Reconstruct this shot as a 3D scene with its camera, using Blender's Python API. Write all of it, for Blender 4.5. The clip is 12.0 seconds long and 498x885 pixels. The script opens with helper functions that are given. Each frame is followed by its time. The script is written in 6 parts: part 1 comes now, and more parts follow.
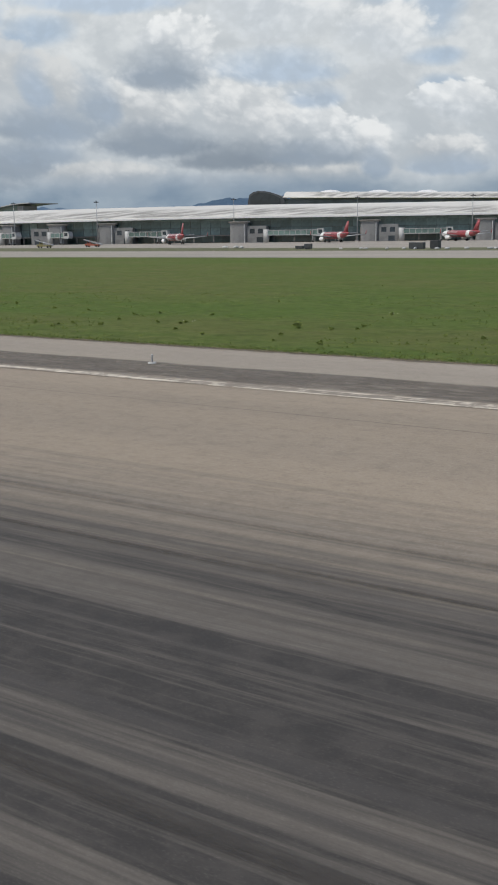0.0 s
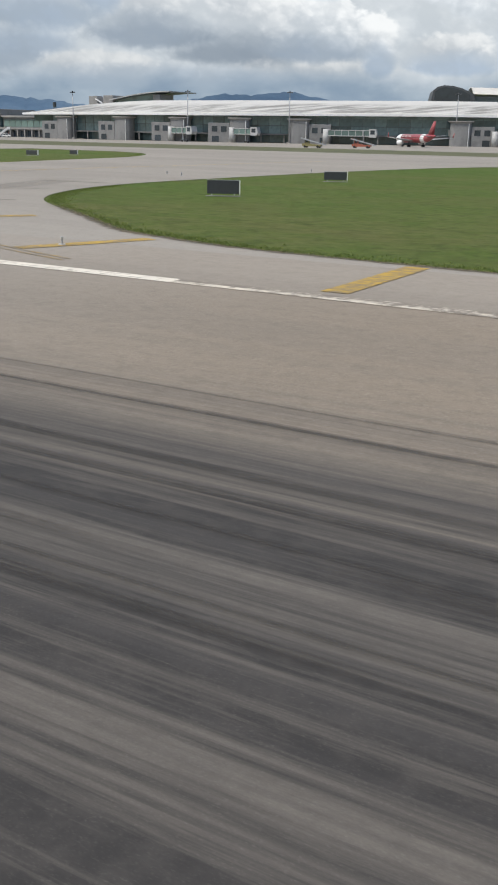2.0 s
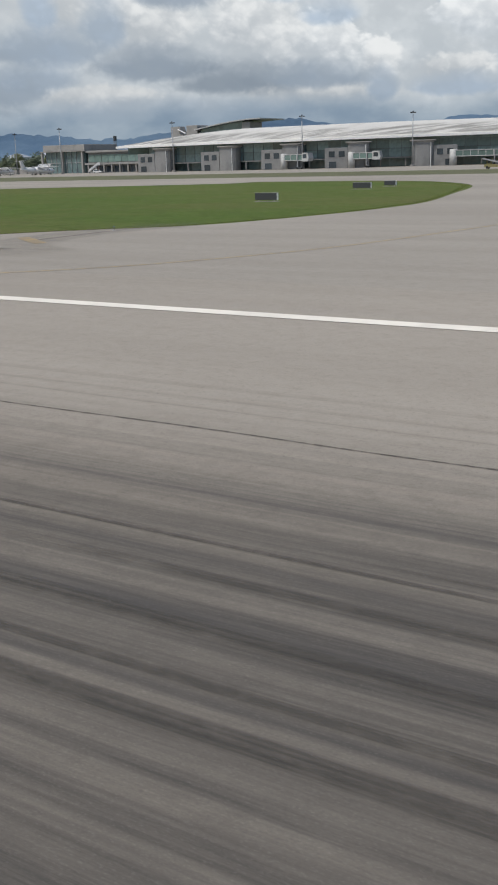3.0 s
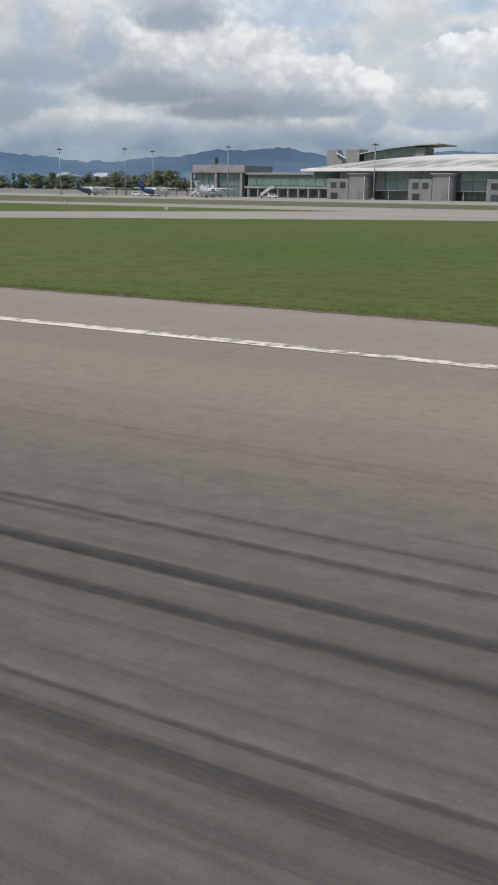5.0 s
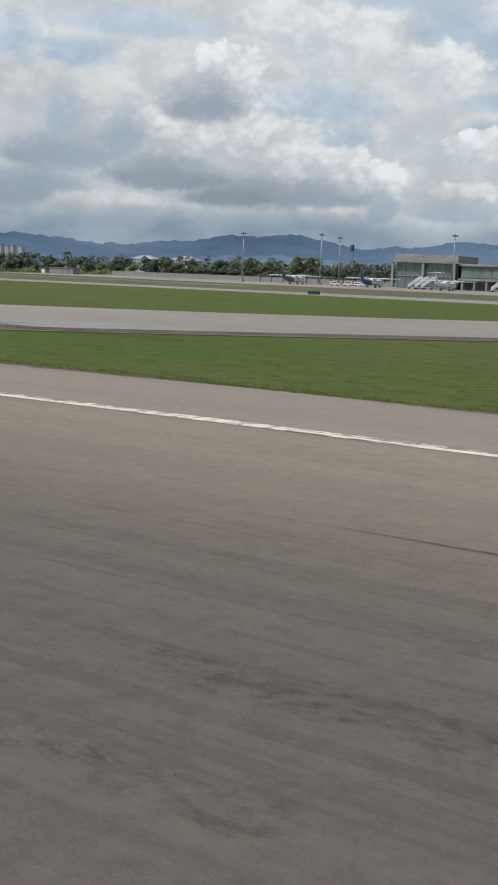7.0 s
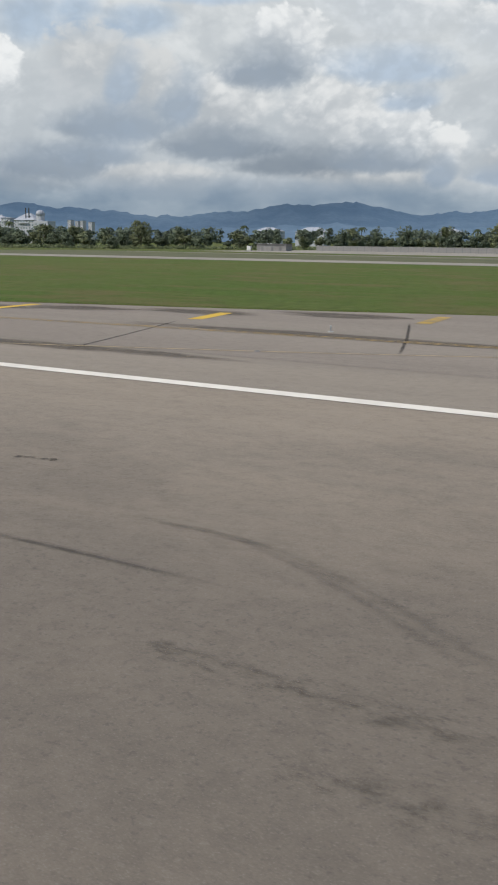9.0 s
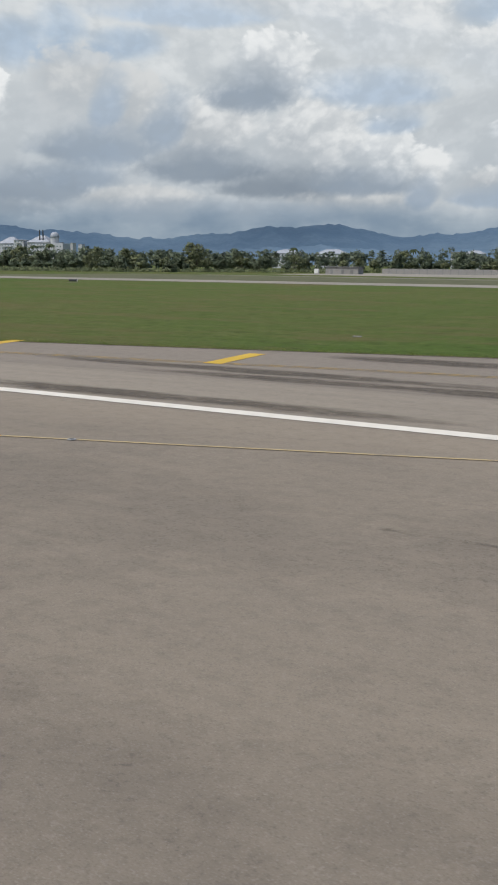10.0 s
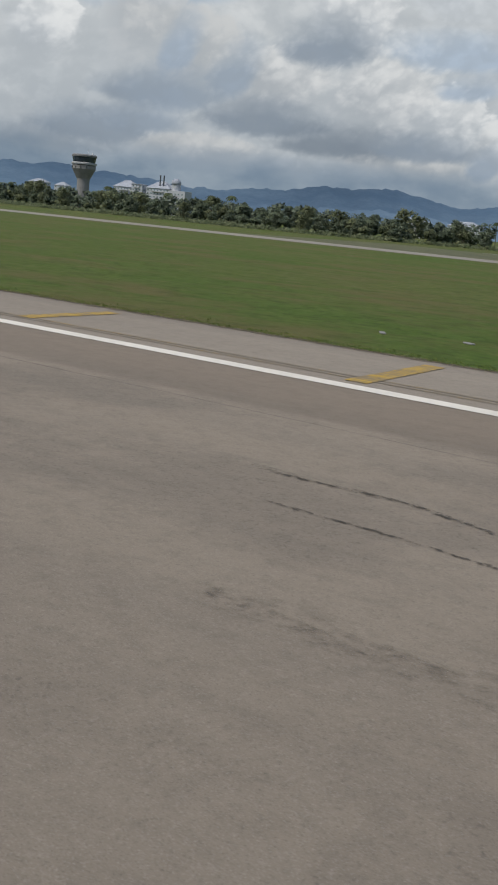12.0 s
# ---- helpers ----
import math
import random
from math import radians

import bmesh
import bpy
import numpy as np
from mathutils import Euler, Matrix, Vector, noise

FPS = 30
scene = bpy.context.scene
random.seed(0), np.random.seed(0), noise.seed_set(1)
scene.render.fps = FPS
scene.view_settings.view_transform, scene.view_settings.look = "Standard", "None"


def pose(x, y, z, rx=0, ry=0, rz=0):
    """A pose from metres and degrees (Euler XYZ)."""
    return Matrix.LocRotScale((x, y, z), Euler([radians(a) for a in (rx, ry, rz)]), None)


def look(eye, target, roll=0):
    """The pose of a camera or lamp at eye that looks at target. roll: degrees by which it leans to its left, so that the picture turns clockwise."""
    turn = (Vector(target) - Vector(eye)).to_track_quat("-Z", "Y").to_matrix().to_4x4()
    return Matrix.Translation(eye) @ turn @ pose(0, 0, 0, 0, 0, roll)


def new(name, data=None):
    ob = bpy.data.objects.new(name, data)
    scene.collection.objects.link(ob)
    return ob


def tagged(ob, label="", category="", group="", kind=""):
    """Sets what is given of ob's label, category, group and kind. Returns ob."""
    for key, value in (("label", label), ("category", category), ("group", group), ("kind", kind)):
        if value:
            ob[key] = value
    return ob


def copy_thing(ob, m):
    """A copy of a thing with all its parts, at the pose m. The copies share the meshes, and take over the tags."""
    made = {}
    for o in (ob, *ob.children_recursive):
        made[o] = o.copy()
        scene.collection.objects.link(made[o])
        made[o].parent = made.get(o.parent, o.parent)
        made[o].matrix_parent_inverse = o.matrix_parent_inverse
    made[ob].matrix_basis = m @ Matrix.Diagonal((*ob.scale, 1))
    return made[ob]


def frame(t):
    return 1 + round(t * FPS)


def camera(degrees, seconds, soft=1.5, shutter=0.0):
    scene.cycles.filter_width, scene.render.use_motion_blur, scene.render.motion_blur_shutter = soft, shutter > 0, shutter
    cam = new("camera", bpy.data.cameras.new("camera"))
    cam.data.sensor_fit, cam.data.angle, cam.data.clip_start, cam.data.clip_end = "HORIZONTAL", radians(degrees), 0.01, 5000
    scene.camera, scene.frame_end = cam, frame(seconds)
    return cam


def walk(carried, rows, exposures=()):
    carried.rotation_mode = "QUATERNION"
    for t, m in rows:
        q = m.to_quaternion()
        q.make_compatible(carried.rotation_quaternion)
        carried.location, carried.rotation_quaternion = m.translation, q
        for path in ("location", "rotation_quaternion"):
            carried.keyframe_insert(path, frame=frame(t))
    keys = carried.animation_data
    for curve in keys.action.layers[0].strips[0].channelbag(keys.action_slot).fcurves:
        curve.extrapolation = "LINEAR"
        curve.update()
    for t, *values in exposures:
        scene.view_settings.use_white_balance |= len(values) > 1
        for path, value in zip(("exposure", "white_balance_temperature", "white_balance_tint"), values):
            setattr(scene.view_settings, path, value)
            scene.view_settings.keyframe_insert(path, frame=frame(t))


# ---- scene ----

# All sizes below are written in metres of the airfield; S shrinks the whole place evenly to a model
# small enough for the landing roll to stay within the allowed pace of the camera.
from mathutils.geometry import tessellate_polygon

S = 0.53
EYE = 4.70


def aim(x, y, z, yaw, pitch, roll):
    """Camera pose: yaw to the left of north, pitch upward, roll about the view."""
    return pose(x * S, y * S, z * S, 0, 0, yaw) @ pose(0, 0, 0, 90 + pitch) @ pose(0, 0, 0, 0, 0, roll)


ROWS = [
    (0.0, -0.00, 32.88, -11.81, -0.73),
    (0.1, -7.38, 31.71, -11.34, -0.30),
    (0.2, -14.73, 30.50, -11.41, -0.23),
    (0.4, -29.36, 31.31, -11.55, -0.67),
    (0.5, -36.64, 30.98, -11.71, -0.64),
    (0.8, -58.31, 31.28, -12.25, -1.10),
    (0.9, -65.49, 31.18, -12.79, -0.62),
    (1.0, -72.64, 31.32, -13.81, -0.88),
    (1.5, -108.00, 31.39, -16.92, -0.12),
    (1.9, -135.85, 31.82, -17.33, 0.74),
    (2.0, -142.75, 31.39, -17.25, 0.99),
    (2.1, -149.63, 31.43, -17.32, 1.02),
    (2.5, -176.91, 31.18, -16.96, 1.67),
    (2.6, -183.67, 31.15, -16.89, 1.53),
    (3.0, -210.48, 32.10, -15.80, -1.55),
    (3.4, -236.92, 32.90, -15.79, -2.34),
    (3.5, -243.48, 32.56, -15.73, -1.86),
    (3.6, -250.01, 32.40, -15.99, -2.12),
    (4.0, -275.92, 32.07, -15.76, -1.73),
    (4.5, -307.83, 31.09, -15.07, -0.57),
    (5.0, -339.21, 30.04, -14.33, 0.66),
    (5.5, -370.08, 29.56, -13.99, 1.24),
    (6.0, -400.46, 29.85, -9.84, 0.07),
    (6.1, -406.47, 30.60, -8.25, -0.76),
    (6.5, -430.35, 29.69, -9.09, 3.46),
    (6.6, -436.27, 29.89, -9.23, 3.02),
    (7.0, -459.78, 29.78, -9.67, 2.13),
    (7.5, -488.76, 30.20, -9.94, 1.89),
    (8.0, -517.30, 31.13, -10.54, 1.38),
    (8.5, -545.42, 32.06, -11.13, 0.86),
    (9.0, -573.14, 32.48, -11.41, 0.63),
    (9.4, -595.03, 32.64, -11.01, 0.64),
    (9.5, -600.46, 32.71, -10.56, 0.04),
    (9.6, -605.88, 32.64, -10.56, -0.06),
    (10.0, -627.41, 31.22, -10.18, 0.51),
    (10.4, -648.71, 30.82, -7.53, -1.13),
    (10.5, -654.00, 30.80, -7.67, -0.97),
    (10.6, -659.27, 30.72, -7.88, -0.82),
    (11.0, -680.24, 30.35, -8.57, 3.78),
    (11.5, -706.14, 30.91, -10.14, 4.77),
    (11.6, -711.29, 30.83, -10.76, 4.94),
    (12.0, -731.73, 32.46, -12.66, 5.36),
]
cam = camera(28.07, 12.0, soft=2.0, shutter=0.01)
walk(cam, [(t, aim(x, 0, EYE + 0.13 * max(0.0, 1 - t / 0.8), yaw, pitch, roll)) for t, x, yaw, pitch, roll in ROWS], [(0.0, 0.06), (1.0, 0.0), (1.5, 0.12), (2.0, 0.3), (2.5, 0.18), (3.0, 0.1), (3.5, 0.03), (5.3, 0.15), (6.0, 0.05), (9.0, 0.05), (11.0, -0.04), (12.0, -0.16)])

# ---- light: high tropical sun behind broken cloud, and the sky ----
SUN_AZ, SUN_EL = 205.0, 58.0      # compass degrees (north = +y), degrees above the horizon
world = bpy.data.worlds.new("sky")
scene.world = world
world.use_nodes = True
wn, wl = world.node_tree.nodes, world.node_tree.links
sky = wn.new("ShaderNodeTexSky")
sky.sky_type, sky.sun_disc = "NISHITA", False
sky.sun_elevation, sky.sun_rotation = radians(SUN_EL), radians(SUN_AZ)
sky.air_density, sky.dust_density = 1.2, 2.0
wn["Background"].inputs["Strength"].default_value = 0.11
wl.new(sky.outputs["Color"], wn["Background"].inputs["Color"])
sun_data = bpy.data.lights.new("sun", "SUN")
sun_data.energy, sun_data.angle, sun_data.color = 2.6, radians(1.0), (1.0, 0.95, 0.87)
sun_ob = new("sun", sun_data)
sa, se = radians(SUN_AZ), radians(SUN_EL)
sun_ob.matrix_world = look((0, 0, 50), Vector((0, 0, 50)) - Vector((math.sin(sa) * math.cos(se), math.cos(sa) * math.cos(se), math.sin(se))))
scene.view_settings.exposure = 0.0


# ---- small node language ----
class Nodes:
    """A material under construction; every method gives back an output socket."""

    def __init__(self, name):
        self.m = bpy.data.materials.new(name)
        self.m.use_nodes = True
        self.t = self.m.node_tree
        self.bsdf = self.t.nodes["Principled BSDF"]
        self._co = None

    def put(self, sock, v):
        if hasattr(v, "links"):
            self.t.links.new(v, sock)
        elif v is not None:
            if isinstance(v, tuple) and len(v) == 3 and sock.type == "RGBA":
                v = (*v, 1.0)
            sock.default_value = v

    def co(self):
        """Object coordinates in metres."""
        if self._co is None:
            tc = self.t.nodes.new("ShaderNodeTexCoord")
            vm = self.t.nodes.new("ShaderNodeVectorMath")
            vm.operation = "SCALE"
            self.t.links.new(tc.outputs["Object"], vm.inputs[0])
            vm.inputs["Scale"].default_value = 1.0 / S
            self._co = vm.outputs[0]
        return self._co

    def stretch(self, k, v=None, off=(0.0, 0.0, 0.0)):
        n = self.t.nodes.new("ShaderNodeVectorMath")
        n.operation = "MULTIPLY_ADD"
        self.put(n.inputs[0], v or self.co())
        n.inputs[1].default_value = k
        n.inputs[2].default_value = off
        return n.outputs[0]

    def noise(self, scale=1.0, k=(1, 1, 1), detail=4.0, rough=0.55, v=None, off=(0.0, 0.0, 0.0)):
        n = self.t.nodes.new("ShaderNodeTexNoise")
        self.t.links.new(self.stretch(tuple(scale * c for c in k), v, off), n.inputs["Vector"])
        n.inputs["Scale"].default_value = 1.0
        n.inputs["Detail"].default_value, n.inputs["Roughness"].default_value = detail, rough
        return n.outputs["Fac"]

    def math(self, op, a, b=0.0, c=0.0, clamp=False):
        n = self.t.nodes.new("ShaderNodeMath")
        n.operation, n.use_clamp = op, clamp
        for s, v in zip(n.inputs, (a, b, c)):
            self.put(s, v)
        return n.outputs[0]

    def ramp(self, v, lo, hi, a=0.0, b=1.0, smooth=True):
        n = self.t.nodes.new("ShaderNodeMapRange")
        n.interpolation_type = "SMOOTHSTEP" if smooth else "LINEAR"
        for s, x in zip(n.inputs, (v, lo, hi, a, b)):
            self.put(s, x)
        return n.outputs[0]

    def mix(self, f, a, b, mode="MIX"):
        n = self.t.nodes.new("ShaderNodeMix")
        n.data_type, n.blend_type = "RGBA", mode
        self.put(n.inputs[0], f), self.put(n.inputs[6], a), self.put(n.inputs[7], b)
        return n.outputs[2]

    def axis(self, v=None):
        n = self.t.nodes.new("ShaderNodeSeparateXYZ")
        self.put(n.inputs[0], v or self.co())
        return n.outputs

    def slant(self, k):
        """Coordinates sheared so that x drifts with y."""
        x, y, z = self.axis()
        n = self.t.nodes.new("ShaderNodeCombineXYZ")
        self.put(n.inputs[0], self.math("MULTIPLY_ADD", y, -k, x)), self.put(n.inputs[1], y), self.put(n.inputs[2], z)
        return n.outputs[0]

    def random(self):
        return self.t.nodes.new("ShaderNodeObjectInfo").outputs["Random"]

    def island(self):
        return self.t.nodes.new("ShaderNodeNewGeometry").outputs["Random Per Island"]

    def bump(self, h, strength=0.3, dist=0.02):
        n = self.t.nodes.new("ShaderNodeBump")
        n.inputs["Strength"].default_value, n.inputs["Distance"].default_value = strength, dist
        self.put(n.inputs["Height"], h)
        self.t.links.new(n.outputs[0], self.bsdf.inputs["Normal"])

    def done(self, color, rough=0.7, metal=0.0, spec=None):
        self.put(self.bsdf.inputs["Base Color"], color)
        self.put(self.bsdf.inputs["Roughness"], rough)
        self.put(self.bsdf.inputs["Metallic"], metal)
        if spec is not None:
            self.bsdf.inputs["Specular IOR Level"].default_value = spec
        return self.m


def paint(name, col, rough=0.5, metal=0.0, wear=0.18, scale=0.6, k=(1, 1, 1), dark=0.6, bump=0.0, vary=0.0):
    """A painted or plain surface: broad stains and fine grain over one colour."""
    n = Nodes(name)
    big, fine = n.noise(scale, k), n.noise(scale * 9, k, 3)
    f = n.math("MULTIPLY", n.ramp(big, 0.42, 0.72), wear * 2.2, clamp=True)
    c = n.mix(f, col, tuple(v * dark for v in col))
    c = n.mix(n.ramp(fine, 0.35, 0.7, 0, wear), c, tuple(v * 0.75 for v in col))
    if vary:
        c = n.mix(n.math("MULTIPLY", n.random(), vary), c, tuple(v * 0.55 for v in col))
    if bump:
        n.bump(fine, bump, 0.02)
    return n.done(c, n.ramp(fine, 0.2, 0.8, rough * 0.85, min(1, rough * 1.15)), metal)


# ---- materials ----
def asphalt_material(name, rubber):
    n = Nodes(name)
    x, y, _ = n.axis()
    cloud, lanes = n.noise(0.05, (0.3, 1, 1)), n.noise(0.33, (0.012, 1, 1), 3)
    mottle = n.noise(0.4, (0.6, 1, 1), 5, 0.65, off=(3, 3, 0))
    grain, speck = n.noise(2.2, (0.8, 1, 1), 7, 0.75), n.noise(14, (1, 1, 1), 3, 0.75)
    pale = ((0.292, 0.264, 0.224), (0.322, 0.291, 0.248)) if rubber else ((0.282, 0.258, 0.222), (0.322, 0.296, 0.256))
    a, b = pale
    if rubber:
        # the shoulder and the fresh paving at the junction are paler than the runway proper
        fresh = n.math("MULTIPLY", n.ramp(x, -300.0, -235.0), n.ramp(x, -150.0, -185.0))
        fresh = n.math("MULTIPLY", fresh, n.ramp(y, 9.0, 17.0, 0.15, 1.0))
        fresh = n.math("MAXIMUM", n.ramp(y, 26.9, 27.3, 0, n.ramp(x, -360.0, -320.0, 0.22, 0.5)), fresh)
        near, west = n.ramp(x, -170.0, -110.0), n.ramp(x, -530.0, -610.0)
        a = n.mix(fresh, n.mix(near, n.mix(west, (0.222, 0.184, 0.139), (0.258, 0.216, 0.166)), (0.256, 0.212, 0.16)), pale[0])
        b = n.mix(fresh, n.mix(near, n.mix(west, (0.257, 0.213, 0.162), (0.291, 0.245, 0.19)), (0.287, 0.239, 0.182)), pale[1])
    else:
        # the flare by the runway is as old and brown as the runway
        old_flare = n.math("MULTIPLY", n.ramp(x, -545.0, -585.0), n.ramp(y, 90.0, 70.0))
        a, b = n.mix(old_flare, pale[0], (0.225, 0.192, 0.158)), n.mix(old_flare, pale[1], (0.255, 0.22, 0.18))
    c = n.mix(n.ramp(cloud, 0.35, 0.65), a, b)
    c = n.mix(n.ramp(lanes, 0.42, 0.6, 0, 0.2), c, (0.15, 0.132, 0.112))
    c = n.mix(n.ramp(mottle, 0.45, 0.72, 0, 0.12), c, (0.135, 0.118, 0.098))
    c = n.mix(n.ramp(grain, 0.46, 0.68, 0, 0.26), c, (0.125, 0.11, 0.094))
    even = n.math("MULTIPLY", fresh, 0.55) if rubber else n.math("MULTIPLY_ADD", old_flare, -0.5, 0.5)
    c = n.mix(even, c, n.mix(n.ramp(cloud, 0.3, 0.7), tuple(0.9 * v for v in pale[0]), tuple(0.97 * v for v in pale[1])))
    c = n.mix(n.ramp(speck, 0.54, 0.72, 0, 0.42), c, (0.36, 0.325, 0.28))
    c = n.mix(n.ramp(speck, 0.44, 0.28, 0, 0.42), c, (0.10, 0.09, 0.08))
    # loose pale aggregate in the binder
    stone = n.noise(42.0, (1, 1, 1), 2, 0.6, off=(8, 8, 0))
    c = n.mix(n.ramp(stone, 0.56, 0.72, 0, 0.4), c, (0.36, 0.325, 0.28))
    c = n.mix(n.ramp(stone, 0.42, 0.3, 0, 0.4), c, (0.09, 0.08, 0.07))
    if rubber:
        # older, darker paving under the wheels, then tyre rubber laid in long streaks
        old = n.math("MULTIPLY", n.ramp(y, 22.0, 9.0), n.ramp(x, -222.0, -300.0, 0.0, n.ramp(x, -640.0, -520.0, 0.15, 0.8)))
        c = n.mix(old, c, n.mix(n.ramp(grain, 0.35, 0.7), (0.112, 0.097, 0.081), (0.084, 0.073, 0.062)))
        long_streak = n.noise(1.0, (0.009, 0.85, 1), 5, 0.65)
        fine_streak = n.noise(1.0, (0.025, 3.4, 1), 5, 0.68, off=(9, 4, 0))
        hair = n.noise(1.0, (0.5, 9.0, 1), 5, 0.7, off=(2, 2, 0))
        edge = n.math("ADD", y, n.math("MULTIPLY", n.math("SUBTRACT", fine_streak, 0.5), 9.0))
        across = n.ramp(edge, 17.0, 9.0)
        along = n.math("MULTIPLY", n.ramp(x, -560.0, -290.0, 0.05, 1.0), n.ramp(x, -230.0, -196.0, 0.5, 1.0))
        both = n.math("MULTIPLY", across, along)
        c = n.mix(n.math("MULTIPLY", both, 0.7), c, n.mix(n.ramp(grain, 0.38, 0.64), (0.178, 0.166, 0.15), (0.12, 0.113, 0.104)))
        s = n.math("ADD", n.math("MULTIPLY", n.ramp(long_streak, 0.38, 0.58), 0.6), n.math("MULTIPLY", n.ramp(fine_streak, 0.38, 0.64), 0.4))
        s = n.math("MULTIPLY_ADD", s, 0.9, n.math("MULTIPLY", both, 0.48))
        s = n.math("MULTIPLY", s, n.ramp(hair, 0.32, 0.62, 0.78, 1.06))
        c = n.mix(n.math("MULTIPLY", s, both, clamp=True), c, n.mix(n.ramp(grain, 0.38, 0.66), (0.036, 0.034, 0.032), (0.058, 0.054, 0.05)))
        lane = n.math("MULTIPLY", n.math("MULTIPLY", n.ramp(y, 21.0, 21.5), n.ramp(y, 27.0, 26.6)), n.ramp(x, -660.0, -720.0, 0, 0.55))
        c = n.mix(lane, c, (0.17, 0.135, 0.102))
        # single skid marks
        lone = n.math("MULTIPLY", n.ramp(n.noise(1.0, (0.008, 1.7, 1), 3, 0.55, off=(3, 8, 0)), 0.52, 0.64), n.ramp(y, 21.0, 11.0, 0, 0.85))
        lone = n.math("MULTIPLY", lone, n.ramp(hair, 0.3, 0.65, 0.55, 1.1))
        c = n.mix(n.math("MULTIPLY", lone, n.ramp(x, -530.0, -440.0, 0.03, 0.6)), c, (0.062, 0.058, 0.055))
        # broken patches with dark flecks and fine cracks farther down the runway
        down = n.math("MULTIPLY", n.ramp(x, -380.0, -520.0), n.ramp(y, 24.5, 20.0))
        fleck = n.ramp(n.noise(11.0, (1, 1, 1), 4, 0.65, off=(2, 7, 0)), 0.55, 0.66)
        big = n.ramp(n.noise(3.0, (1, 1, 1), 8, 0.78, off=(5, 7, 0)), 0.56, 0.7)
        where = n.ramp(n.noise(0.17, (0.7, 1, 1), 5, 0.65, off=(7, 1, 0)), 0.44, 0.6, 0.2, 1.0)
        pits = n.math("MULTIPLY", n.math("MAXIMUM", fleck, n.math("MULTIPLY", big, 0.6)), n.math("MULTIPLY", where, down))
        c = n.mix(n.math("MULTIPLY", pits, 0.45), c, (0.065, 0.058, 0.052))
        smudge = n.math("MULTIPLY", where, n.math("MULTIPLY", down, 0.34))
        c = n.mix(smudge, c, (0.115, 0.10, 0.084))
        c = n.mix(n.math("MULTIPLY", n.ramp(stone, 0.57, 0.72, 0, 0.18), n.ramp(both, 0.0, 1.0, 1.0, 0.5)), c, (0.3, 0.275, 0.24))
    n.bump(n.math("ADD", grain, speck), 0.35, 0.012)
    return n.done(c, n.ramp(grain, 0.3, 0.7, 0.8, 0.95), 0.0, 0.3)


def stain_material(name, col, strength, edge):
    """A stain that soaks out softly over its own outline."""
    n = Nodes(name)
    tc = n.t.nodes.new("ShaderNodeTexCoord")
    u, v, _ = n.axis(tc.outputs["Generated"])
    wob = n.math("SUBTRACT", n.noise(0.35, (0.35, 1, 1), 5, 0.65), 0.5)
    du, dv = n.math("ABSOLUTE", n.math("SUBTRACT", u, 0.5)), n.math("ABSOLUTE", n.math("SUBTRACT", v, 0.5))
    du, dv = n.math("POWER", n.math("MULTIPLY", du, 2.0), edge), n.math("POWER", n.math("MULTIPLY", dv, 2.0), edge)
    r = n.math("ADD", n.math("ADD", du, dv), n.math("MULTIPLY", wob, 2.4))
    f = n.math("MULTIPLY", n.ramp(r, 0.95, -0.1), n.ramp(n.noise(2.5, (0.5, 1, 1), 5, 0.7), 0.3, 0.6, 0.55 * strength, strength))
    n.put(n.bsdf.inputs["Alpha"], f)
    return n.done(n.mix(n.ramp(n.noise(1.2, (0.4, 1, 1), 4), 0.4, 0.65), col, tuple(c * 1.35 for c in col)), 0.75, 0.0, 0.3)


def band_material(name, col, strength, soft, fray, k=(0.05, 3.0, 1.0), grit=3.0):
    """A long mark that lies thinly on the pavement: worn at its sides and running out at its ends."""
    n = Nodes(name)
    uv = n.t.nodes.new("ShaderNodeUVMap")
    uv.uv_map = "band"
    u, v, _ = n.axis(uv.outputs[0])
    side = n.math("SUBTRACT", 1.0, n.math("ABSOLUTE", n.math("MULTIPLY_ADD", v, 2.0, -1.0)))
    ends = n.math("MULTIPLY", n.ramp(u, 0.0, 0.16), n.ramp(u, 1.0, 0.84))
    streak, bits = n.noise(1.0, k, 5, 0.7), n.noise(grit, (0.6, 1, 1), 5, 0.7, off=(5, 5, 0))
    body = n.math("ADD", side, n.math("MULTIPLY", n.math("SUBTRACT", streak, 0.5), fray))
    f = n.math("MULTIPLY", n.ramp(body, 0.02, soft), n.math("MULTIPLY", ends, n.ramp(bits, 0.3, 0.62, 0.45 * strength, strength)))
    n.put(n.bsdf.inputs["Alpha"], f)
    return n.done(n.mix(n.ramp(bits, 0.35, 0.65), col, tuple(1.3 * q for q in col)), 0.85, 0.0, 0.25)


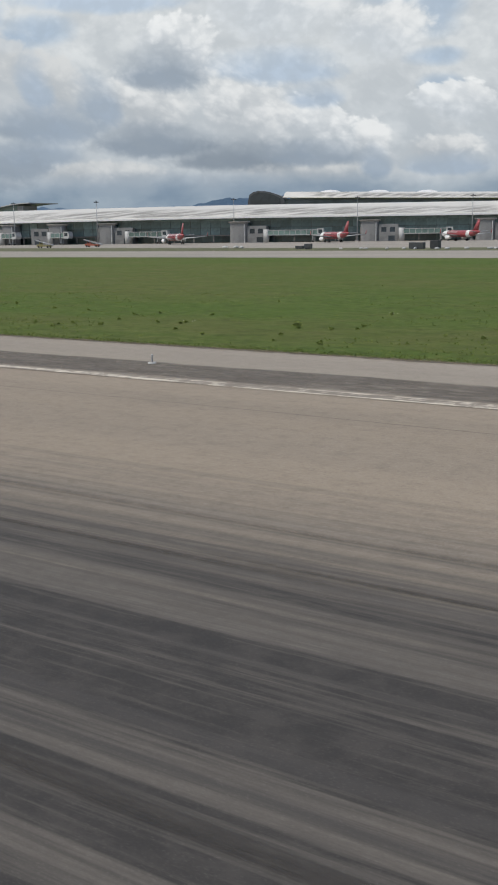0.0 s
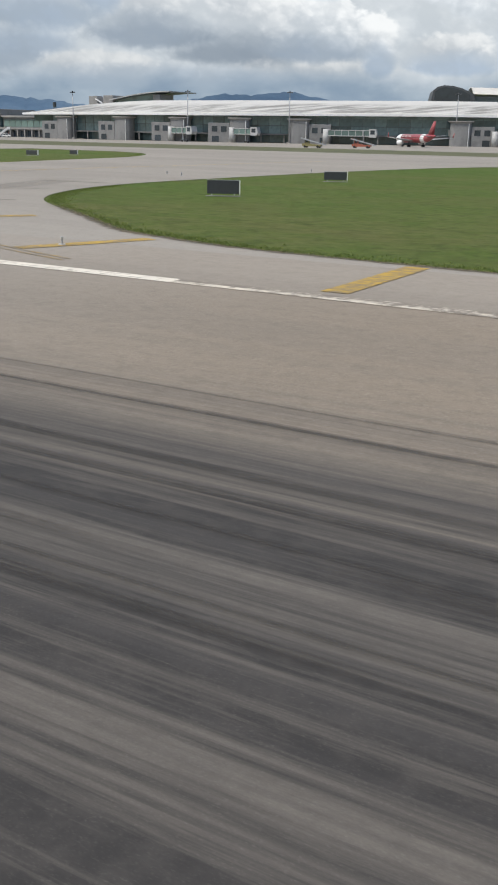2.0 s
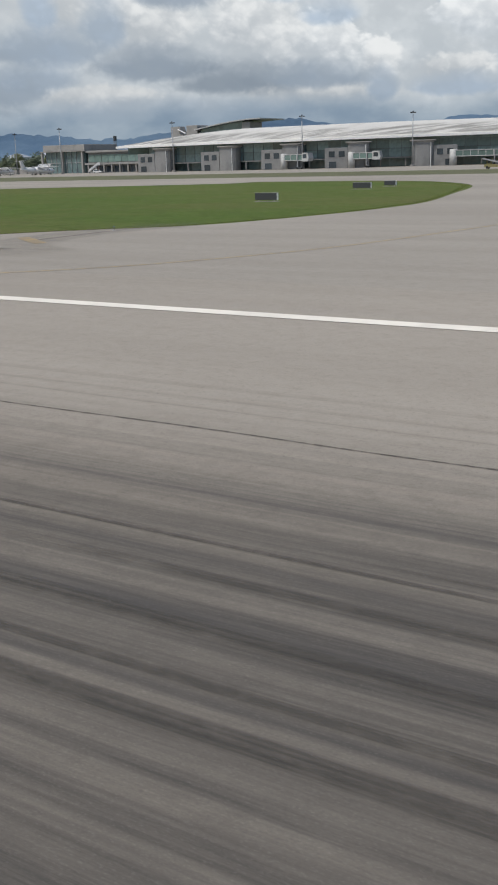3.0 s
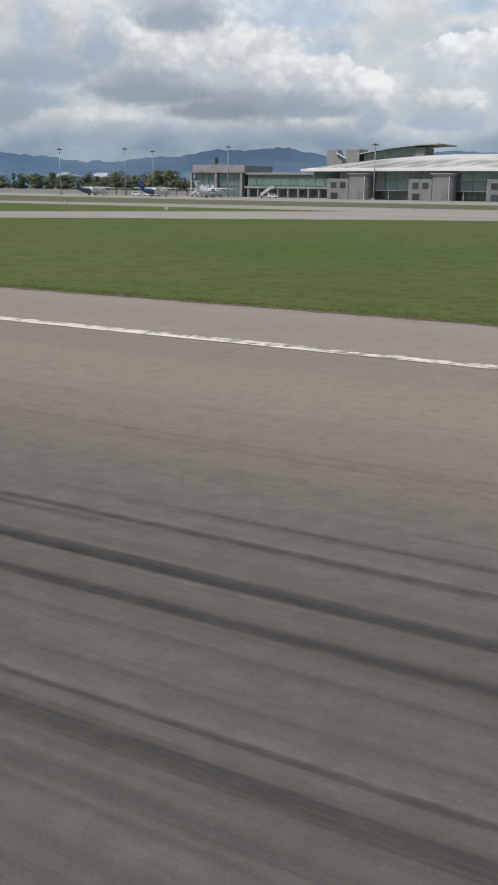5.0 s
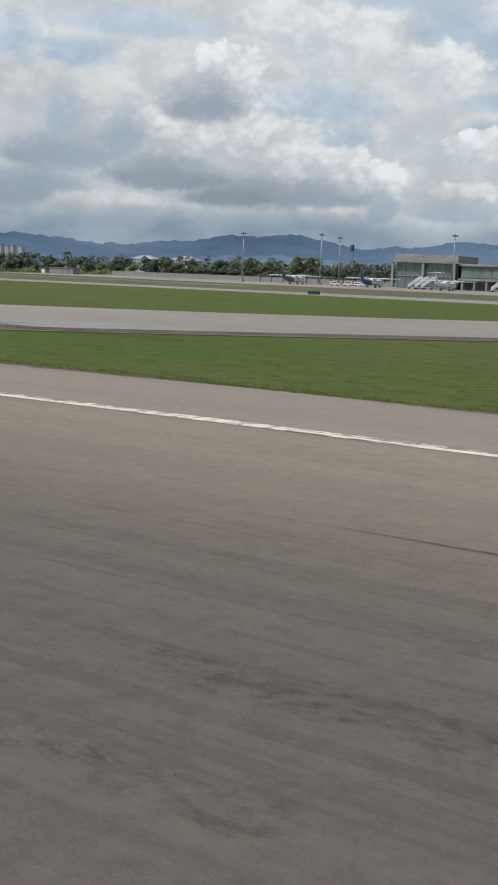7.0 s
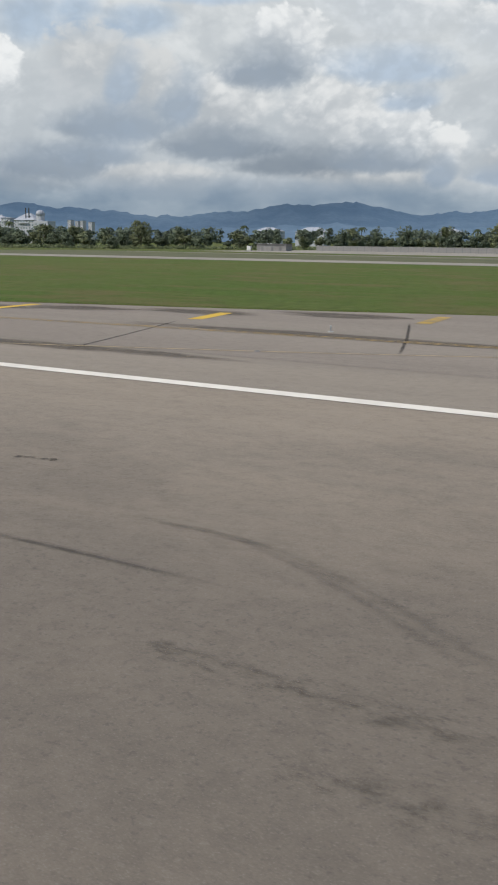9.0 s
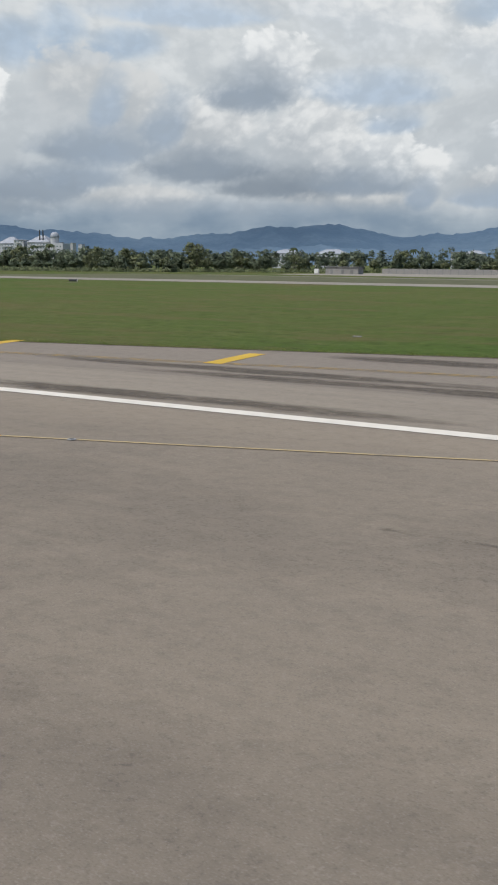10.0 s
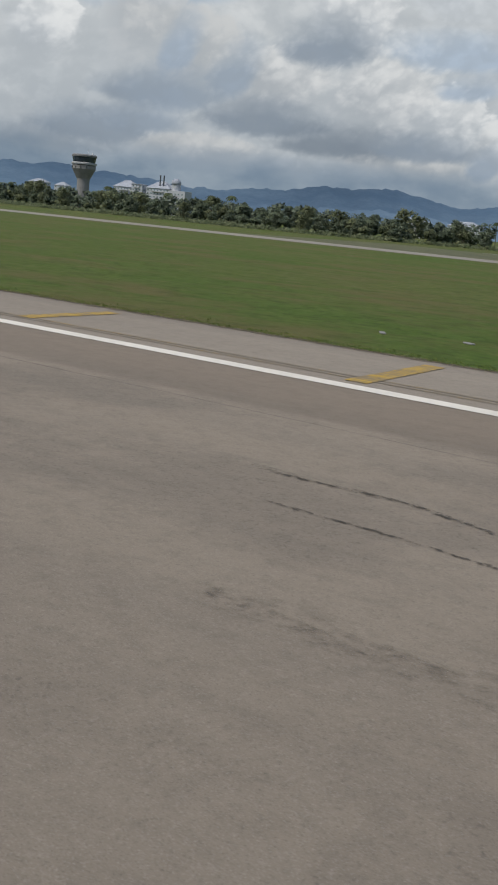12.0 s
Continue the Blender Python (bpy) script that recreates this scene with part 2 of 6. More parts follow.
def crumble_material(name, col, strength, scale=8.0, spread=0.22):
    """Broken bits and pits that gather along the middle of a band."""
    n = Nodes(name)
    uv = n.t.nodes.new("ShaderNodeUVMap")
    uv.uv_map = "band"
    u, v, _ = n.axis(uv.outputs[0])
    side = n.math("SUBTRACT", 1.0, n.math("ABSOLUTE", n.math("MULTIPLY_ADD", v, 2.0, -1.0)))
    ends = n.math("MULTIPLY", n.ramp(u, 0.0, 0.2), n.ramp(u, 1.0, 0.8))
    bits = n.noise(scale, (0.6, 1, 1), 9, 0.74, off=(3, 1, 0))
    here = n.math("MULTIPLY", n.ramp(side, 0.0, 1.0), ends)
    f = n.ramp(n.math("MULTIPLY_ADD", here, 0.26, bits), 0.68, 0.68 + spread)
    n.put(n.bsdf.inputs["Alpha"], n.math("MULTIPLY", n.math("MULTIPLY", f, here), 1.4 * strength, clamp=True))
    return n.done(n.mix(n.ramp(bits, 0.4, 0.7), tuple(1.4 * q for q in col), col), 0.95, 0.0, 0.2)


def grass_material():
    n = Nodes("grass_field")
    patch, tuft, blade = n.noise(0.03, (0.6, 1, 1)), n.noise(0.4, (0.8, 1, 1), 6, 0.7), n.noise(4.0, (1, 1, 1), 5, 0.75)
    dry = n.ramp(n.axis()[0], -520.0, -640.0, 0.35, 0.95)
    clump = n.noise(1.3, (0.9, 1, 1), 5, 0.7, off=(4, 4, 0))
    c = n.mix(n.ramp(patch, 0.35, 0.65), (0.082, 0.138, 0.024), (0.13, 0.142, 0.044))
    c = n.mix(n.ramp(tuft, 0.42, 0.66, 0, 0.8), c, (0.07, 0.118, 0.016))
    c = n.mix(n.ramp(tuft, 0.42, 0.28, 0, 0.6), c, (0.16, 0.138, 0.06))
    # Dark clumps put small grass shadows into the colour.
    c = n.mix(n.ramp(clump, 0.48, 0.66, 0, 0.75), c, (0.045, 0.07, 0.013))
    c = n.mix(n.ramp(clump, 0.46, 0.3, 0, 0.6), c, (0.17, 0.175, 0.055))
    c = n.mix(n.ramp(blade, 0.4, 0.7, 0, 0.6), c, (0.05, 0.066, 0.016))
    c = n.mix(n.ramp(n.noise(0.08, (0.55, 1, 1), 6, 0.72, off=(6, 2, 0)), 0.46, 0.62, 0, dry), c, (0.122, 0.112, 0.042))
    c = n.mix(n.ramp(n.noise(0.5, (0.7, 1, 1), 7, 0.75, off=(2, 6, 0)), 0.5, 0.62, 0, 0.5), c, (0.055, 0.074, 0.018))
    n.bump(n.math("ADD", tuft, n.math("ADD", clump, blade)), 0.8, 0.08)
    return n.done(c, 0.9, 0.0, 0.15)


def worn_paint(name, col, lo, hi, under=(0.23, 0.2, 0.165), tyre=0.0, core=0.0):
    """Marking paint, scuffed along the runway; lo..hi set how much is worn off."""
    n = Nodes(name)
    scuff = n.noise(1.0, (0.09, 4.2, 1), 5, 0.7)
    crack = n.noise(1.0, (1.6, 1.2, 1), 5, 0.75, off=(5, 1, 0))
    w = n.math("MULTIPLY_ADD", crack, 0.45, n.math("MULTIPLY", scuff, 0.55))
    if core:
        y = n.axis()[1]
        w = n.math("ADD", w, n.ramp(n.math("ABSOLUTE", n.math("SUBTRACT", y, 26.45)), 0.1, 0.3, 0.0, core))
    f = n.ramp(w, lo, hi)
    c = n.mix(n.ramp(n.noise(0.5), 0.35, 0.7, 0, 0.35), col, tuple(v * 0.7 for v in col))
    if tyre:
        c = n.mix(n.ramp(n.noise(1.0, (0.05, 3.2, 1), 4, 0.65, off=(1, 4, 0)), 0.5, 0.7, 0, tyre), c, (0.09, 0.085, 0.08))
        c = n.mix(n.ramp(n.noise(1.0, (0.4, 11.0, 1), 4, 0.7, off=(3, 4, 0)), 0.5, 0.72, 0, tyre), c, (0.13, 0.12, 0.105))
    return n.done(n.mix(f, c, under), 0.7, 0.0, 0.3)


def roof_material():
    n = Nodes("white_roof_sheet")
    x, y, z = n.axis()
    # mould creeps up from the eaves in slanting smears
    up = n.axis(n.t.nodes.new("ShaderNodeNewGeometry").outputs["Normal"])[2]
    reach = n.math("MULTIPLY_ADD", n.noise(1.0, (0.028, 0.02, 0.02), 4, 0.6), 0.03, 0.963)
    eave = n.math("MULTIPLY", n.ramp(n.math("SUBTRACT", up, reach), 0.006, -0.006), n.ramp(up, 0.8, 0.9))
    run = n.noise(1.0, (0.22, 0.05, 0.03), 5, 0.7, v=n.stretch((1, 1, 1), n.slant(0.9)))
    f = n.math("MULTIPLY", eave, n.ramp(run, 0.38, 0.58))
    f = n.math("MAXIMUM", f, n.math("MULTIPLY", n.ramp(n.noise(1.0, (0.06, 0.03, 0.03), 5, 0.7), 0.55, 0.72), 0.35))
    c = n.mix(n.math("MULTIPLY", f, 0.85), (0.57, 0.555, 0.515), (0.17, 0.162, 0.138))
    rib = n.math("FRACT", n.math("MULTIPLY", x, 1.6))
    n.bump(n.ramp(rib, 0.0, 0.15), 0.4, 0.06)
    return n.done(c, 0.5, 0.0)


def glass_material(name, col=(0.035, 0.07, 0.075)):
    n = Nodes(name)
    f = n.noise(0.25, (1, 1, 1), 3)
    c = n.mix(n.math("MULTIPLY", n.random(), 0.8), col, tuple(v * 2.1 for v in col))
    c = n.mix(n.ramp(f, 0.4, 0.7, 0, 0.5), c, tuple(v * 0.5 for v in col))
    return n.done(c, 0.12, 0.0, 0.6)


def leaf_material(name, a, b):
    n = Nodes(name)
    c = n.mix(n.island(), a, b)
    c = n.mix(n.math("MULTIPLY", n.random(), 0.5), c, tuple(v * 0.6 for v in a))
    n.done(c, 0.75, 0.0, 0.25)
    # leaves let light through
    tr, mx = n.t.nodes.new("ShaderNodeBsdfTranslucent"), n.t.nodes.new("ShaderNodeMixShader")
    n.put(tr.inputs["Color"], n.mix(0.0, c, c))
    mx.inputs[0].default_value = 0.5
    n.t.links.new(n.bsdf.outputs[0], mx.inputs[1])
    n.t.links.new(tr.outputs[0], mx.inputs[2])
    n.t.links.new(mx.outputs[0], n.t.nodes["Material Output"].inputs["Surface"])
    return n.m


def hill_material():
    n = Nodes("haze_tinted_hill")
    x, y, z = n.axis()
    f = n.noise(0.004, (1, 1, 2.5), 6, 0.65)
    # Blue distance haze is put into the hill colour itself.
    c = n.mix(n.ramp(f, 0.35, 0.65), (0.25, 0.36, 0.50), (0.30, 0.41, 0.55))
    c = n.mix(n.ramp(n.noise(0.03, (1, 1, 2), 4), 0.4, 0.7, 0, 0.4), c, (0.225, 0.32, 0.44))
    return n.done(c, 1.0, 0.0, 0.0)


ASPHALT = asphalt_material("runway_asphalt", True)
TAXI = asphalt_material("taxiway_concrete", False)
GRASS = grass_material()
WHITE_LINE = worn_paint("white_marking", (0.74, 0.70, 0.62), 0.66, 0.8)
WORN_LINE = worn_paint("worn_white_marking", (0.62, 0.56, 0.46), 0.46, 0.55, (0.2, 0.172, 0.14), 0.0, 0.05)
FLAKED_LINE = worn_paint("flaked_white_marking", (0.74, 0.68, 0.58), 0.49, 0.57, (0.2, 0.172, 0.14), 0.0, 0.035)
PALE_YELLOW = worn_paint("bleached_yellow_marking", (0.5, 0.385, 0.21), 0.5, 0.64)
ORANGE_LINE = worn_paint("orange_marking", (0.6, 0.31, 0.04), 0.54, 0.7, (0.3, 0.22, 0.12))
HALF_LINE = worn_paint("scuffed_white_marking", (0.72, 0.67, 0.57), 0.51, 0.62)
BLOCK_LINE = worn_paint("rubbered_white_marking", (0.66, 0.575, 0.44), 0.54, 0.66, (0.2, 0.19, 0.18), 0.62)
YELLOW = worn_paint("yellow_marking", (0.61, 0.40, 0.045), 0.55, 0.7, (0.3, 0.24, 0.13))
MUSTARD = worn_paint("stained_yellow_marking", (0.46, 0.3, 0.05), 0.43, 0.58, (0.22, 0.17, 0.1))
DIRTY_YELLOW = worn_paint("dirt-covered_yellow_marking", (0.36, 0.25, 0.09), 0.4, 0.54, (0.22, 0.185, 0.135))
OLD_YELLOW = worn_paint("faded_yellow_marking", (0.45, 0.3, 0.08), 0.44, 0.58)
SOIL = paint("dark_soil_edge", (0.1, 0.084, 0.062), 0.95, wear=0.6, scale=0.2, bump=0.3)
STAIN = stain_material("brown_stain", (0.1, 0.083, 0.064), 0.8, 2.0)
TYRE = band_material("tyre_rubber_mark", (0.05, 0.047, 0.043), 0.46, 0.9, 2.6, (0.07, 15.0, 1.0))
TYRE_GHOST = band_material("worn_off_tyre_mark", (0.07, 0.064, 0.057), 0.2, 1.2, 2.2, (1.0, 6.0, 1.0))
SPOT = crumble_material("old_oil_spot", (0.07, 0.063, 0.054), 0.62, 2.4, 0.2)
TYRE_FAINT = band_material("faint_tyre_mark", (0.06, 0.056, 0.05), 0.36, 1.2, 2.2, (0.05, 6.0, 1.0))
JOINT_DIRT = band_material("dirt_filled_joint", (0.055, 0.05, 0.044), 0.85, 0.9, 2.0, (4.0, 4.0, 1.0), 6.0)
PALE_SEAL = band_material("pale_joint_repair", (0.34, 0.305, 0.262), 0.6, 0.7, 0.8, (0.8, 0.8, 1.0))
YELLOW_GHOST = band_material("rubbed_out_yellow", (0.33, 0.27, 0.15), 0.42, 0.9, 1.2, (1.5, 1.5, 1.0))
AGED = band_material("aged_paving", (0.17, 0.155, 0.132), 0.2, 0.35, 0.5, (0.1, 0.4, 1.0), 0.6)
FRINGE = band_material("dry_soil_fringe", (0.1, 0.082, 0.052), 0.85, 0.9, 2.2, (0.7, 2.0, 1.0))
CRUMBLE = crumble_material("crumbled_asphalt", (0.062, 0.056, 0.048), 0.85)
SMUDGE = crumble_material("oily_smudge", (0.075, 0.068, 0.058), 0.36, 4.5, 0.3)
PATCH = stain_material("old_patch", (0.115, 0.1, 0.083), 0.8, 7.0)
ROUGH_GRASS = paint("rough_verge", (0.105, 0.11, 0.045), 0.95, wear=0.6, scale=0.12, bump=0.4)
CONCRETE = paint("grey_concrete", (0.27, 0.265, 0.255), 0.85, wear=0.25, scale=0.25, bump=0.2)
CONCRETE_DARK = paint("weathered_concrete", (0.215, 0.217, 0.217), 0.85, wear=0.35, scale=0.2, bump=0.2)
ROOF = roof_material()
# Teal is lifted to put the haze before the terminal into the colour.
GLASS = glass_material("hazed_teal_glass", (0.10, 0.145, 0.15))
GLASS_PALE = glass_material("pale_green_glass", (0.10, 0.15, 0.14))
WINDOW = glass_material("window_glass", (0.03, 0.04, 0.05))
STEEL = paint("grey_steel", (0.32, 0.33, 0.34), 0.5, 0.3)
STEEL_DARK = paint("dark_steel", (0.07, 0.075, 0.08), 0.55, 0.2)
WHITE = paint("white_paint", (0.72, 0.72, 0.71), 0.4, wear=0.12)
OFFWHITE = paint("grubby_white_paint", (0.43, 0.435, 0.43), 0.55, wear=0.3)
RED = paint("red_livery", (0.3, 0.065, 0.07), 0.3, wear=0.1)
BLUE = paint("blue_livery", (0.03, 0.09, 0.26), 0.3, wear=0.1)
GREEN = paint("slate_livery", (0.06, 0.09, 0.13), 0.3, wear=0.1)
ORANGE = paint("orange_red_paint", (0.3, 0.085, 0.05), 0.5)
OLIVE = paint("olive_yellow_paint", (0.2, 0.175, 0.075), 0.5)
RUBBER = paint("black_rubber", (0.02, 0.02, 0.02), 0.8)
SIGN_BACK = paint("black_sign_board", (0.035, 0.038, 0.042), 0.5)
SIGN_YELLOW = paint("yellow_sign_face", (0.66, 0.42, 0.03), 0.4, wear=0.06)
BARK = paint("bark", (0.1, 0.08, 0.06), 0.95, wear=0.4, scale=2)
# Foliage is lifted and blued for distance haze, most in the far woods.
LEAF = leaf_material("broadleaf_foliage", (0.215, 0.27, 0.18), (0.29, 0.34, 0.23))
LEAF_DRY = leaf_material("yellowish_foliage", (0.25, 0.29, 0.16), (0.34, 0.37, 0.22))
LEAF_FAR = leaf_material("haze_tinted_foliage", (0.22, 0.275, 0.205), (0.30, 0.35, 0.26))
LEAF_PALM = leaf_material("palm_frond", (0.10, 0.135, 0.07), (0.16, 0.19, 0.10))
WEED = leaf_material("weed_leaf", (0.17, 0.225, 0.055), (0.23, 0.27, 0.08))
PUDDLE = paint("still_rain_water", (0.06, 0.058, 0.052), 0.04, wear=0.1)
CREAM = paint("weathered_cream_paint", (0.5, 0.47, 0.38), 0.6, wear=0.3)
PETAL = paint("pale_seed_heads", (0.55, 0.55, 0.42), 0.9)
TILE_ROOF = paint("pale_grey_roof_tiles", (0.36, 0.39, 0.44), 0.7, wear=0.3)
# Interior dimness and terminal haze are both put into this wall colour.
INNER = paint("dim_hazed_wall", (0.18, 0.21, 0.21), 0.8, wear=0.4, scale=0.15)
# White render is greyed and blued here for distance haze.
VILLA = paint("hazed_white_render", (0.46, 0.48, 0.51), 0.8, wear=0.15)
HILL = hill_material()


# ---- geometry helpers ----
def box(bm, x0, x1, y0, y1, z0, z1, bevel=0.0):
    v = [bm.verts.new((x, y, z)) for z in (z0, z1) for x, y in ((x0, y0), (x1, y0), (x1, y1), (x0, y1))]
    f = [bm.faces.new([v[i] for i in q]) for q in ((3, 2, 1, 0), (4, 5, 6, 7), (0, 1, 5, 4), (1, 2, 6, 5), (2, 3, 7, 6), (3, 0, 4, 7))]
    if bevel:
        bmesh.ops.bevel(bm, geom=list({e for g in f for e in g.edges}), offset=bevel, segments=1, affect="EDGES")


def tube(bm, a, b, r0, r1=None, n=10, caps=True):
    a, b = Vector(a), Vector(b)
    d = (b - a).normalized()
    u = d.cross((0, 0, 1)) if abs(d.z) < 0.95 else d.cross((1, 0, 0))
    u.normalize()
    w = d.cross(u)
    rings = []
    for p, r in ((a, r0), (b, r0 if r1 is None else r1)):
        rings.append([bm.verts.new(p + r * (math.cos(k * math.tau / n) * u + math.sin(k * math.tau / n) * w)) for k in range(n)])
    for k in range(n):
        bm.faces.new((rings[0][k], rings[0][(k + 1) % n], rings[1][(k + 1) % n], rings[1][k]))
    if caps:
        bm.faces.new(rings[0][::-1]), bm.faces.new(rings[1])


def prism(bm, pts, axis, a, b):
    """A closed 2D outline drawn out along an axis from a to b."""
    def at(p, h):
        return {"x": (h, p[0], p[1]), "y": (p[0], h, p[1]), "z": (p[0], p[1], h)}[axis]
    lo, hi = [bm.verts.new(at(p, a)) for p in pts], [bm.verts.new(at(p, b)) for p in pts]
    n = len(pts)
    for k in range(n):
        bm.faces.new((lo[k], lo[(k + 1) % n], hi[(k + 1) % n], hi[k]))
    bm.faces.new(lo[::-1]), bm.faces.new(hi)
    bmesh.ops.recalc_face_normals(bm, faces=bm.faces[:])


def loft(bm, rings, close=True):
    """Skin between rings of equal length."""
    vs = [[bm.verts.new(p) for p in r] for r in rings]
    n = len(vs[0])
    for a, b in zip(vs, vs[1:]):
        for k in range(n if close else n - 1):
            bm.faces.new((a[k], a[(k + 1) % n], b[(k + 1) % n], b[k]))
    if close:
        bm.faces.new(vs[0][::-1]), bm.faces.new(vs[-1])
    bmesh.ops.recalc_face_normals(bm, faces=bm.faces[:])


def ribbon(bm, pts, width, z):
    """A flat band along a line of points on the ground."""
    prev = None
    for i, p in enumerate(pts):
        a, b = Vector(pts[max(i - 1, 0)]), Vector(pts[min(i + 1, len(pts) - 1)])
        d = (b - a).normalized()
        nrm = Vector((-d.y, d.x)) * width / 2
        q = [bm.verts.new((p[0] + s * nrm.x, p[1] + s * nrm.y, z)) for s in (1, -1)]
        if prev:
            bm.faces.new((prev[0], prev[1], q[1], q[0]))
        prev = q
    bmesh.ops.recalc_face_normals(bm, faces=bm.faces[:])


def curve_points(pts, n=8):
    """A smooth line through points."""
    out = []
    for i in range(len(pts) - 1):
        p0, p1, p2, p3 = (Vector(pts[min(max(i + k, 0), len(pts) - 1)]) for k in (-1, 0, 1, 2))
        for j in range(n):
            t = j / n
            out.append(0.5 * (2 * p1 + (p2 - p0) * t + (2 * p0 - 5 * p1 + 4 * p2 - p3) * t * t + (3 * p1 - p0 - 3 * p2 + p3) * t ** 3))
    return [tuple(q) for q in out] + [tuple(pts[-1])]


def mesh_of(name, bm, material, smooth=False):
    me = bpy.data.meshes.new(name)
    bm.transform(Matrix.Scale(S, 4))
    bm.to_mesh(me)
    bm.free()
    me.materials.append(material)
    if smooth:
        me.shade_smooth()
    return me


def part(name, bm, material, parent=None, label="", smooth=False):
    ob = new(name, mesh_of(name, bm, material, smooth))
    ob.parent = parent
    return tagged(ob, label)


def part_at(name, me, parent, x, y, z, rz=0.0):
    """A repeat of a part that shares its mesh."""
    ob = new(name, me)
    ob.parent = parent
    ob.matrix_basis = pose(x * S, y * S, z * S, 0, 0, rz)
    return ob


def made(f, *args, **kw):
    bm = bmesh.new()
    f(bm, *args, **kw)
    return bm


def thing(name, x, y, z=0.0, rz=0.0, label="", category="", group="", kind=""):
    ob = new(name)
    ob.empty_display_size = 0.3
    ob.matrix_basis = pose(x * S, y * S, z * S, 0, 0, rz)
    return tagged(ob, label, category, group, kind)


def at(x, y, z=0.0, rz=0.0):
    return pose(x * S, y * S, z * S, 0, 0, rz)


def setting(name, bm, material, label, category, smooth=False):
    return tagged(part(name, bm, material, None, label, smooth), "", category, "", "structure")


def sheet(pts, z):
    """A flat area with any outline."""
    bm = bmesh.new()
    vs = [bm.verts.new((x, y, z)) for x, y in pts]
    for tri in tessellate_polygon([[Vector((x, y, 0)) for x, y in pts]]):
        f = bm.faces.new([vs[i] for i in tri])
        f.normal_update()
        if f.normal.z < 0:
            f.normal_flip()
    return bm


# ---- the ground and its pavements ----
setting("ground", sheet([(-9400, -9400), (9400, -9400), (9400, 9400), (-9400, 9400)], 0.0), GRASS, "wide mown green grass field between the runway and taxiways", "ground")
LINE_Y, EDGE_Y = 26.65, 35.3
setting("runway", sheet([(-2600, -60), (1500, -60), (1500, EDGE_Y), (-2600, EDGE_Y)], 0.030), ASPHALT, "grey asphalt runway with dark tyre rubber streaks", "runway")
east_edge = [(-140, 35.3), (-154, 35.35), (-160.5, 35.7), (-166, 36.4), (-170.3, 37.7), (-174.5, 39.4), (-180.4, 43.9), (-190.7, 51.7), (-195.0, 56.5), (-197.6, 60.8), (-200, 66.2), (-201.8, 72.3), (-203.0, 80.8), (-203.4, 90.7), (-203.7, 121), (-200.5, 155), (-191, 172), (-165, 179), (-100, 181)]
west_edge = [(-318, 196), (-300, 194), (-282, 182), (-266, 157), (-256, 121), (-251, 100), (-250.7, 86), (-252, 75), (-255, 64), (-262.5, 56), (-270, 45.5), (-275, 42.4), (-280.6, 39.8), (-290, 37), (-310, 35.3)]
setting("taxiway_link", sheet([(-140, 34.2)] + curve_points(east_edge, 5) + [(-100, 205), (-318, 205)] + curve_points(west_edge, 5) + [(-310, 34.2)], 0.034), TAXI, "broad pale grey taxiway junction joining the runway", "taxiway")
exit_near = [(-330, 186), (-347, 178), (-381, 164), (-411, 143), (-439, 120), (-459, 99), (-481, 80), (-497, 65), (-511, 53), (-530, 42.5), (-552, 36.5), (-570, 35.3)]
exit_far = [(-712, 35.3), (-700, 35.6), (-690, 37.6), (-680, 40.5), (-670, 43.2), (-655, 47), (-640, 51), (-625, 55.5), (-611, 59.5), (-595, 65), (-565, 76), (-541, 87), (-517, 101), (-493, 120), (-471, 145), (-452, 172), (-430, 205)]
setting("taxiway_exit", sheet(curve_points(exit_near, 5) + [(-570, 34.2), (-712, 34.2)] + curve_points(exit_far, 5) + [(-330, 205)], 0.036), TAXI, "angled exit taxiway of pale grey asphalt", "taxiway")
setting("taxiway_parallel", sheet([(1500, 179), (-170, 179), (-240, 190), (-320, 197), (-440, 204), (-600, 212), (-2600, 212), (-2600, 238), (-600, 240), (-450, 250), (1500, 250)], 0.032), TAXI, "long pale grey parallel taxiway", "taxiway")
setting("verge", sheet([(300, 252), (-450, 252), (-620, 243), (-900, 243), (-900, 352), (-560, 340), (-300, 318), (-180, 300), (300, 292)], 0.012), ROUGH_GRASS, "rough dry grass strip in front of the apron", "ground")
setting("apron", sheet([(320, 290), (-180, 300), (-300, 320), (-560, 342), (-862, 400), (-862, 520), (-300, 640), (320, 760)], 0.028), TAXI, "pale concrete aircraft apron before the terminal", "pavement")
setting("far_strip", sheet([(-640, 306), (-862, 345), (-862, 352), (-640, 314)], 0.03), TAXI, "thin pale service road", "road")

# ---- markings ----
def line_piece(x0, x1, material, label):
    bm = bmesh.new()
    ribbon(bm, [(x1, LINE_Y), (x0, LINE_Y)], 0.78, 0.045)
    setting("runway_edge_line", bm, material, label, "marking")

line_piece(1500, -162, WORN_LINE, "worn flaking white runway edge line")
line_piece(-162, -178, HALF_LINE, "scuffed white runway edge line")
line_piece(-178, -330, WHITE_LINE, "bright white runway edge line")
line_piece(-330, -540, FLAKED_LINE, "flaking white runway edge line on brown asphalt")
line_piece(-540, -560, HALF_LINE, "scuffed white runway edge line on asphalt")
line_piece(-560, -2600, WHITE_LINE, "bright white runway edge line")


def block_mark(x0, x1, y0, y1):
    bm = bmesh.new()
    prism(bm, [(x1, y0), (x0, y0), (x0, y1), (x1, y1)], "z", 0.035, 0.046)
    tagged(part("touchdown_bar", bm, BLOCK_LINE, None, "broad white painted touchdown bar stained by tyres"), "", "marking", "touchdown bars", "structure")

block_mark(-22.1, -45.05, 15.7, 17.75)
block_mark(-21.6, -44.4, 11.85, 13.9)
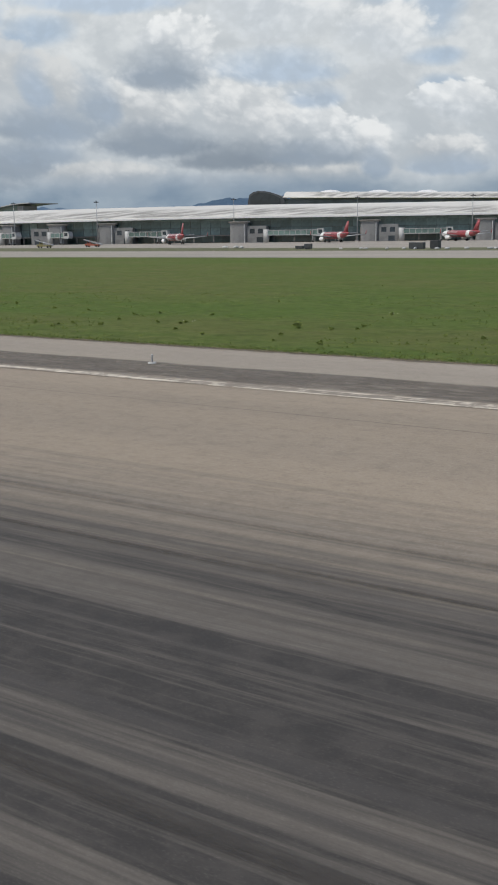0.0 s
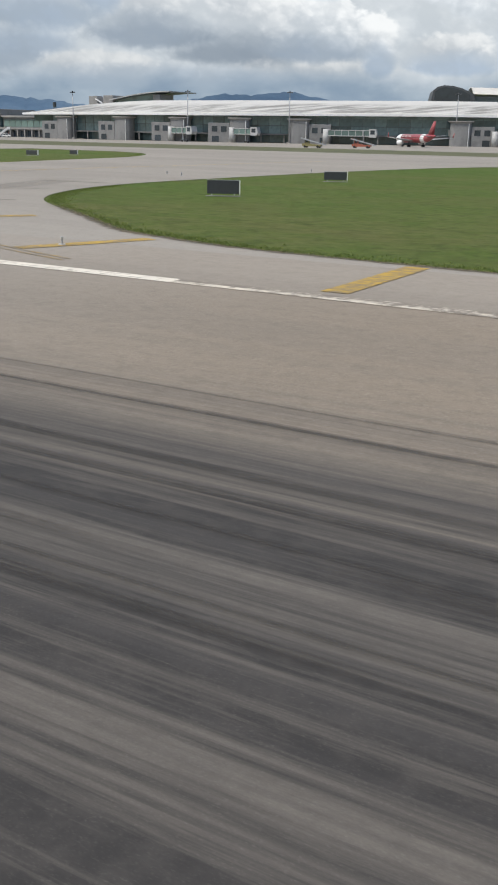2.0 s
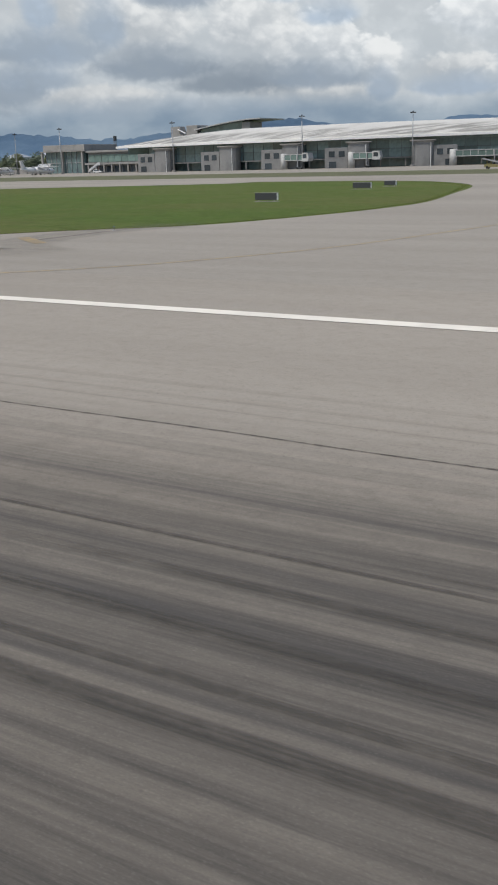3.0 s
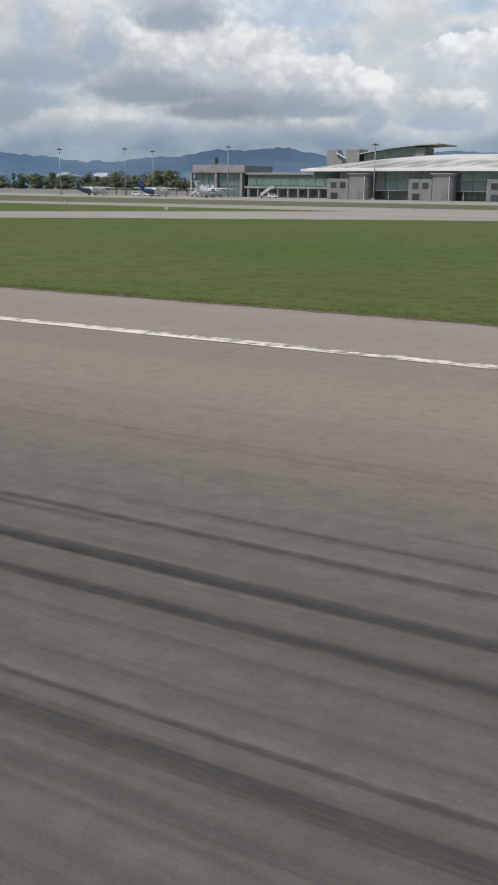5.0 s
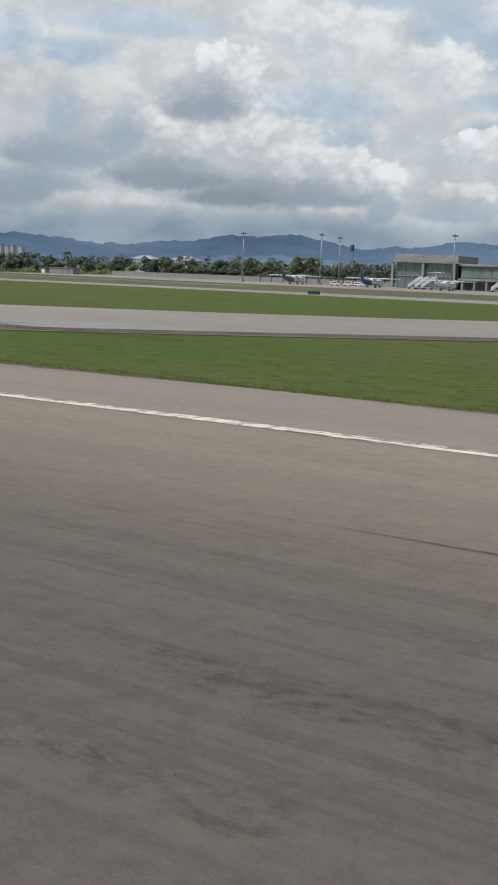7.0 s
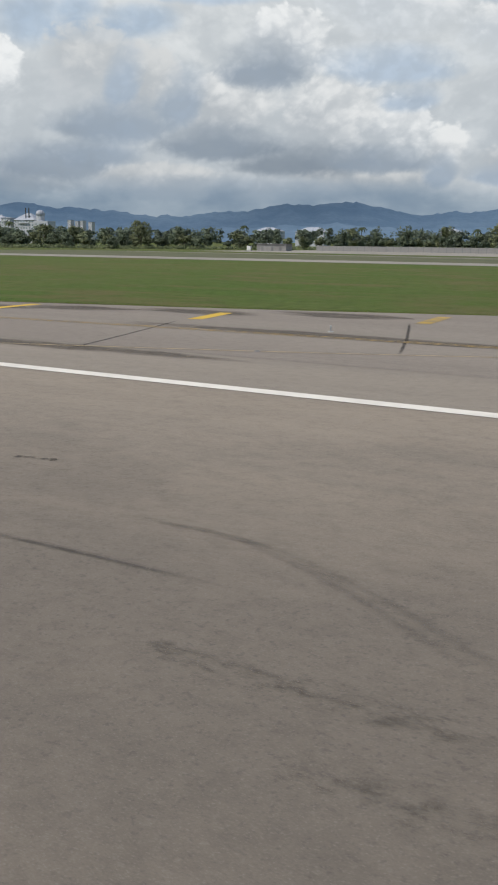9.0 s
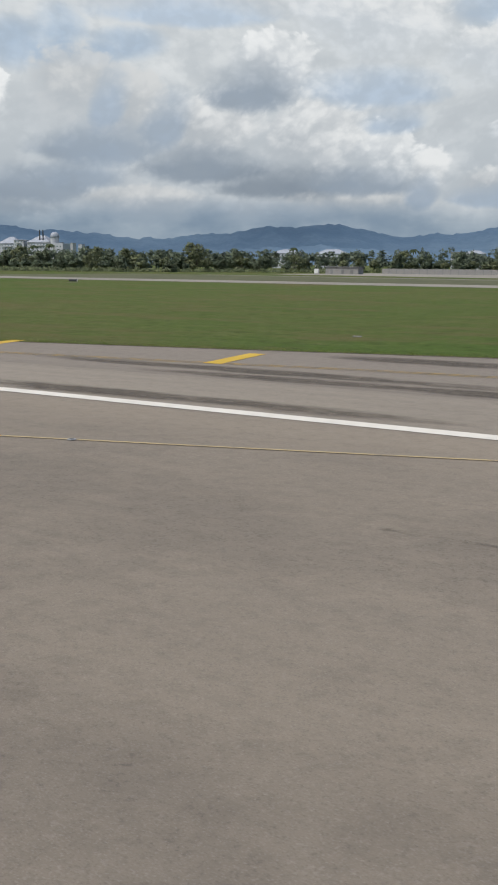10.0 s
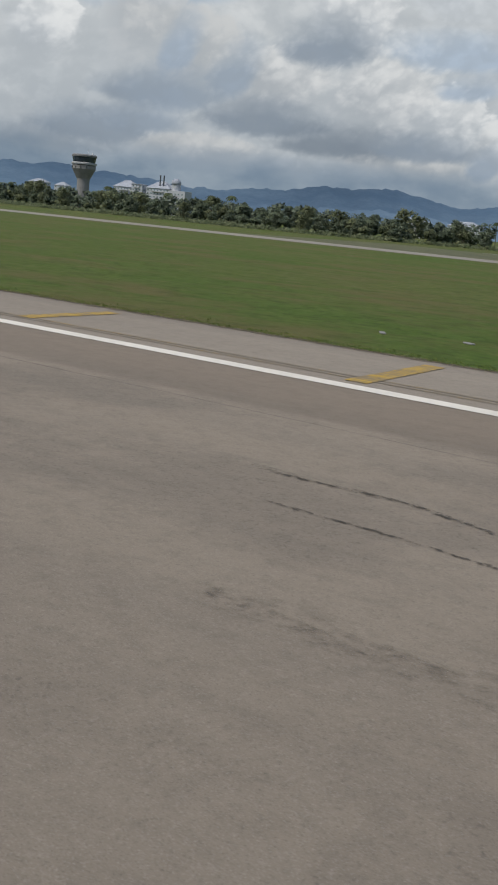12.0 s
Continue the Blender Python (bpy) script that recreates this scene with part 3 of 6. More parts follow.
block_mark(-171.5, -194.3, 11.8, 13.95)


def yellow_line(pts, width, material, label):
    bm = bmesh.new()
    ribbon(bm, curve_points(pts, 8), width, 0.048)
    setting("taxi_line", bm, material, label, "marking")

yellow_line([(-181.2, 10.45), (-181.9, 10.9), (-182.6, 11.3)], 0.11, OLD_YELLOW, "worn-off start of the yellow lead-off line")
yellow_line([(-182.6, 11.3), (-184, 12.2), (-187.9, 14.5), (-192.1, 17.2), (-195.7, 19.9), (-201.6, 24.9), (-205.6, 28.8), (-211, 35), (-214.4, 39.2), (-218.2, 45), (-223.1, 54.4), (-227, 64.3), (-229.4, 73.6), (-230.2, 86), (-230, 120), (-230, 170)], 0.17, YELLOW, "yellow lead-off line curving from the runway")
yellow_line([(-231, 120), (-231.5, 80), (-233.5, 62), (-235.5, 49.7), (-238.1, 42.4), (-241, 37), (-244.5, 33.1)], 0.15, PALE_YELLOW, "bleached far end of the lead-on line")
yellow_line([(-244.5, 33.1), (-247, 29.4), (-250, 25.3), (-254.5, 20.4), (-257, 18), (-263.7, 12.9), (-272, 8.6), (-284, 4.6), (-300, 1.4), (-330, -0.6), (-380, -1.2)], 0.15, YELLOW, "thin yellow lead-on line crossing the runway edge")
yellow_line([(-470, 118), (-500, 92), (-530, 70), (-560, 54), (-586.7, 40.8), (-596.3, 36.4), (-606.8, 32.3), (-616, 29.2), (-626, 26.4), (-632, 24.3), (-640.3, 21.5), (-647, 19.3)], 0.13, PALE_YELLOW, "bleached far end of the exit line")
yellow_line([(-647, 19.3), (-659, 16.2), (-668.2, 14.1), (-683, 10.3), (-688.3, 9.2), (-702, 7)], 0.16, ORANGE_LINE, "long orange-yellow exit line across the runway")
yellow_line([(-209.0, 63.0), (-207.6, 60.1), (-205.6, 56.4), (-203.7, 53.2), (-201.6, 50.5), (-198.7, 47.1)], 0.32, MUSTARD, "faded hooked yellow line of the junction")
for off in (0.0, 0.45):
    yellow_line([(-198.7, 47.1 + off), (-194.3, 42.5 + off), (-189.0, 38.0 + off), (-185.4, 35.4 + off), (-180.7, 33.0 + off), (-173, 29.9 + off), (-168.5, 28.5 + off)], 0.16, DIRTY_YELLOW, "dirty double yellow edge line of the junction")
    yellow_line([(-586, 44.5 + off), (-611, 43.2 + off), (-640, 41.2 + off), (-655, 39 + off), (-669.5, 36.6 + off), (-684, 32.4 + off)], 0.16, OLD_YELLOW, "faded double yellow edge line by the shoulder")
    yellow_line([(-684, 32.4 + off), (-700, 29.6 + off), (-730, 28.4 + off), (-800, 27.9 + off)], 0.14, DIRTY_YELLOW, "dirty double yellow edge line by the shoulder")
yellow_line([(-199.0, 47.9), (-197.6, 48.9), (-196.3, 49.8)], 0.3, OLD_YELLOW, "faded yellow stroke of the junction")
for a, c, w in (((-196.1, 50.0), (-193.4, 51.6), 0.34), ((-208.2, 61.1), (-207.0, 61.5), 0.3), ((-205.2, 61.4), (-200.9, 63.5), 0.22), ((-212.1, 74.0), (-204.4, 74.6), 0.4), ((-214.0, 76.0), (-210.0, 79.5), 0.3)):
    bm = bmesh.new()
    ribbon(bm, [a, ((a[0] + c[0]) / 2, (a[1] + c[1]) / 2 + 0.1), c], w, 0.047)
    setting("pavement_joint", bm, SOIL, "dark tarred-over old line on the junction", "joint")


def yellow_bar(x0, y0, x1, y1, width=0.95, material=None):
    bm = bmesh.new()
    ribbon(bm, [(x0, y0), (x1, y1)], width, 0.05)
    tagged(part("shoulder_bar", bm, material or YELLOW, None, "yellow painted bar across the paved shoulder"), "", "marking", "shoulder bars", "structure")

for a in ((-156.6, 27.6, -156.9, 35.0), (-172.6, 30.4, -170.6, 36.8), (-187.1, 37.0, -183.4, 42.9), (-282.0, 32.2, -283.2, 37.2), (-596.3, 55.4, -597.3, 61.4), (-608.6, 49.4, -610.2, 55.3), (-624.6, 47.2, -625.8, 53.6), (-639.0, 43.0, -640.6, 50.0), (-653.3, 39.2, -654.2, 45.0), (-668.8, 37.0, -670.5, 44.2), (-683.4, 33.0, -683.8, 38.0), (-698.5, 29.4, -698.7, 34.4), (-714.6, 28.6, -714.8, 34.6), (-730.0, 28.5, -730.4, 34.6), (-745.6, 27.6, -745.7, 34.1), (-761.0, 28.4, -761.1, 34.0)):
    yellow_bar(*a, 0.95 if a[0] > -690 else 0.8, YELLOW if -690 < a[0] < -600 or -300 < a[0] < -200 else MUSTARD)
yellow_bar(-267.4, 38.4, -268.6, 41.6, 1.2, MUSTARD)
yellow_bar(-260.2, 50.9, -255.2, 47.2, 0.9, DIRTY_YELLOW)

# joints, tyre marks, cracks and stains in the pavement
def strip(bm, pts, widths, z):
    """A flat band with its own length and breadth coordinates, and a width at every point."""
    uv = bm.loops.layers.uv.get("band") or bm.loops.layers.uv.new("band")
    total = sum((Vector(q) - Vector(p)).length for p, q in zip(pts, pts[1:]))
    prev, run = None, 0.0
    for i, p in enumerate(pts):
        a, b = Vector(pts[max(i - 1, 0)]), Vector(pts[min(i + 1, len(pts) - 1)])
        d = (b - a).normalized()
        side = Vector((-d.y, d.x)) * widths[i] / 2
        if i:
            run += (Vector(p) - Vector(pts[i - 1])).length
        q = [bm.verts.new((p[0] + k * side.x, p[1] + k * side.y, z)) for k in (1, -1)]
        if prev:
            f = bm.faces.new((prev[0][0], prev[0][1], q[1], q[0]))
            for loop, co in zip(f.loops, ((prev[1], 0), (prev[1], 1), (run / total, 1), (run / total, 0))):
                loop[uv].uv = co
        prev = (q, run / total)
    bmesh.ops.recalc_face_normals(bm, faces=bm.faces[:])


BAND_Z = [0.0400]


def band(name, pts, width, material, label, category):
    """One long mark on the pavement, laid a hair above the last."""
    BAND_Z[0] += 0.00004
    pts = curve_points(pts, 6) if len(pts) > 2 else [tuple(Vector(pts[0]).lerp(Vector(pts[1]), k / 8)) for k in range(9)]
    bm = bmesh.new()
    strip(bm, pts, [width] * len(pts), BAND_Z[0])
    if any(f.normal.z < 0 for f in bm.faces):
        bmesh.ops.reverse_faces(bm, faces=bm.faces[:])
    return setting(name, bm, material, label, category)


rng = random.Random(4)


def joint(x, far, near, lean, material=None, width=0.13):
    """A joint straight across the runway; it drifts by lean metres for each metre of breadth."""
    pts = [(x + lean * (y - near) + rng.uniform(-0.02, 0.02), y) for y in (far - (far - near) * k / 24 for k in range(25))]
    band("pavement_joint", pts, width, material or JOINT_DIRT, "dark dirt-filled joint across the runway", "joint")


joint(-389.9, 22.0, 0.5, -0.171, None, 0.18)
joint(-450.2, 36.0, 14.0, -0.06, None, 0.26)
joint(-608.3, 25.0, 1.0, -0.123, None, 0.13)
joint(-658.7, 27.0, 0.5, -0.114, None, 0.14)
joint(-716.8, 24.0, 7.0, -0.108, None, 0.13)
for x in (-31, -100, -506, -553):
    joint(x, 22.0, 0.0, -0.108, TYRE_FAINT, 0.2)
band("joint_repair", [(-360.86, 11.62), (-360.26, 8.35), (-359.69, 5.96)], 0.5, YELLOW_GHOST, "rubbed-out yellow line across the runway", "marking")
band("joint_repair", [(-705.6, 5.0), (-706.09, 9.16), (-706.35, 11.8), (-706.7, 16.2)], 0.62, PALE_SEAL, "pale repaired joint across the runway", "joint")
band("pavement_joint", [(-706.5, 14.4), (-706.94, 17.78), (-707.5, 23.5)], 0.5, TYRE, "dark sealed end of the repaired joint", "joint")
band("pavement_joint", [(-590.3, 38.6), (-593.4, 46.5), (-597.2, 55.5)], 0.26, JOINT_DIRT, "broad dark joint across the shoulder", "joint")
band("pavement_joint", [(-603.0, 32.0), (-605.6, 39.5), (-609.0, 48.5)], 0.26, JOINT_DIRT, "dark joint across the shoulder", "joint")
band("pavement_joint", [(-618.9, 32.6), (-621.2, 40.0), (-624.0, 48.0)], 0.26, JOINT_DIRT, "dark joint across the shoulder", "joint")
for x0, x1, y, w in ((60, -90, 22.95, 0.12), (-90, -150, 22.8, 0.12), (-418, -470, 16.7, 0.2), (-190, -236, 14.35, 0.09), (-760, -725, 20.6, 0.12)):
    band("pavement_joint", [(x0 + (x1 - x0) * k / 12, y + rng.uniform(-0.05, 0.05)) for k in range(13)], w, TYRE_FAINT if y > 20 else JOINT_DIRT, "thin lengthwise pavement joint", "joint")


def tyre(x0, x1, y, w=0.36, faint=False, drift=0.0):
    pts = [(x0 + (x1 - x0) * k / 7, y + drift * k / 7 + rng.uniform(-0.03, 0.03)) for k in range(8)]
    band("tyre_mark", pts, w, TYRE_FAINT if faint else TYRE, "long black tyre rubber streak along the runway", "tyre mark")


# tyre streaks: from, to, distance from the centre of the roll, breadth
for m in ((-188, -216, 10.05, 0.28), (-176, -222, 8.85, 0.34), (-186, -228, 7.7, 0.42), (-190, -236, 6.75, 0.3), (-184, -240, 6.1, 0.45), (-206, -268, 9.75, 0.22), (-224, -262, 8.6, 0.26), (-236, -290, 6.0, 0.36),
          (-345, -392, 10.75, 0.3), (-340, -384, 9.65, 0.36), (-335, -402, 8.68, 0.4), (-330, -396, 6.15, 0.5), (-350, -390, 7.3, 0.3), (-372, -398, 9.35, 0.3), (-400, -450, 12.0, 0.42), (-404, -450, 10.2, 0.4), (-410, -452, 8.15, 0.38), (-412, -448, 9.2, 0.3),
          (-579.6, -600, 10.85, 0.22)):
    tyre(*m)
for m in ((-352, -380, 12.1, 0.5), (-380, -420, 11.0, 0.6), (-600, -626, 10.82, 0.75)):
    tyre(*m, True)
for off in (0.0, 0.55):
    band("tyre_mark", [(-583.9 + off, 12.9), (-581.73 + off, 12.83), (-580.38 + off, 12.34), (-579.1 + off, 11.71), (-577.93 + off, 10.99), (-576.4 + off, 10.0)], 0.34, TYRE_GHOST, "faint curved tyre streak", "tyre mark")
more = random.Random(12)
for k in range(44):
    x0 = more.uniform(-150, 25)
    y = more.uniform(4.0, 16.0)
    tyre(x0, x0 - more.uniform(18, 55), y, more.uniform(0.16, 0.5), y > 13.5)
for k in range(12):
    x0 = more.uniform(-330, -260)
    tyre(x0, x0 - more.uniform(20, 60), more.uniform(4.5, 13.0), more.uniform(0.2, 0.45), k % 2 == 0)


def crack(pts, width):
    """A ragged crumbling crack or row of pits."""
    band("pavement_crack", pts, 5.5 * width, CRUMBLE, "ragged crumbling crack in the asphalt", "crack")


def smudge(x, y, rx, ry, turn=0.0, material=None):
    c, d = rx * math.cos(radians(turn)), rx * math.sin(radians(turn))
    band("pavement_stain", [(x - c, y - d), (x, y), (x + c, y + d)], 2 * ry, material or SMUDGE, "dark oily smudge on the worn asphalt", "stain")


for pts, w in (
        (((-375.0, 15.97), (-373.4, 15.88), (-372.2, 15.9), (-371.2, 16.2), (-370.2, 15.9), (-369.5, 15.6)), 0.09), (((-371.8, 17.8), (-370.4, 17.65), (-368.8, 17.2)), 0.08), (((-369.75, 13.56), (-368.85, 13.46)), 0.08),
        (((-608.1, 7.58), (-607, 7.5), (-606.1, 7.52), (-605.2, 7.43), (-604.3, 7.54), (-603.7, 7.46), (-602.6, 7.2)), 0.04), (((-617.4, 17.8), (-616.2, 18.15)), 0.1), (((-612.0, 15.6), (-610.4, 15.88)), 0.09),
        (((-664.3, 18.5), (-662.8, 18.4), (-661.1, 18.5)), 0.07), (((-665.2, 13.6), (-664.1, 13.8), (-663.4, 13.66)), 0.07), (((-686.7, 15.44), (-685.4, 15.38), (-684.0, 15.2)), 0.05), (((-691.8, 13.2), (-690.7, 13.97)), 0.04),
        (((-711.9, 13.78), (-710.4, 14.12)), 0.05), (((-714.5, 15.6), (-713.0, 16.4)), 0.06), (((-742.5, 15.92), (-740.6, 15.8), (-738.4, 15.89), (-735.9, 15.24), (-734.5, 15.5), (-733.7, 15.34)), 0.09),
        (((-741.8, 14.05), (-739.8, 14.0), (-737.7, 13.93), (-735.5, 13.72), (-734.4, 13.63), (-732.7, 13.64), (-730.8, 13.76)), 0.06), (((-731.1, 6.65), (-730.6, 6.53), (-730, 6.39), (-729.4, 6.36), (-728.7, 6.6)), 0.035), (((-589.1, 15.2), (-587.7, 15.5)), 0.12)):
    crack(pts, w)


for y, x0, x1 in ((13.7, -376.5, -367.5), (14.6, -371.5, -366.0), (17.5, -372.5, -367.5)):
    crack([(x0, y), ((x0 + x1) / 2, y + 0.15), (x1, y)], 0.11)
for q in ((-688.4, 17.3, 1.6, 0.45, 65, SPOT), (-688.2, 15.9, 0.9, 0.5, 0, SPOT), (-687.2, 16.7, 1.3, 1.1, 0, SPOT), (-686.3, 16.0, 1.0, 0.5, 0, SPOT), (-692.2, 15.6, 0.6, 0.3, 0, SPOT), (-690.8, 15.55, 0.5, 0.25, 0, SPOT), (-663.4, 19.4, 1.6, 0.7, 0, SPOT), (-662.6, 10.3, 1.6, 1.3, 0, SPOT), (-660.0, 8.4, 0.9, 0.9, 0, SPOT), (-662.6, 10.3, 1.4, 1.2), (-663.5, 12.0, 1.2, 0.4), (-660.3, 8.5, 0.7, 0.8), (-659.4, 6.5, 0.6, 0.5),
          (-616.0, 16.5, 1.6, 0.3), (-613.0, 18.3, 1.2, 0.3), (-610.2, 14.3, 1.6, 0.3), (-710.0, 12.3, 2.2, 0.9), (-708.0, 15.1, 1.4, 0.4), (-709.8, 15.05, 0.4, 0.25), (-711.5, 11.5, 1.5, 0.7), (-706.8, 15.1, 0.5, 0.35), (-740.0, 15.9, 3.0, 0.45), (-735.0, 15.5, 2.0, 0.5), (-736.5, 9.8, 3.0, 1.2), (-732.0, 8.6, 2.6, 0.9), (-605.5, 6.4, 2.6, 0.7), (-604.0, 8.8, 2.2, 0.8), (-610.0, 8.0, 2.0, 0.8), (-578.0, 8.6, 3.0, 1.0), (-575.5, 7.2, 2.4, 0.9), (-660.5, 10.5, 4.0, 1.6), (-656.5, 8.4, 2.4, 1.2), (-665.0, 14.5, 3.0, 0.7), (-686.0, 9.0, 3.0, 1.0), (-706.5, 9.0, 3.0, 1.2), (-729.5, 6.6, 2.0, 0.6), (-626.0, 8.5, 3.0, 1.3), (-633.0, 16.0, 2.0, 0.4), (-630.0, 17.5, 1.6, 0.3), (-463.0, 9.5, 5.0, 1.6), (-466.0, 7.0, 4.0, 1.2)):
    smudge(*q)

# older, darker surfacing in the junction
band("resurfaced_strip", [(-198.0, 30.0), (-200.8, 36.0), (-201.6, 46.0), (-206.0, 62.0), (-212.0, 79.0)], 5.0, AGED, "darker old paving in the junction", "stain")
band("resurfaced_strip", [(-248.0, 40.5), (-256.0, 46.0), (-258.5, 55.0), (-256.0, 68.0)], 6.0, AGED, "darker old paving in the junction", "stain")
band("pavement_joint", [(-200.7, 32.7), (-200.95, 40.0), (-201.6, 45.0)], 0.25, TYRE_FAINT, "dark edge of the old paving", "joint")
band("pavement_joint", [(-257.2, 47.7), (-257.8, 57.2), (-257.2, 61.9)], 0.25, JOINT_DIRT, "dark edge of the old paving", "joint")

# dry soil and dead grass creeping over the edge of the pavement
for x0, x1 in ((30, -60), (-58, -142), (-312, -400), (-398, -480), (-478, -556), (-712, -800), (-798, -880)):
    band("verge_fringe", [(x0 + (x1 - x0) * k / 10, EDGE_Y - 0.05 + rng.uniform(-0.06, 0.06)) for k in range(11)], 1.1, FRINGE, "dry brown soil fringe along the pavement edge", "soil")
for line, lo, hi in ((east_edge, 0, 8), (west_edge, 8, 15), (exit_far, 0, 9), (exit_near, 4, 12)):
    band("verge_fringe", line[lo:hi], 1.0, FRINGE, "dry brown soil fringe along the taxiway edge", "soil")


STAIN_Z = [0.0380]


def stain(cx, cy, rx, ry, material=None, n=26):
    STAIN_Z[0] += 0.0004
    bm = bmesh.new()
    bm.faces.new([bm.verts.new((cx + rx * math.cos(math.tau * k / n), cy + ry * math.sin(math.tau * k / n), STAIN_Z[0])) for k in range(n)])
    setting("pavement_stain", bm, material or STAIN, "dark brown irregular stain on the asphalt", "stain")


bm = bmesh.new()
ribbon(bm, [(60, 28.75), (-72, 28.75)], 3.4, 0.0375)
setting("resurfaced_strip", bm, PATCH, "dark resurfaced strip beside the edge line", "stain")
for cx, cy, rx, ry in ((-606, 33, 13, 1.2), (-640, 35.5, 18, 1.1), (-650, 37.5, 16, 1.2), (-676, 32.0, 16, 1.7), (-684, 35.2, 5, 2.6), (-692, 33.2, 12, 1.4), (-650, 28.4, 14, 1.2), (-676, 28.8, 10, 0.9), (-598, 45, 16, 1.6), (-520, 57, 28, 2.0), (-628, 50.0, 6, 2.4), (-620, 52.5, 6, 2.6), (-612, 55.0, 6, 2.6), (-604, 58, 6, 2.6), (-636, 48, 6, 2.2), (-645, 46, 6, 2.0), (-269.3, 40.1, 3.0, 2.8), (-262, 43, 9, 1.6)):
    stain(cx, cy, rx, ry)
bm = bmesh.new()
inner = [Vector(q) + Vector((-1.6, 2.2)) for q in exit_near[5:11]]
ribbon(bm, curve_points([tuple(q) for q in inner], 6), 4.0, 0.0405)
setting("damp_edge", bm, SOIL, "damp dark band along the exit taxiway edge", "stain")
bm = bmesh.new()
axis_p = (Vector(exit_near[7]) - Vector(exit_near[8])).normalized()
bm.faces.new([bm.verts.new((-513.6 + 7.5 * math.cos(a) * axis_p.x - r * math.sin(a) * axis_p.y, 63.6 + 7.5 * math.cos(a) * axis_p.y + r * math.sin(a) * axis_p.x, 0.0455)) for a, r in ((math.tau * k / 30, 1.5 + 0.45 * math.sin(3.1 * k)) for k in range(30))])
setting("puddle", bm, PUDDLE, "shallow rain puddle reflecting the sky on the taxiway", "puddle")
for k in range(9):
    u = 9 + k * 0.75
    i = int(u)
    q = Vector(exit_far[i]).lerp(Vector(exit_far[i + 1]), u - i)
    yellow_bar(q.x + 2.0, q.y - 2.4, q.x + 5.0, q.y - 1.0, 0.5)

# ---- distant hills and the cloudy sky behind them ----
RIDGE_AZ = (-10, 8, 14, 19, 21.5, 24.3, 26, 28, 30, 32, 35, 38.5, 41, 43.5, 46.5, 50, 55, 62, 86)
RIDGE_H = (150, 240, 290, 300, 262, 230, 268, 322, 316, 282, 242, 205, 210, 245, 285, 258, 205, 180, 150)


def hills(radius, scale, seed, rough, slope):
    """A range on an arc round the airfield: foot, spurs, crest and back."""
    bm = bmesh.new()
    rows = [[], [], [], [], []]
    for k in range(0, 481):
        az = -10 + k * 0.2
        a = radians(az)
        h = scale * float(np.interp(az, RIDGE_AZ, RIDGE_H))
        h += rough * (noise.noise((az * 0.55, seed, 0.3)) + 0.5 * noise.noise((az * 1.5, seed, 2.3)) + 0.35 * noise.noise((az * 3.7, seed, 4.1)) + 0.16 * noise.noise((az * 9.0, seed, 7.1)))
        h = max(h, 14.0)
        for row, f, z in zip(rows, (-1.0, -0.62, -0.3, 0.0, 0.3), (0.0, 0.3, 0.68, 1.0, 0.0)):
            spur = 1 + 0.28 * noise.noise((az * 0.9 + 3 * f, seed, 6.0 + f)) if 0 < z < 1 else 1.0
            r = radius + slope * f
            row.append(bm.verts.new((-350 - r * math.sin(a), r * math.cos(a), h * z * spur)))
    for a, b in zip(rows, rows[1:]):
        for k in range(480):
            bm.faces.new((a[k], a[k + 1], b[k + 1], b[k]))
    bmesh.ops.recalc_face_normals(bm, faces=bm.faces[:])
    return bm


setting("hills", hills(8300, 0.98, 2.0, 34, 1300), HILL, "forested hills tinted with blue haze under cloud", "hills", True)
setting("foothills", hills(6600, 0.36, 7.0, 26, 700), HILL, "low foothills tinted with blue haze", "hills", True)

# Seen from the middle of the roll: azimuth, elevation, half width, half height, how bright the crown and the foot; far to near
HEAPS = [
    (21.3, 10.6, 3.5, 1.9, 0.88, 0.80), (27.4, 12.4, 5.2, 2.6, 0.87, 0.81), (38.4, 13.7, 7.1, 1.9, 0.79, 0.75), (18.3, 6.8, 2.9, 1.5, 0.90, 0.78),
    (43.4, 8.7, 2.9, 2.6, 0.79, 0.70), (40.3, 7.5, 2.3, 2.7, 0.80, 0.68), (19.6, 4.3, 2.6, 1.2, 0.85, 0.68), (26.5, 5.7, 2.7, 2.1, 0.90, 0.74),
    (23.4, 4.6, 1.2, 1.8, 0.88, 0.72), (30.0, 6.3, 3.4, 3.2, 0.87, 0.70), (35.7, 6.8, 3.5, 2.4, 0.86, 0.68), (32.8, 10.1, 2.7, 2.2, 0.90, 0.74),
    (48.4, 8.1, 2.0, 2.3, 0.91, 0.74), (39.3, 3.3, 4.8, 1.0, 0.80, 0.66), (27.0, 3.3, 5.2, 0.9, 0.78, 0.64),
]
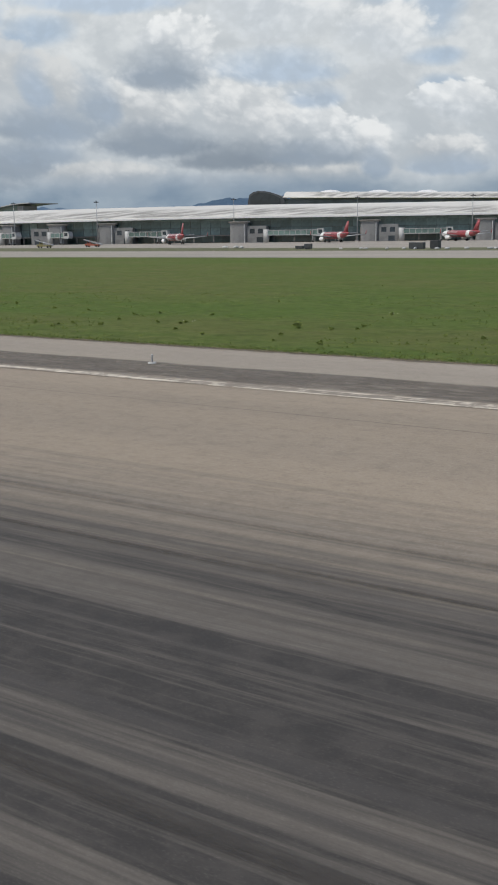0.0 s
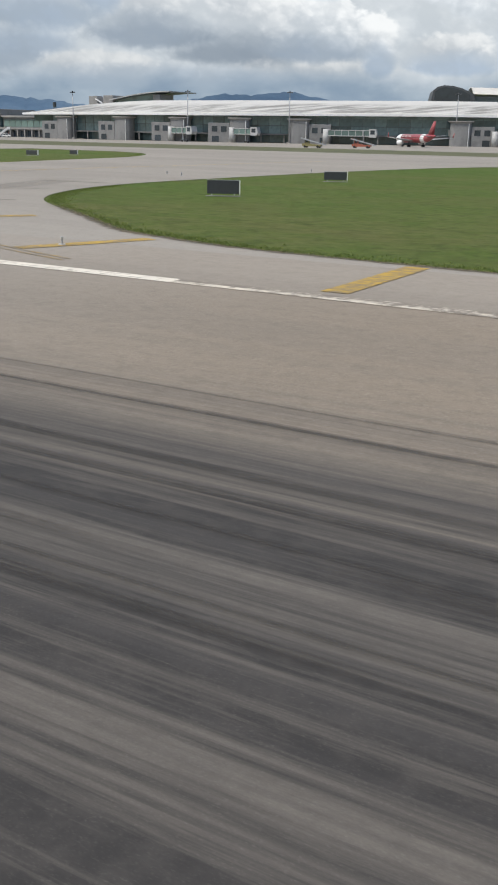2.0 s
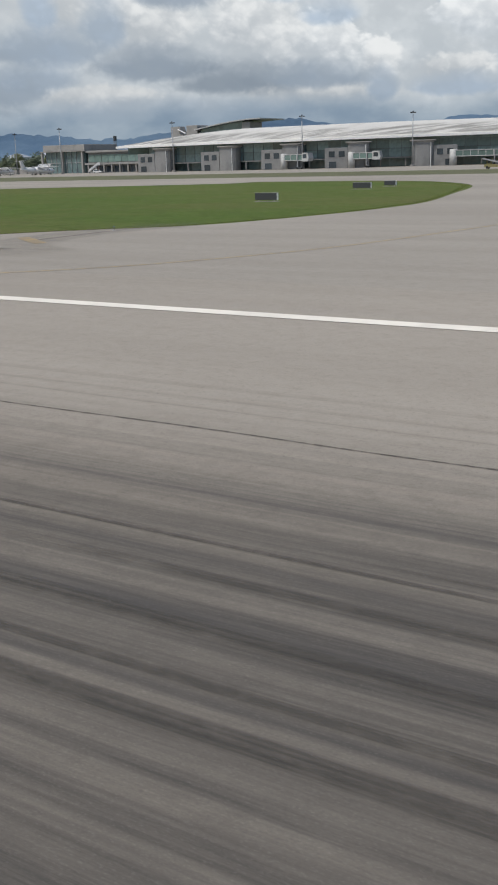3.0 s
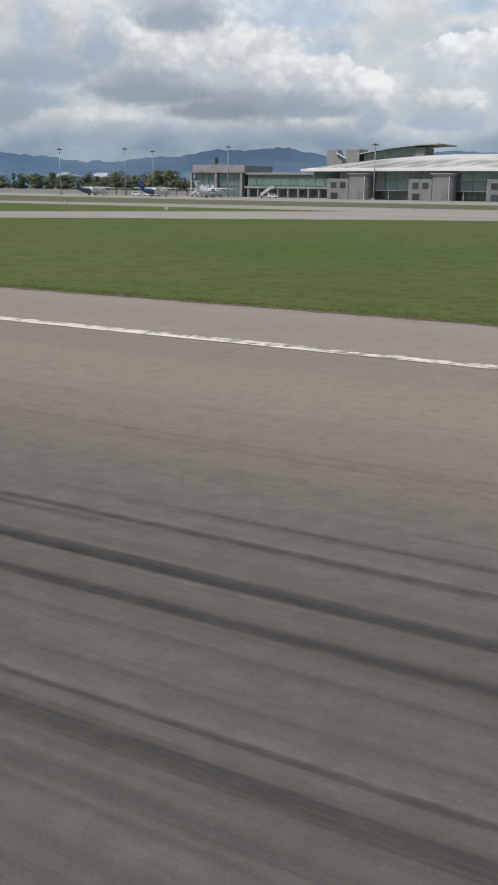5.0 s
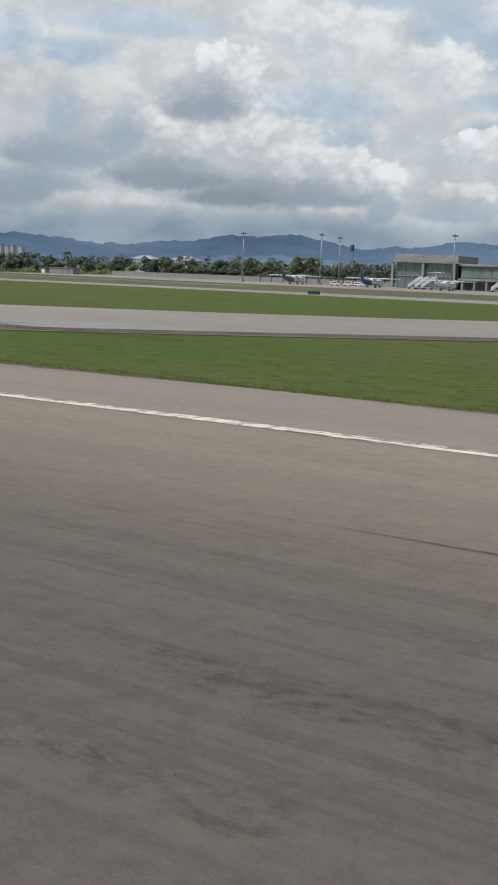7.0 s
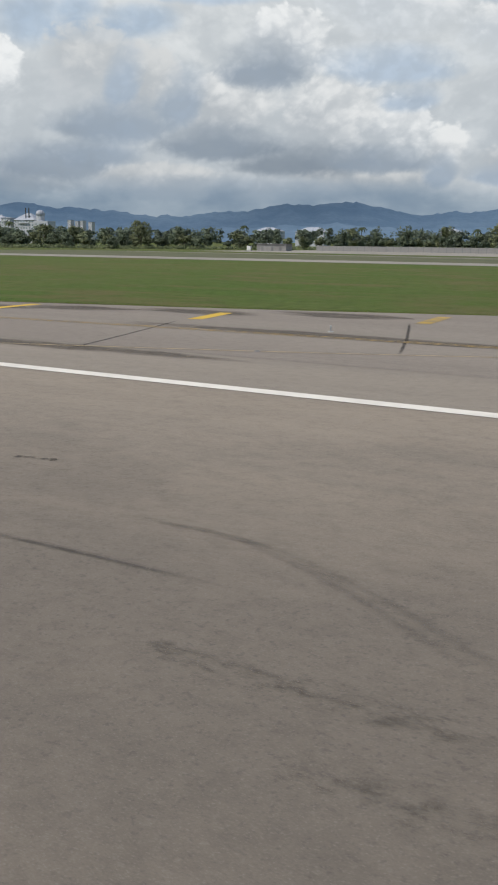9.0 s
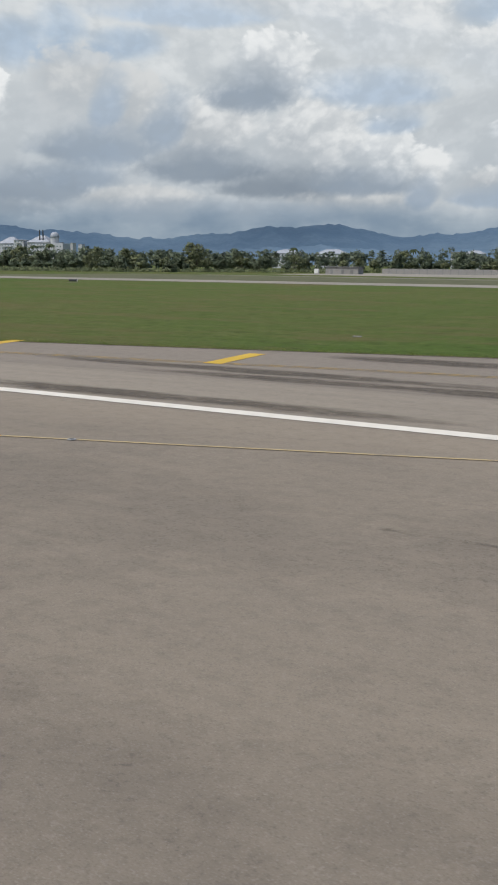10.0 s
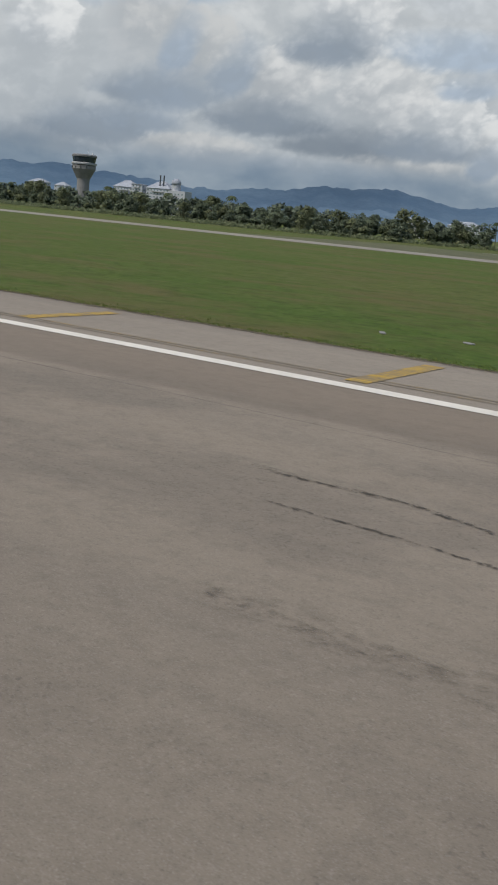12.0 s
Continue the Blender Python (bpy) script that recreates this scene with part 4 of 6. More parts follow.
# grey undersides: azimuth, elevation, half width, half height, brightness
SHADES = [
    (34.0, 9.25, 2.4, 0.95, 0.60), (35.8, 5.4, 3.2, 0.8, 0.57), (31.0, 4.5, 3.7, 0.75, 0.53), (27.1, 4.5, 2.9, 0.6, 0.60), (42.9, 6.1, 2.4, 0.6, 0.60), (38.2, 7.7, 1.2, 1.2, 0.66),
    (41.4, 8.7, 0.9, 1.3, 0.71), (27.4, 9.3, 3.5, 0.8, 0.75), (26.0, 7.7, 1.6, 0.6, 0.72), (23.5, 4.0, 0.8, 0.7, 0.66), (34.3, 2.8, 10.6, 0.6, 0.62), (19.3, 3.8, 2.6, 0.5, 0.68),
    (42.4, 4.8, 2.3, 0.7, 0.64), (23.1, 14.8, 4.5, 0.7, 0.77), (37.3, 12.9, 4.5, 0.6, 0.78), (44.7, 4.3, 2.9, 0.8, 0.60), (47.0, 3.2, 3.5, 0.7, 0.57), (41.1, 6.4, 2.6, 0.9, 0.64),
]
BLUE_GAPS = [(20.7, 13.1, 3.1, 1.4), (18.5, 11.8, 1.8, 1.6), (18.6, 9.4, 1.9, 0.6), (18.7, 7.9, 1.6, 0.8), (40.7, 11.2, 2.4, 1.0), (44.0, 12.0, 1.8, 1.2), (46.3, 11.0, 2.6, 1.5), (43.3, 10.6, 2.9, 0.7)]


def cloud_backdrop():
    n = Nodes("cloudy_sky")
    x, y, z = n.axis()
    az = n.math("MULTIPLY", n.math("ARCTAN2", n.math("MULTIPLY", x, -1.0), y), 57.29578)
    flat = n.math("SQRT", n.math("MULTIPLY_ADD", x, x, n.math("MULTIPLY", y, y)))
    el = n.math("MULTIPLY", n.math("ARCTAN2", z, flat), 57.29578)
    comb = n.t.nodes.new("ShaderNodeCombineXYZ")
    n.put(comb.inputs[0], az), n.put(comb.inputs[1], el)
    p = comb.outputs[0]

    def billow(scale, off):
        """Rounded heaps, as cumulus has them."""
        v = n.t.nodes.new("ShaderNodeTexVoronoi")
        v.feature = "SMOOTH_F1"
        shake = n.t.nodes.new("ShaderNodeVectorMath")
        shake.operation = "MULTIPLY_ADD"
        nz = n.t.nodes.new("ShaderNodeTexNoise")
        n.t.links.new(p, nz.inputs["Vector"])
        nz.inputs["Scale"].default_value, nz.inputs["Detail"].default_value = 0.9, 5
        n.t.links.new(nz.outputs["Color"], shake.inputs[0])
        shake.inputs[1].default_value = (0.9, 0.9, 0)
        n.t.links.new(n.stretch((1, 1.3, 1), p, off), shake.inputs[2])
        n.t.links.new(shake.outputs[0], v.inputs["Vector"])
        v.inputs["Scale"].default_value, v.inputs["Detail"].default_value = scale, 2.0
        v.inputs["Roughness"].default_value, v.inputs["Smoothness"].default_value = 0.45, 0.6
        return v.outputs["Distance"]

    def place(a, e, w, h):
        du = n.math("MULTIPLY_ADD", az, 1.0 / w, -a / w)
        dv = n.math("MULTIPLY_ADD", el, 1.0 / h, -e / h)
        return du, dv, n.math("SUBTRACT", 1.0, n.math("MULTIPLY_ADD", du, du, n.math("MULTIPLY", dv, dv)))

    heap = n.math("SUBTRACT", 0.48, billow(0.75, (4, 2, 0)))
    knob = n.math("SUBTRACT", 0.45, billow(1.9, (1, 7, 0)))
    fluff = n.math("SUBTRACT", n.noise(0.55, (1, 1.4, 1), 5, 0.5, v=p, off=(4, 2, 0)), 0.5)
    drift = n.math("SUBTRACT", n.noise(0.28, (1, 1.6, 1), 4, 0.5, v=p, off=(9, 2, 0)), 0.5)
    wisp = n.noise(0.22, (1, 2.0, 1), 5, 0.5, v=p, off=(7, 3, 0))
    wob = n.math("ADD", n.math("MULTIPLY", heap, 0.45), n.math("ADD", n.math("MULTIPLY", fluff, 0.7), n.math("MULTIPLY", knob, 0.25)))
    loose = n.math("ADD", n.math("MULTIPLY", fluff, 1.3), n.math("ADD", n.math("MULTIPLY", drift, 1.0), n.math("MULTIPLY", heap, 0.2)))
    # a high, even veil, greyer towards the hills, with gaps of blue
    c = n.mix(n.ramp(el, 10.0, 4.0), (0.825, 0.843, 0.852), (0.72, 0.75, 0.775))
    c = n.mix(n.ramp(wisp, 0.4, 0.66, 0, 0.55), c, (0.74, 0.765, 0.785))
    c = n.mix(n.ramp(n.math("ADD", drift, n.math("MULTIPLY", fluff, 0.5)), 0.0, 0.3, 0, 0.6), c, (0.87, 0.882, 0.886))
    for g in BLUE_GAPS:
        q = n.math("MULTIPLY_ADD", loose, -0.8, place(*g)[2])
        c = n.mix(n.ramp(q, -0.1, 1.2, 0, 0.7), c, (0.63, 0.715, 0.81))
    grey = n.math("ADD", n.math("MULTIPLY", fluff, 0.7), n.math("ADD", n.math("MULTIPLY", heap, 0.45), n.math("MULTIPLY", knob, 0.25)))
    for a, e, w, h, top, foot in HEAPS:
        du, dv, q = place(a, e, 1.18 * w, 1.18 * h)
        firm = 0.25 if top >= 0.9 else 0.4
        mask = n.ramp(n.math("ADD", q, wob), 0.05, n.ramp(dv, 0.4, -0.5, firm, 1.4))
        # the sunny side is above and to the east
        s = n.ramp(n.math("ADD", grey, n.math("MULTIPLY_ADD", du, -0.4, dv)), -0.9, 0.5)
        body = n.mix(s, (foot * 0.955, foot * 0.995, foot * 1.035), (top * 1.01, top * 1.02, top * 1.022))
        c = n.mix(n.math("MULTIPLY", mask, 0.75 if top < 0.85 else 0.94), c, body)
    for a, e, w, h, dim in SHADES:
        du, dv, q = place(a, e - 0.02, 1.25 * w, 1.5 * h)
        # flat underneath, melting upward into the cloud
        mask = n.ramp(n.math("ADD", q, n.math("MULTIPLY_ADD", loose, 0.9, n.math("MULTIPLY", grey, -0.9))), 0.0, n.ramp(dv, -0.5, 0.3, 0.8, 1.7))
        c = n.mix(n.math("MULTIPLY", mask, 0.88), c, (dim * 0.92, dim * 1.005, dim * 1.10))
    c = n.mix(n.ramp(grey, 0.08, 0.5, 0, 0.2), c, (0.93, 0.94, 0.945))
    c = n.mix(n.ramp(grey, -0.02, -0.45, 0, 0.22), c, (0.585, 0.62, 0.65))
    low = n.mix(n.ramp(wisp, 0.35, 0.65), (0.46, 0.535, 0.61), (0.56, 0.62, 0.675))
    c = n.mix(n.ramp(n.math("MULTIPLY_ADD", wisp, 1.6, el), 4.6, 2.6, 0, 0.85), c, low)
    em = n.t.nodes.new("ShaderNodeEmission")
    lin = n.t.nodes.new("ShaderNodeGamma")
    n.put(lin.inputs[0], c)
    lin.inputs[1].default_value = 2.2
    n.t.links.new(lin.outputs[0], em.inputs[0])
    n.t.links.new(em.outputs[0], n.t.nodes["Material Output"].inputs["Surface"])
    return n.m


# the cloud deck comes nearer overhead, as a ceiling of cloud does
bm = bmesh.new()
rows_v = []
for k in range(49):
    e = -0.2 + 0.5 * k
    r = float(np.interp(e, (3.2, 4.5, 6.0, 7.5, 9.0, 11.5, 13.0, 16.0), (9000, 7800, 6900, 5700, 4700, 4600, 5200, 6000)))
    rows_v.append([bm.verts.new((-r * math.sin(radians(a)), r * math.cos(radians(a)), r * math.tan(radians(e)))) for a in range(-14, 83, 2)])
for a, b in zip(rows_v, rows_v[1:]):
    for k in range(len(a) - 1):
        bm.faces.new((a[k], a[k + 1], b[k + 1], b[k]))
backdrop = setting("backdrop", bm, cloud_backdrop(), "bright broken cumulus clouds over the hills", "sky", True)
backdrop.matrix_basis = at(-350, 0)


# ---- buildings ----
def wpart(name, bm, material, parent, label="", smooth=False):
    """A part written in airfield coordinates under a thing that is not turned."""
    o = parent.matrix_basis.translation / S
    bmesh.ops.translate(bm, verts=bm.verts[:], vec=-o)
    return part(name, bm, material, parent, label, smooth)


# The front of the terminal runs beside the apron, then swings back by 24.6 degrees to the east.
TURN = radians(24.6)
_u = np.arange(-160.0, 560.0, 1.0)
_s = np.clip((_u + 40) / 80, 0, 1)
_th = TURN * _s * _s * (3 - 2 * _s)
_x = np.cumsum(np.cos(_th))
_y = 442 + np.cumsum(np.sin(_th))
_x += -450 - _x[160]


def front(u, v=0.0):
    """Place on the ground u metres along the terminal front from its bend and v metres behind it."""
    a = float(np.interp(u, _u, _th))
    return float(np.interp(u, _u, _x)) - v * math.sin(a), float(np.interp(u, _u, _y)) + v * math.cos(a)


def front_turn(u):
    return math.degrees(float(np.interp(u, _u, _th)))


def along(bm, u0, u1, v0, v1, z0, z1, step=12.0):
    """A band that follows the terminal front; the heights may be functions of u."""
    n = max(1, int((u1 - u0) / step))
    rings = []
    for k in range(n + 1):
        u = u0 + (u1 - u0) * k / n
        lo, hi = (z(u) if callable(z) else z for z in (z0, z1))
        (ax, ay), (bx, by) = front(u, v0), front(u, v1)
        rings.append([(ax, ay, lo), (bx, by, lo), (bx, by, hi), (ax, ay, hi)])
    loft(bm, rings)


def terminal():
    t = thing("terminal_building", -320, 470, 0, 0, "long bent airport terminal with stained white roof and dark glass", "terminal")

    def eave(u):
        return 14.0 + 1.0 * min(1.0, max(0.0, u / 120)) - 0.3 * max(0.0, 1 - (u + 118) / 60)

    def top(u, v):
        q = v / 46
        return eave(u) + 7.8 * (math.sin(min(q, 1.0) * math.pi / 2) if q < 1 else 1.0 - 0.16 * (q - 1) ** 2)

    bm = bmesh.new()
    grid = []
    for k in range(27):
        v = 3.6 * k
        uw = -118 + min(v, 42) * 1.65
        grid.append([bm.verts.new((*front(uw + (450 - uw) * j / 84, v), top(uw + (450 - uw) * j / 84, v))) for j in range(85)])
    for a, c in zip(grid, grid[1:]):
        for k in range(84):
            bm.faces.new((a[k], a[k + 1], c[k + 1], c[k]))
    bmesh.ops.recalc_face_normals(bm, faces=bm.faces[:])
    bmesh.ops.solidify(bm, geom=bm.faces[:], thickness=0.45)
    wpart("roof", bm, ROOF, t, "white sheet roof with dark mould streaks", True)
    bm = bmesh.new()
    along(bm, -118, 450, -0.25, 0.35, lambda u: eave(u) - 0.95, lambda u: eave(u) + 0.12)
    wpart("fascia", bm, WHITE, t, "white eave fascia")
    bm = bmesh.new()
    along(bm, -90, 448, 20, 90, 0.0, 11.6)
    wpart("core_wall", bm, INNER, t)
    bm = bmesh.new()
    along(bm, -106, 448, 4.0, 5.4, 4.1, 4.6)
    wpart("floor_band", bm, CONCRETE_DARK, t, "grey band between the storeys")
    bm = bmesh.new()
    along(bm, -102, 448, 5.25, 5.4, 8.6, 8.75)
    for k in range(92):
        u = -100 + 6 * k
        along(bm, u - 0.06, u + 0.06, 5.2, 5.4, 4.7, 13.4)
    wpart("mullions", bm, STEEL_DARK, t, "slim dark mullions")
    col = mesh_of("column", made(box, -0.28, 0.28, -0.3, 0.3, 0, 4.1), CONCRETE_DARK)
    for k in range(46):
        x, y = front(-98 + 12 * k, 4.6)
        part_at("column", col, t, x + 320, y - 470, 0, front_turn(-98 + 12 * k))
    up = mesh_of("glass_panel", made(box, -2.96, 2.96, -0.05, 0.05, 0, 3.9), GLASS)
    low = mesh_of("shopfront_pane", made(box, -2.96, 2.96, -0.05, 0.05, 0, 3.7), GLASS)
    for k in range(91):
        u = -97 + 6 * k
        x, y = front(u, 5.5)
        part_at("glass_panel", up, t, x + 320, y - 470, 4.68, front_turn(u))
        part_at("glass_panel", up, t, x + 320, y - 470, 8.66, front_turn(u))
        x, y = front(u, 10.6)
        part_at("shopfront_pane", low, t, x + 320, y - 470, 0.3, front_turn(u))
    bm = bmesh.new()
    along(bm, -98, 448, 5.3, 5.6, 12.56, 14.3)
    wpart("glass_header", bm, GLASS, t)
    bm = bmesh.new()
    prism(bm, [(-562, 445.5), (-548, 456.2), (-540, 470), (-540, 471), (-549, 457), (-563, 446.2)], "z", 9.6, 13.2)
    wpart("end_glazing", bm, GLASS_PALE, t)
    return t


terminal()


def rear_hall():
    t = thing("terminal_hall", -379, 589, 0, 24.6, "rear terminal hall with a white vaulted roof", "terminal")
    prof = [(2.9 * k, 29.2 + 4.6 * math.sin(min(1, k / 9) * math.pi / 2)) for k in range(10)]
    prof += [(26 + 4 * k, 33.8 - 0.12 * k * k) for k in range(1, 7)]
    fall = 0.017
    bm = bmesh.new()
    loft(bm, [[(x, y, z - fall * (x - 20)) for y, z in prof] for x in (24, 80, 140, 200, 260, 330)], False)
    bmesh.ops.solidify(bm, geom=bm.faces[:], thickness=0.5)
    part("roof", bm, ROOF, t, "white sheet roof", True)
    bm = bmesh.new()
    prism(bm, [(20, 10), (20, 28.3), (328, 28.3 - fall * 308), (328, 10)], "y", 4, 48)
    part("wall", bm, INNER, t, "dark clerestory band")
    bm = bmesh.new()
    arch = [(0, 10), (-0.3, 26), (0.7, 31.0), (3.2, 32.9), (7, 33.7), (12, 33.4), (17, 32.2), (22, 30.2), (25, 28.2), (25.5, 10)]
    prism(bm, arch, "y", 1, 46)
    part("rounded_end", bm, STEEL_DARK, t, "dark rounded end bay")
    bm = bmesh.new()
    prism(bm, [(1.2, 18), (1.5, 29.9), (4, 31.9), (7.4, 32.6), (12.5, 32.2), (17.6, 30.8), (22, 28.5), (23, 18)], "y", 0.6, 0.95)
    part("arched_window", bm, WINDOW, t)
    for x in SKYLIGHTS:
        bm = bmesh.new()
        loft(bm, [[(x + 8 * c, 25 + 6 * s, 32.9 - fall * (x - 20) + 2.2 * math.sqrt(max(0, 1 - c * c)) * w2) for s, w2 in ((-1, 0.05), (-0.6, 0.75), (0, 1.0), (0.6, 0.75), (1, 0.05))] for c in (-1, -0.8, -0.45, 0, 0.45, 0.8, 1)], False)
        part("skylight", bm, WHITE, t, "low white skylight dome", True)


SKYLIGHTS = (54.5, 88, 121.5)
rear_hall()


def west_blocks():
    t = thing("plant_block", -570, 545, 0, 0, "grey concrete lift towers and a slanting roof behind the terminal", "building")
    bm = bmesh.new()
    prism(bm, [(-601.5, 0), (-601.5, 26.4), (-595.2, 26.6), (-591.6, 19.2), (-591.6, 0)], "y", 540, 546)
    wpart("fin_tower", bm, CONCRETE, t, "tapering concrete tower")
    bm = bmesh.new()
    box(bm, -589.6, -581.2, 540, 552, 0, 26.9, 0.2)
    wpart("lift_tower", bm, CONCRETE, t, "square concrete tower")
    bm = bmesh.new()
    prism(bm, [(-595.4, 25.0), (-589.7, 22.4), (-589.7, 21.9), (-595.4, 24.5)], "y", 538.6, 539.9)
    wpart("gutter", bm, WHITE, t, "pale slanting gutter between the towers")
    bm = bmesh.new()
    box(bm, -591, -542, 553, 562, 0, 22.4)
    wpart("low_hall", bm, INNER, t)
    bm = bmesh.new()
    curve = [(-581.0 + 4.8 * k, 24.2 + 5.0 * math.sin(k / 10 * math.pi / 2)) for k in range(11)]
    prism(bm, curve + [(x, z - 0.6) for x, z in curve[::-1]], "y", 536, 566)
    wpart("curved_roof", bm, OFFWHITE, t, "pale curved roof")
    bm = bmesh.new()
    prism(bm, [(-578, 0), (-578, 23.9)] + [(x, z - 0.7) for x, z in curve[1:8]] + [(curve[7][0], 0)], "y", 539, 552.8)
    wpart("glazed_wall", bm, GLASS_PALE, t)
    bm = bmesh.new()
    box(bm, -547.3, -541.6, 538.4, 552.8, 0, 27.2, 0.1)
    wpart("end_wall", bm, CONCRETE, t, "grey concrete end wall")
    # roof slab over the west end of the concourse
    bm = bmesh.new()
    prism(bm, [(-573, 13.2), (-556, 14.5), (-538, 15.2), (-538, 14.8), (-573, 12.8)], "y", 477, 536)
    wpart("canopy", bm, CONCRETE_DARK, t, "flat grey canopy roof")


west_blocks()


def west_wing():
    t = thing("concourse_wing", -600, 480, 0, 0, "low two-storey concourse wing with green glass", "building")
    bm = bmesh.new()
    box(bm, -617, -556, 476, 500, 0, 11.6)
    wpart("wall", bm, CONCRETE_DARK, t)
    bm = bmesh.new()
    box(bm, -618, -556, 474.4, 502, 11.6, 12.7, 0.1)
    wpart("roof", bm, CONCRETE, t, "flat concrete roof edge")
    pane = mesh_of("window", made(box, -2.35, 2.35, -0.06, 0.06, 0, 4.2), GLASS_PALE)
    for k in range(12):
        part_at("window", pane, t, -614 + 5.0 * k + 600, 475.8 - 480, 6.2)
    bm = bmesh.new()
    box(bm, -618, -556, 473.6, 476, 4.6, 5.7, 0.05)
    wpart("floor_band", bm, CONCRETE, t, "pale concrete band")
    col = mesh_of("column", made(box, -0.4, 0.4, -0.4, 0.4, 0, 4.6), CONCRETE)
    for k in range(11):
        part_at("column", col, t, -615.6 + 6 * k + 600, 474.2 - 480, 0)
    bay = mesh_of("opening", made(box, -2.3, 2.3, -0.06, 0.06, 0, 3.6), WINDOW)
    for k in range(10):
        part_at("opening", bay, t, -612.4 + 6 * k + 600, 475.8 - 480, 0.3)
    b = thing("fire_station_block", -635, 485, 0, 0, "square glazed block under a deep concrete parapet", "building")
    bm = bmesh.new()
    box(bm, -650.5, -619, 476, 505, 0, 13)
    wpart("wall", bm, GLASS, b)
    bm = bmesh.new()
    box(bm, -653, -617.2, 473.5, 507, 12.6, 13.1)
    box(bm, -651.5, -618.5, 474.8, 506, 13.1, 16.6, 0.15)
    wpart("parapet", bm, CONCRETE, b, "deep brownish concrete parapet")
    col = mesh_of("column", made(box, -0.6, 0.6, -0.6, 0.6, 0, 12.6), CONCRETE)
    for x in (-652, -636, -620):
        part_at("column", col, b, x + 635, 474.4 - 485, 0)
    bm = bmesh.new()
    for k in range(8):
        box(bm, -650 + 4 * k - 0.1, -650 + 4 * k + 0.1, 475.6, 475.95, 0, 12.6)
    box(bm, -650, -619, 475.6, 475.95, 6.0, 6.3)
    wpart("mullions", bm, STEEL, b)


west_wing()


def gate_pier(left_annex=True):
    s = -1 if left_annex else 1
    t = thing("gate_pier", 0, 0, 0, 0, "grey concrete boarding gate pier with a flared cap beside the terminal", "pier", "boarding gate piers")
    bm = bmesh.new()
    ring = [(5.2 * math.copysign(abs(math.cos(a)) ** 0.6, math.cos(a)), 4.0 * math.copysign(abs(math.sin(a)) ** 0.6, math.sin(a))) for a in (math.tau * k / 16 for k in range(16))]
    loft(bm, [[(x, y, 0) for x, y in ring], [(x, y, 10.9) for x, y in ring]])
    part("tower", bm, CONCRETE_DARK, t)
    bm = bmesh.new()
    loft(bm, [[(x * f, y * f, z) for x, y in ring] for f, z in ((1.0, 10.9), (1.04, 11.3), (1.2, 11.6), (1.22, 11.9), (1.2, 12.1))])
    part("cap", bm, CONCRETE, t, "flared pale cap")
    bm = bmesh.new()
    a, b = sorted((s * 5.0, s * 16.2))
    box(bm, a, b, -2.6, 9, 0, 9.5, 0.12)
    part("annex", bm, CONCRETE_DARK, t, "square concrete annex")
    for k, (x, z, w, h) in enumerate(((8.0, 5.2, 2.9, 2.7), (12.8, 5.2, 2.9, 2.7), (12.4, 0.2, 3.6, 2.9))):
        bm = bmesh.new()
        box(bm, s * x - w / 2, s * x + w / 2, -2.72, -2.62, z, z + h)
        part("window" if z > 1 else "door", bm, WINDOW, t)
    bm = bmesh.new()
    tube(bm, (3.6, -3.95, 0), (3.6, -3.95, 10.8), 0.16, n=8)
    part("drainpipe", bm, WHITE, t, "white drainpipe")
    bm = bmesh.new()
    box(bm, -5.6, 5.6, 4, 8, 5.0, 8.0)
    part("link", bm, CONCRETE_DARK, t)
    return t


def set_pier(pier, u, v):
    return at(*front(u, v), 0, front_turn(u))


pier_l, pier_r = gate_pier(True), gate_pier(False)
pier_l.matrix_basis = at(-537.5, 445)
for u in (-46.6, -10.0, 23.5):
    copy_thing(pier_l, set_pier(pier_l, u, 3 if u < 20 else 1))
pier_r.matrix_basis = set_pier(pier_r, 54, 2)
for u in (134.5, 210, 274.5, 366):
    copy_thing(pier_r, set_pier(pier_r, u, -3))


def jet_bridge(x, y, length, rz):
    t = thing("jet_bridge", x, y, 0, rz, "pale grey aircraft boarding bridge with glazed tunnel", "boarding bridge", "boarding bridges")
    bm = bmesh.new()
    tube(bm, (0, 0, 0), (0, 0, 7.4), 1.7, n=16)
    part("rotunda", bm, OFFWHITE, t, "", True)
    n = max(3, int(length / 3.2))
    bm = bmesh.new()
    box(bm, 1, length, -1.3, 1.3, 4.0, 4.35)
    box(bm, 1, length, -1.35, 1.35, 6.7, 7.0)
    for k in range(n + 1):
        u = 1 + (length - 1) * k / n
        box(bm, u - 0.12, u + 0.12, -1.4, -1.2, 4.0, 7.0)
        box(bm, u - 0.12, u + 0.12, 1.2, 1.4, 4.0, 7.0)
    part("tunnel_frame", bm, OFFWHITE, t)
    bm = bmesh.new()
    box(bm, 1.1, length - 0.1, -1.15, 1.15, 4.3, 6.75)
    part("glazing", bm, GLASS_PALE, t)
    bm = bmesh.new()
    prism(bm, [(length - 0.2, 3.6), (length + 3.2, 3.6), (length + 3.8, 5), (length + 3.2, 7.6), (length - 0.2, 7.6)], "y", -2.1, 2.1)
    cab = part("cab", bm, OFFWHITE, t)
    bm = bmesh.new()
    box(bm, length + 0.4, length + 2.6, -2.16, -2.12, 5.0, 7.0)
    part("cab_window", bm, WINDOW, cab)
    bm = bmesh.new()
    for s in (-1, 1):
        tube(bm, (length - 3, s * 1.5, 0.5), (length - 3, s * 1.5, 6.6), 0.22, n=8)
    box(bm, length - 3.4, length - 2.6, -1.9, 1.9, 0.7, 1.1)
    part("lift_column", bm, STEEL, t)
    for s in (-1, 1):
        bm = bmesh.new()
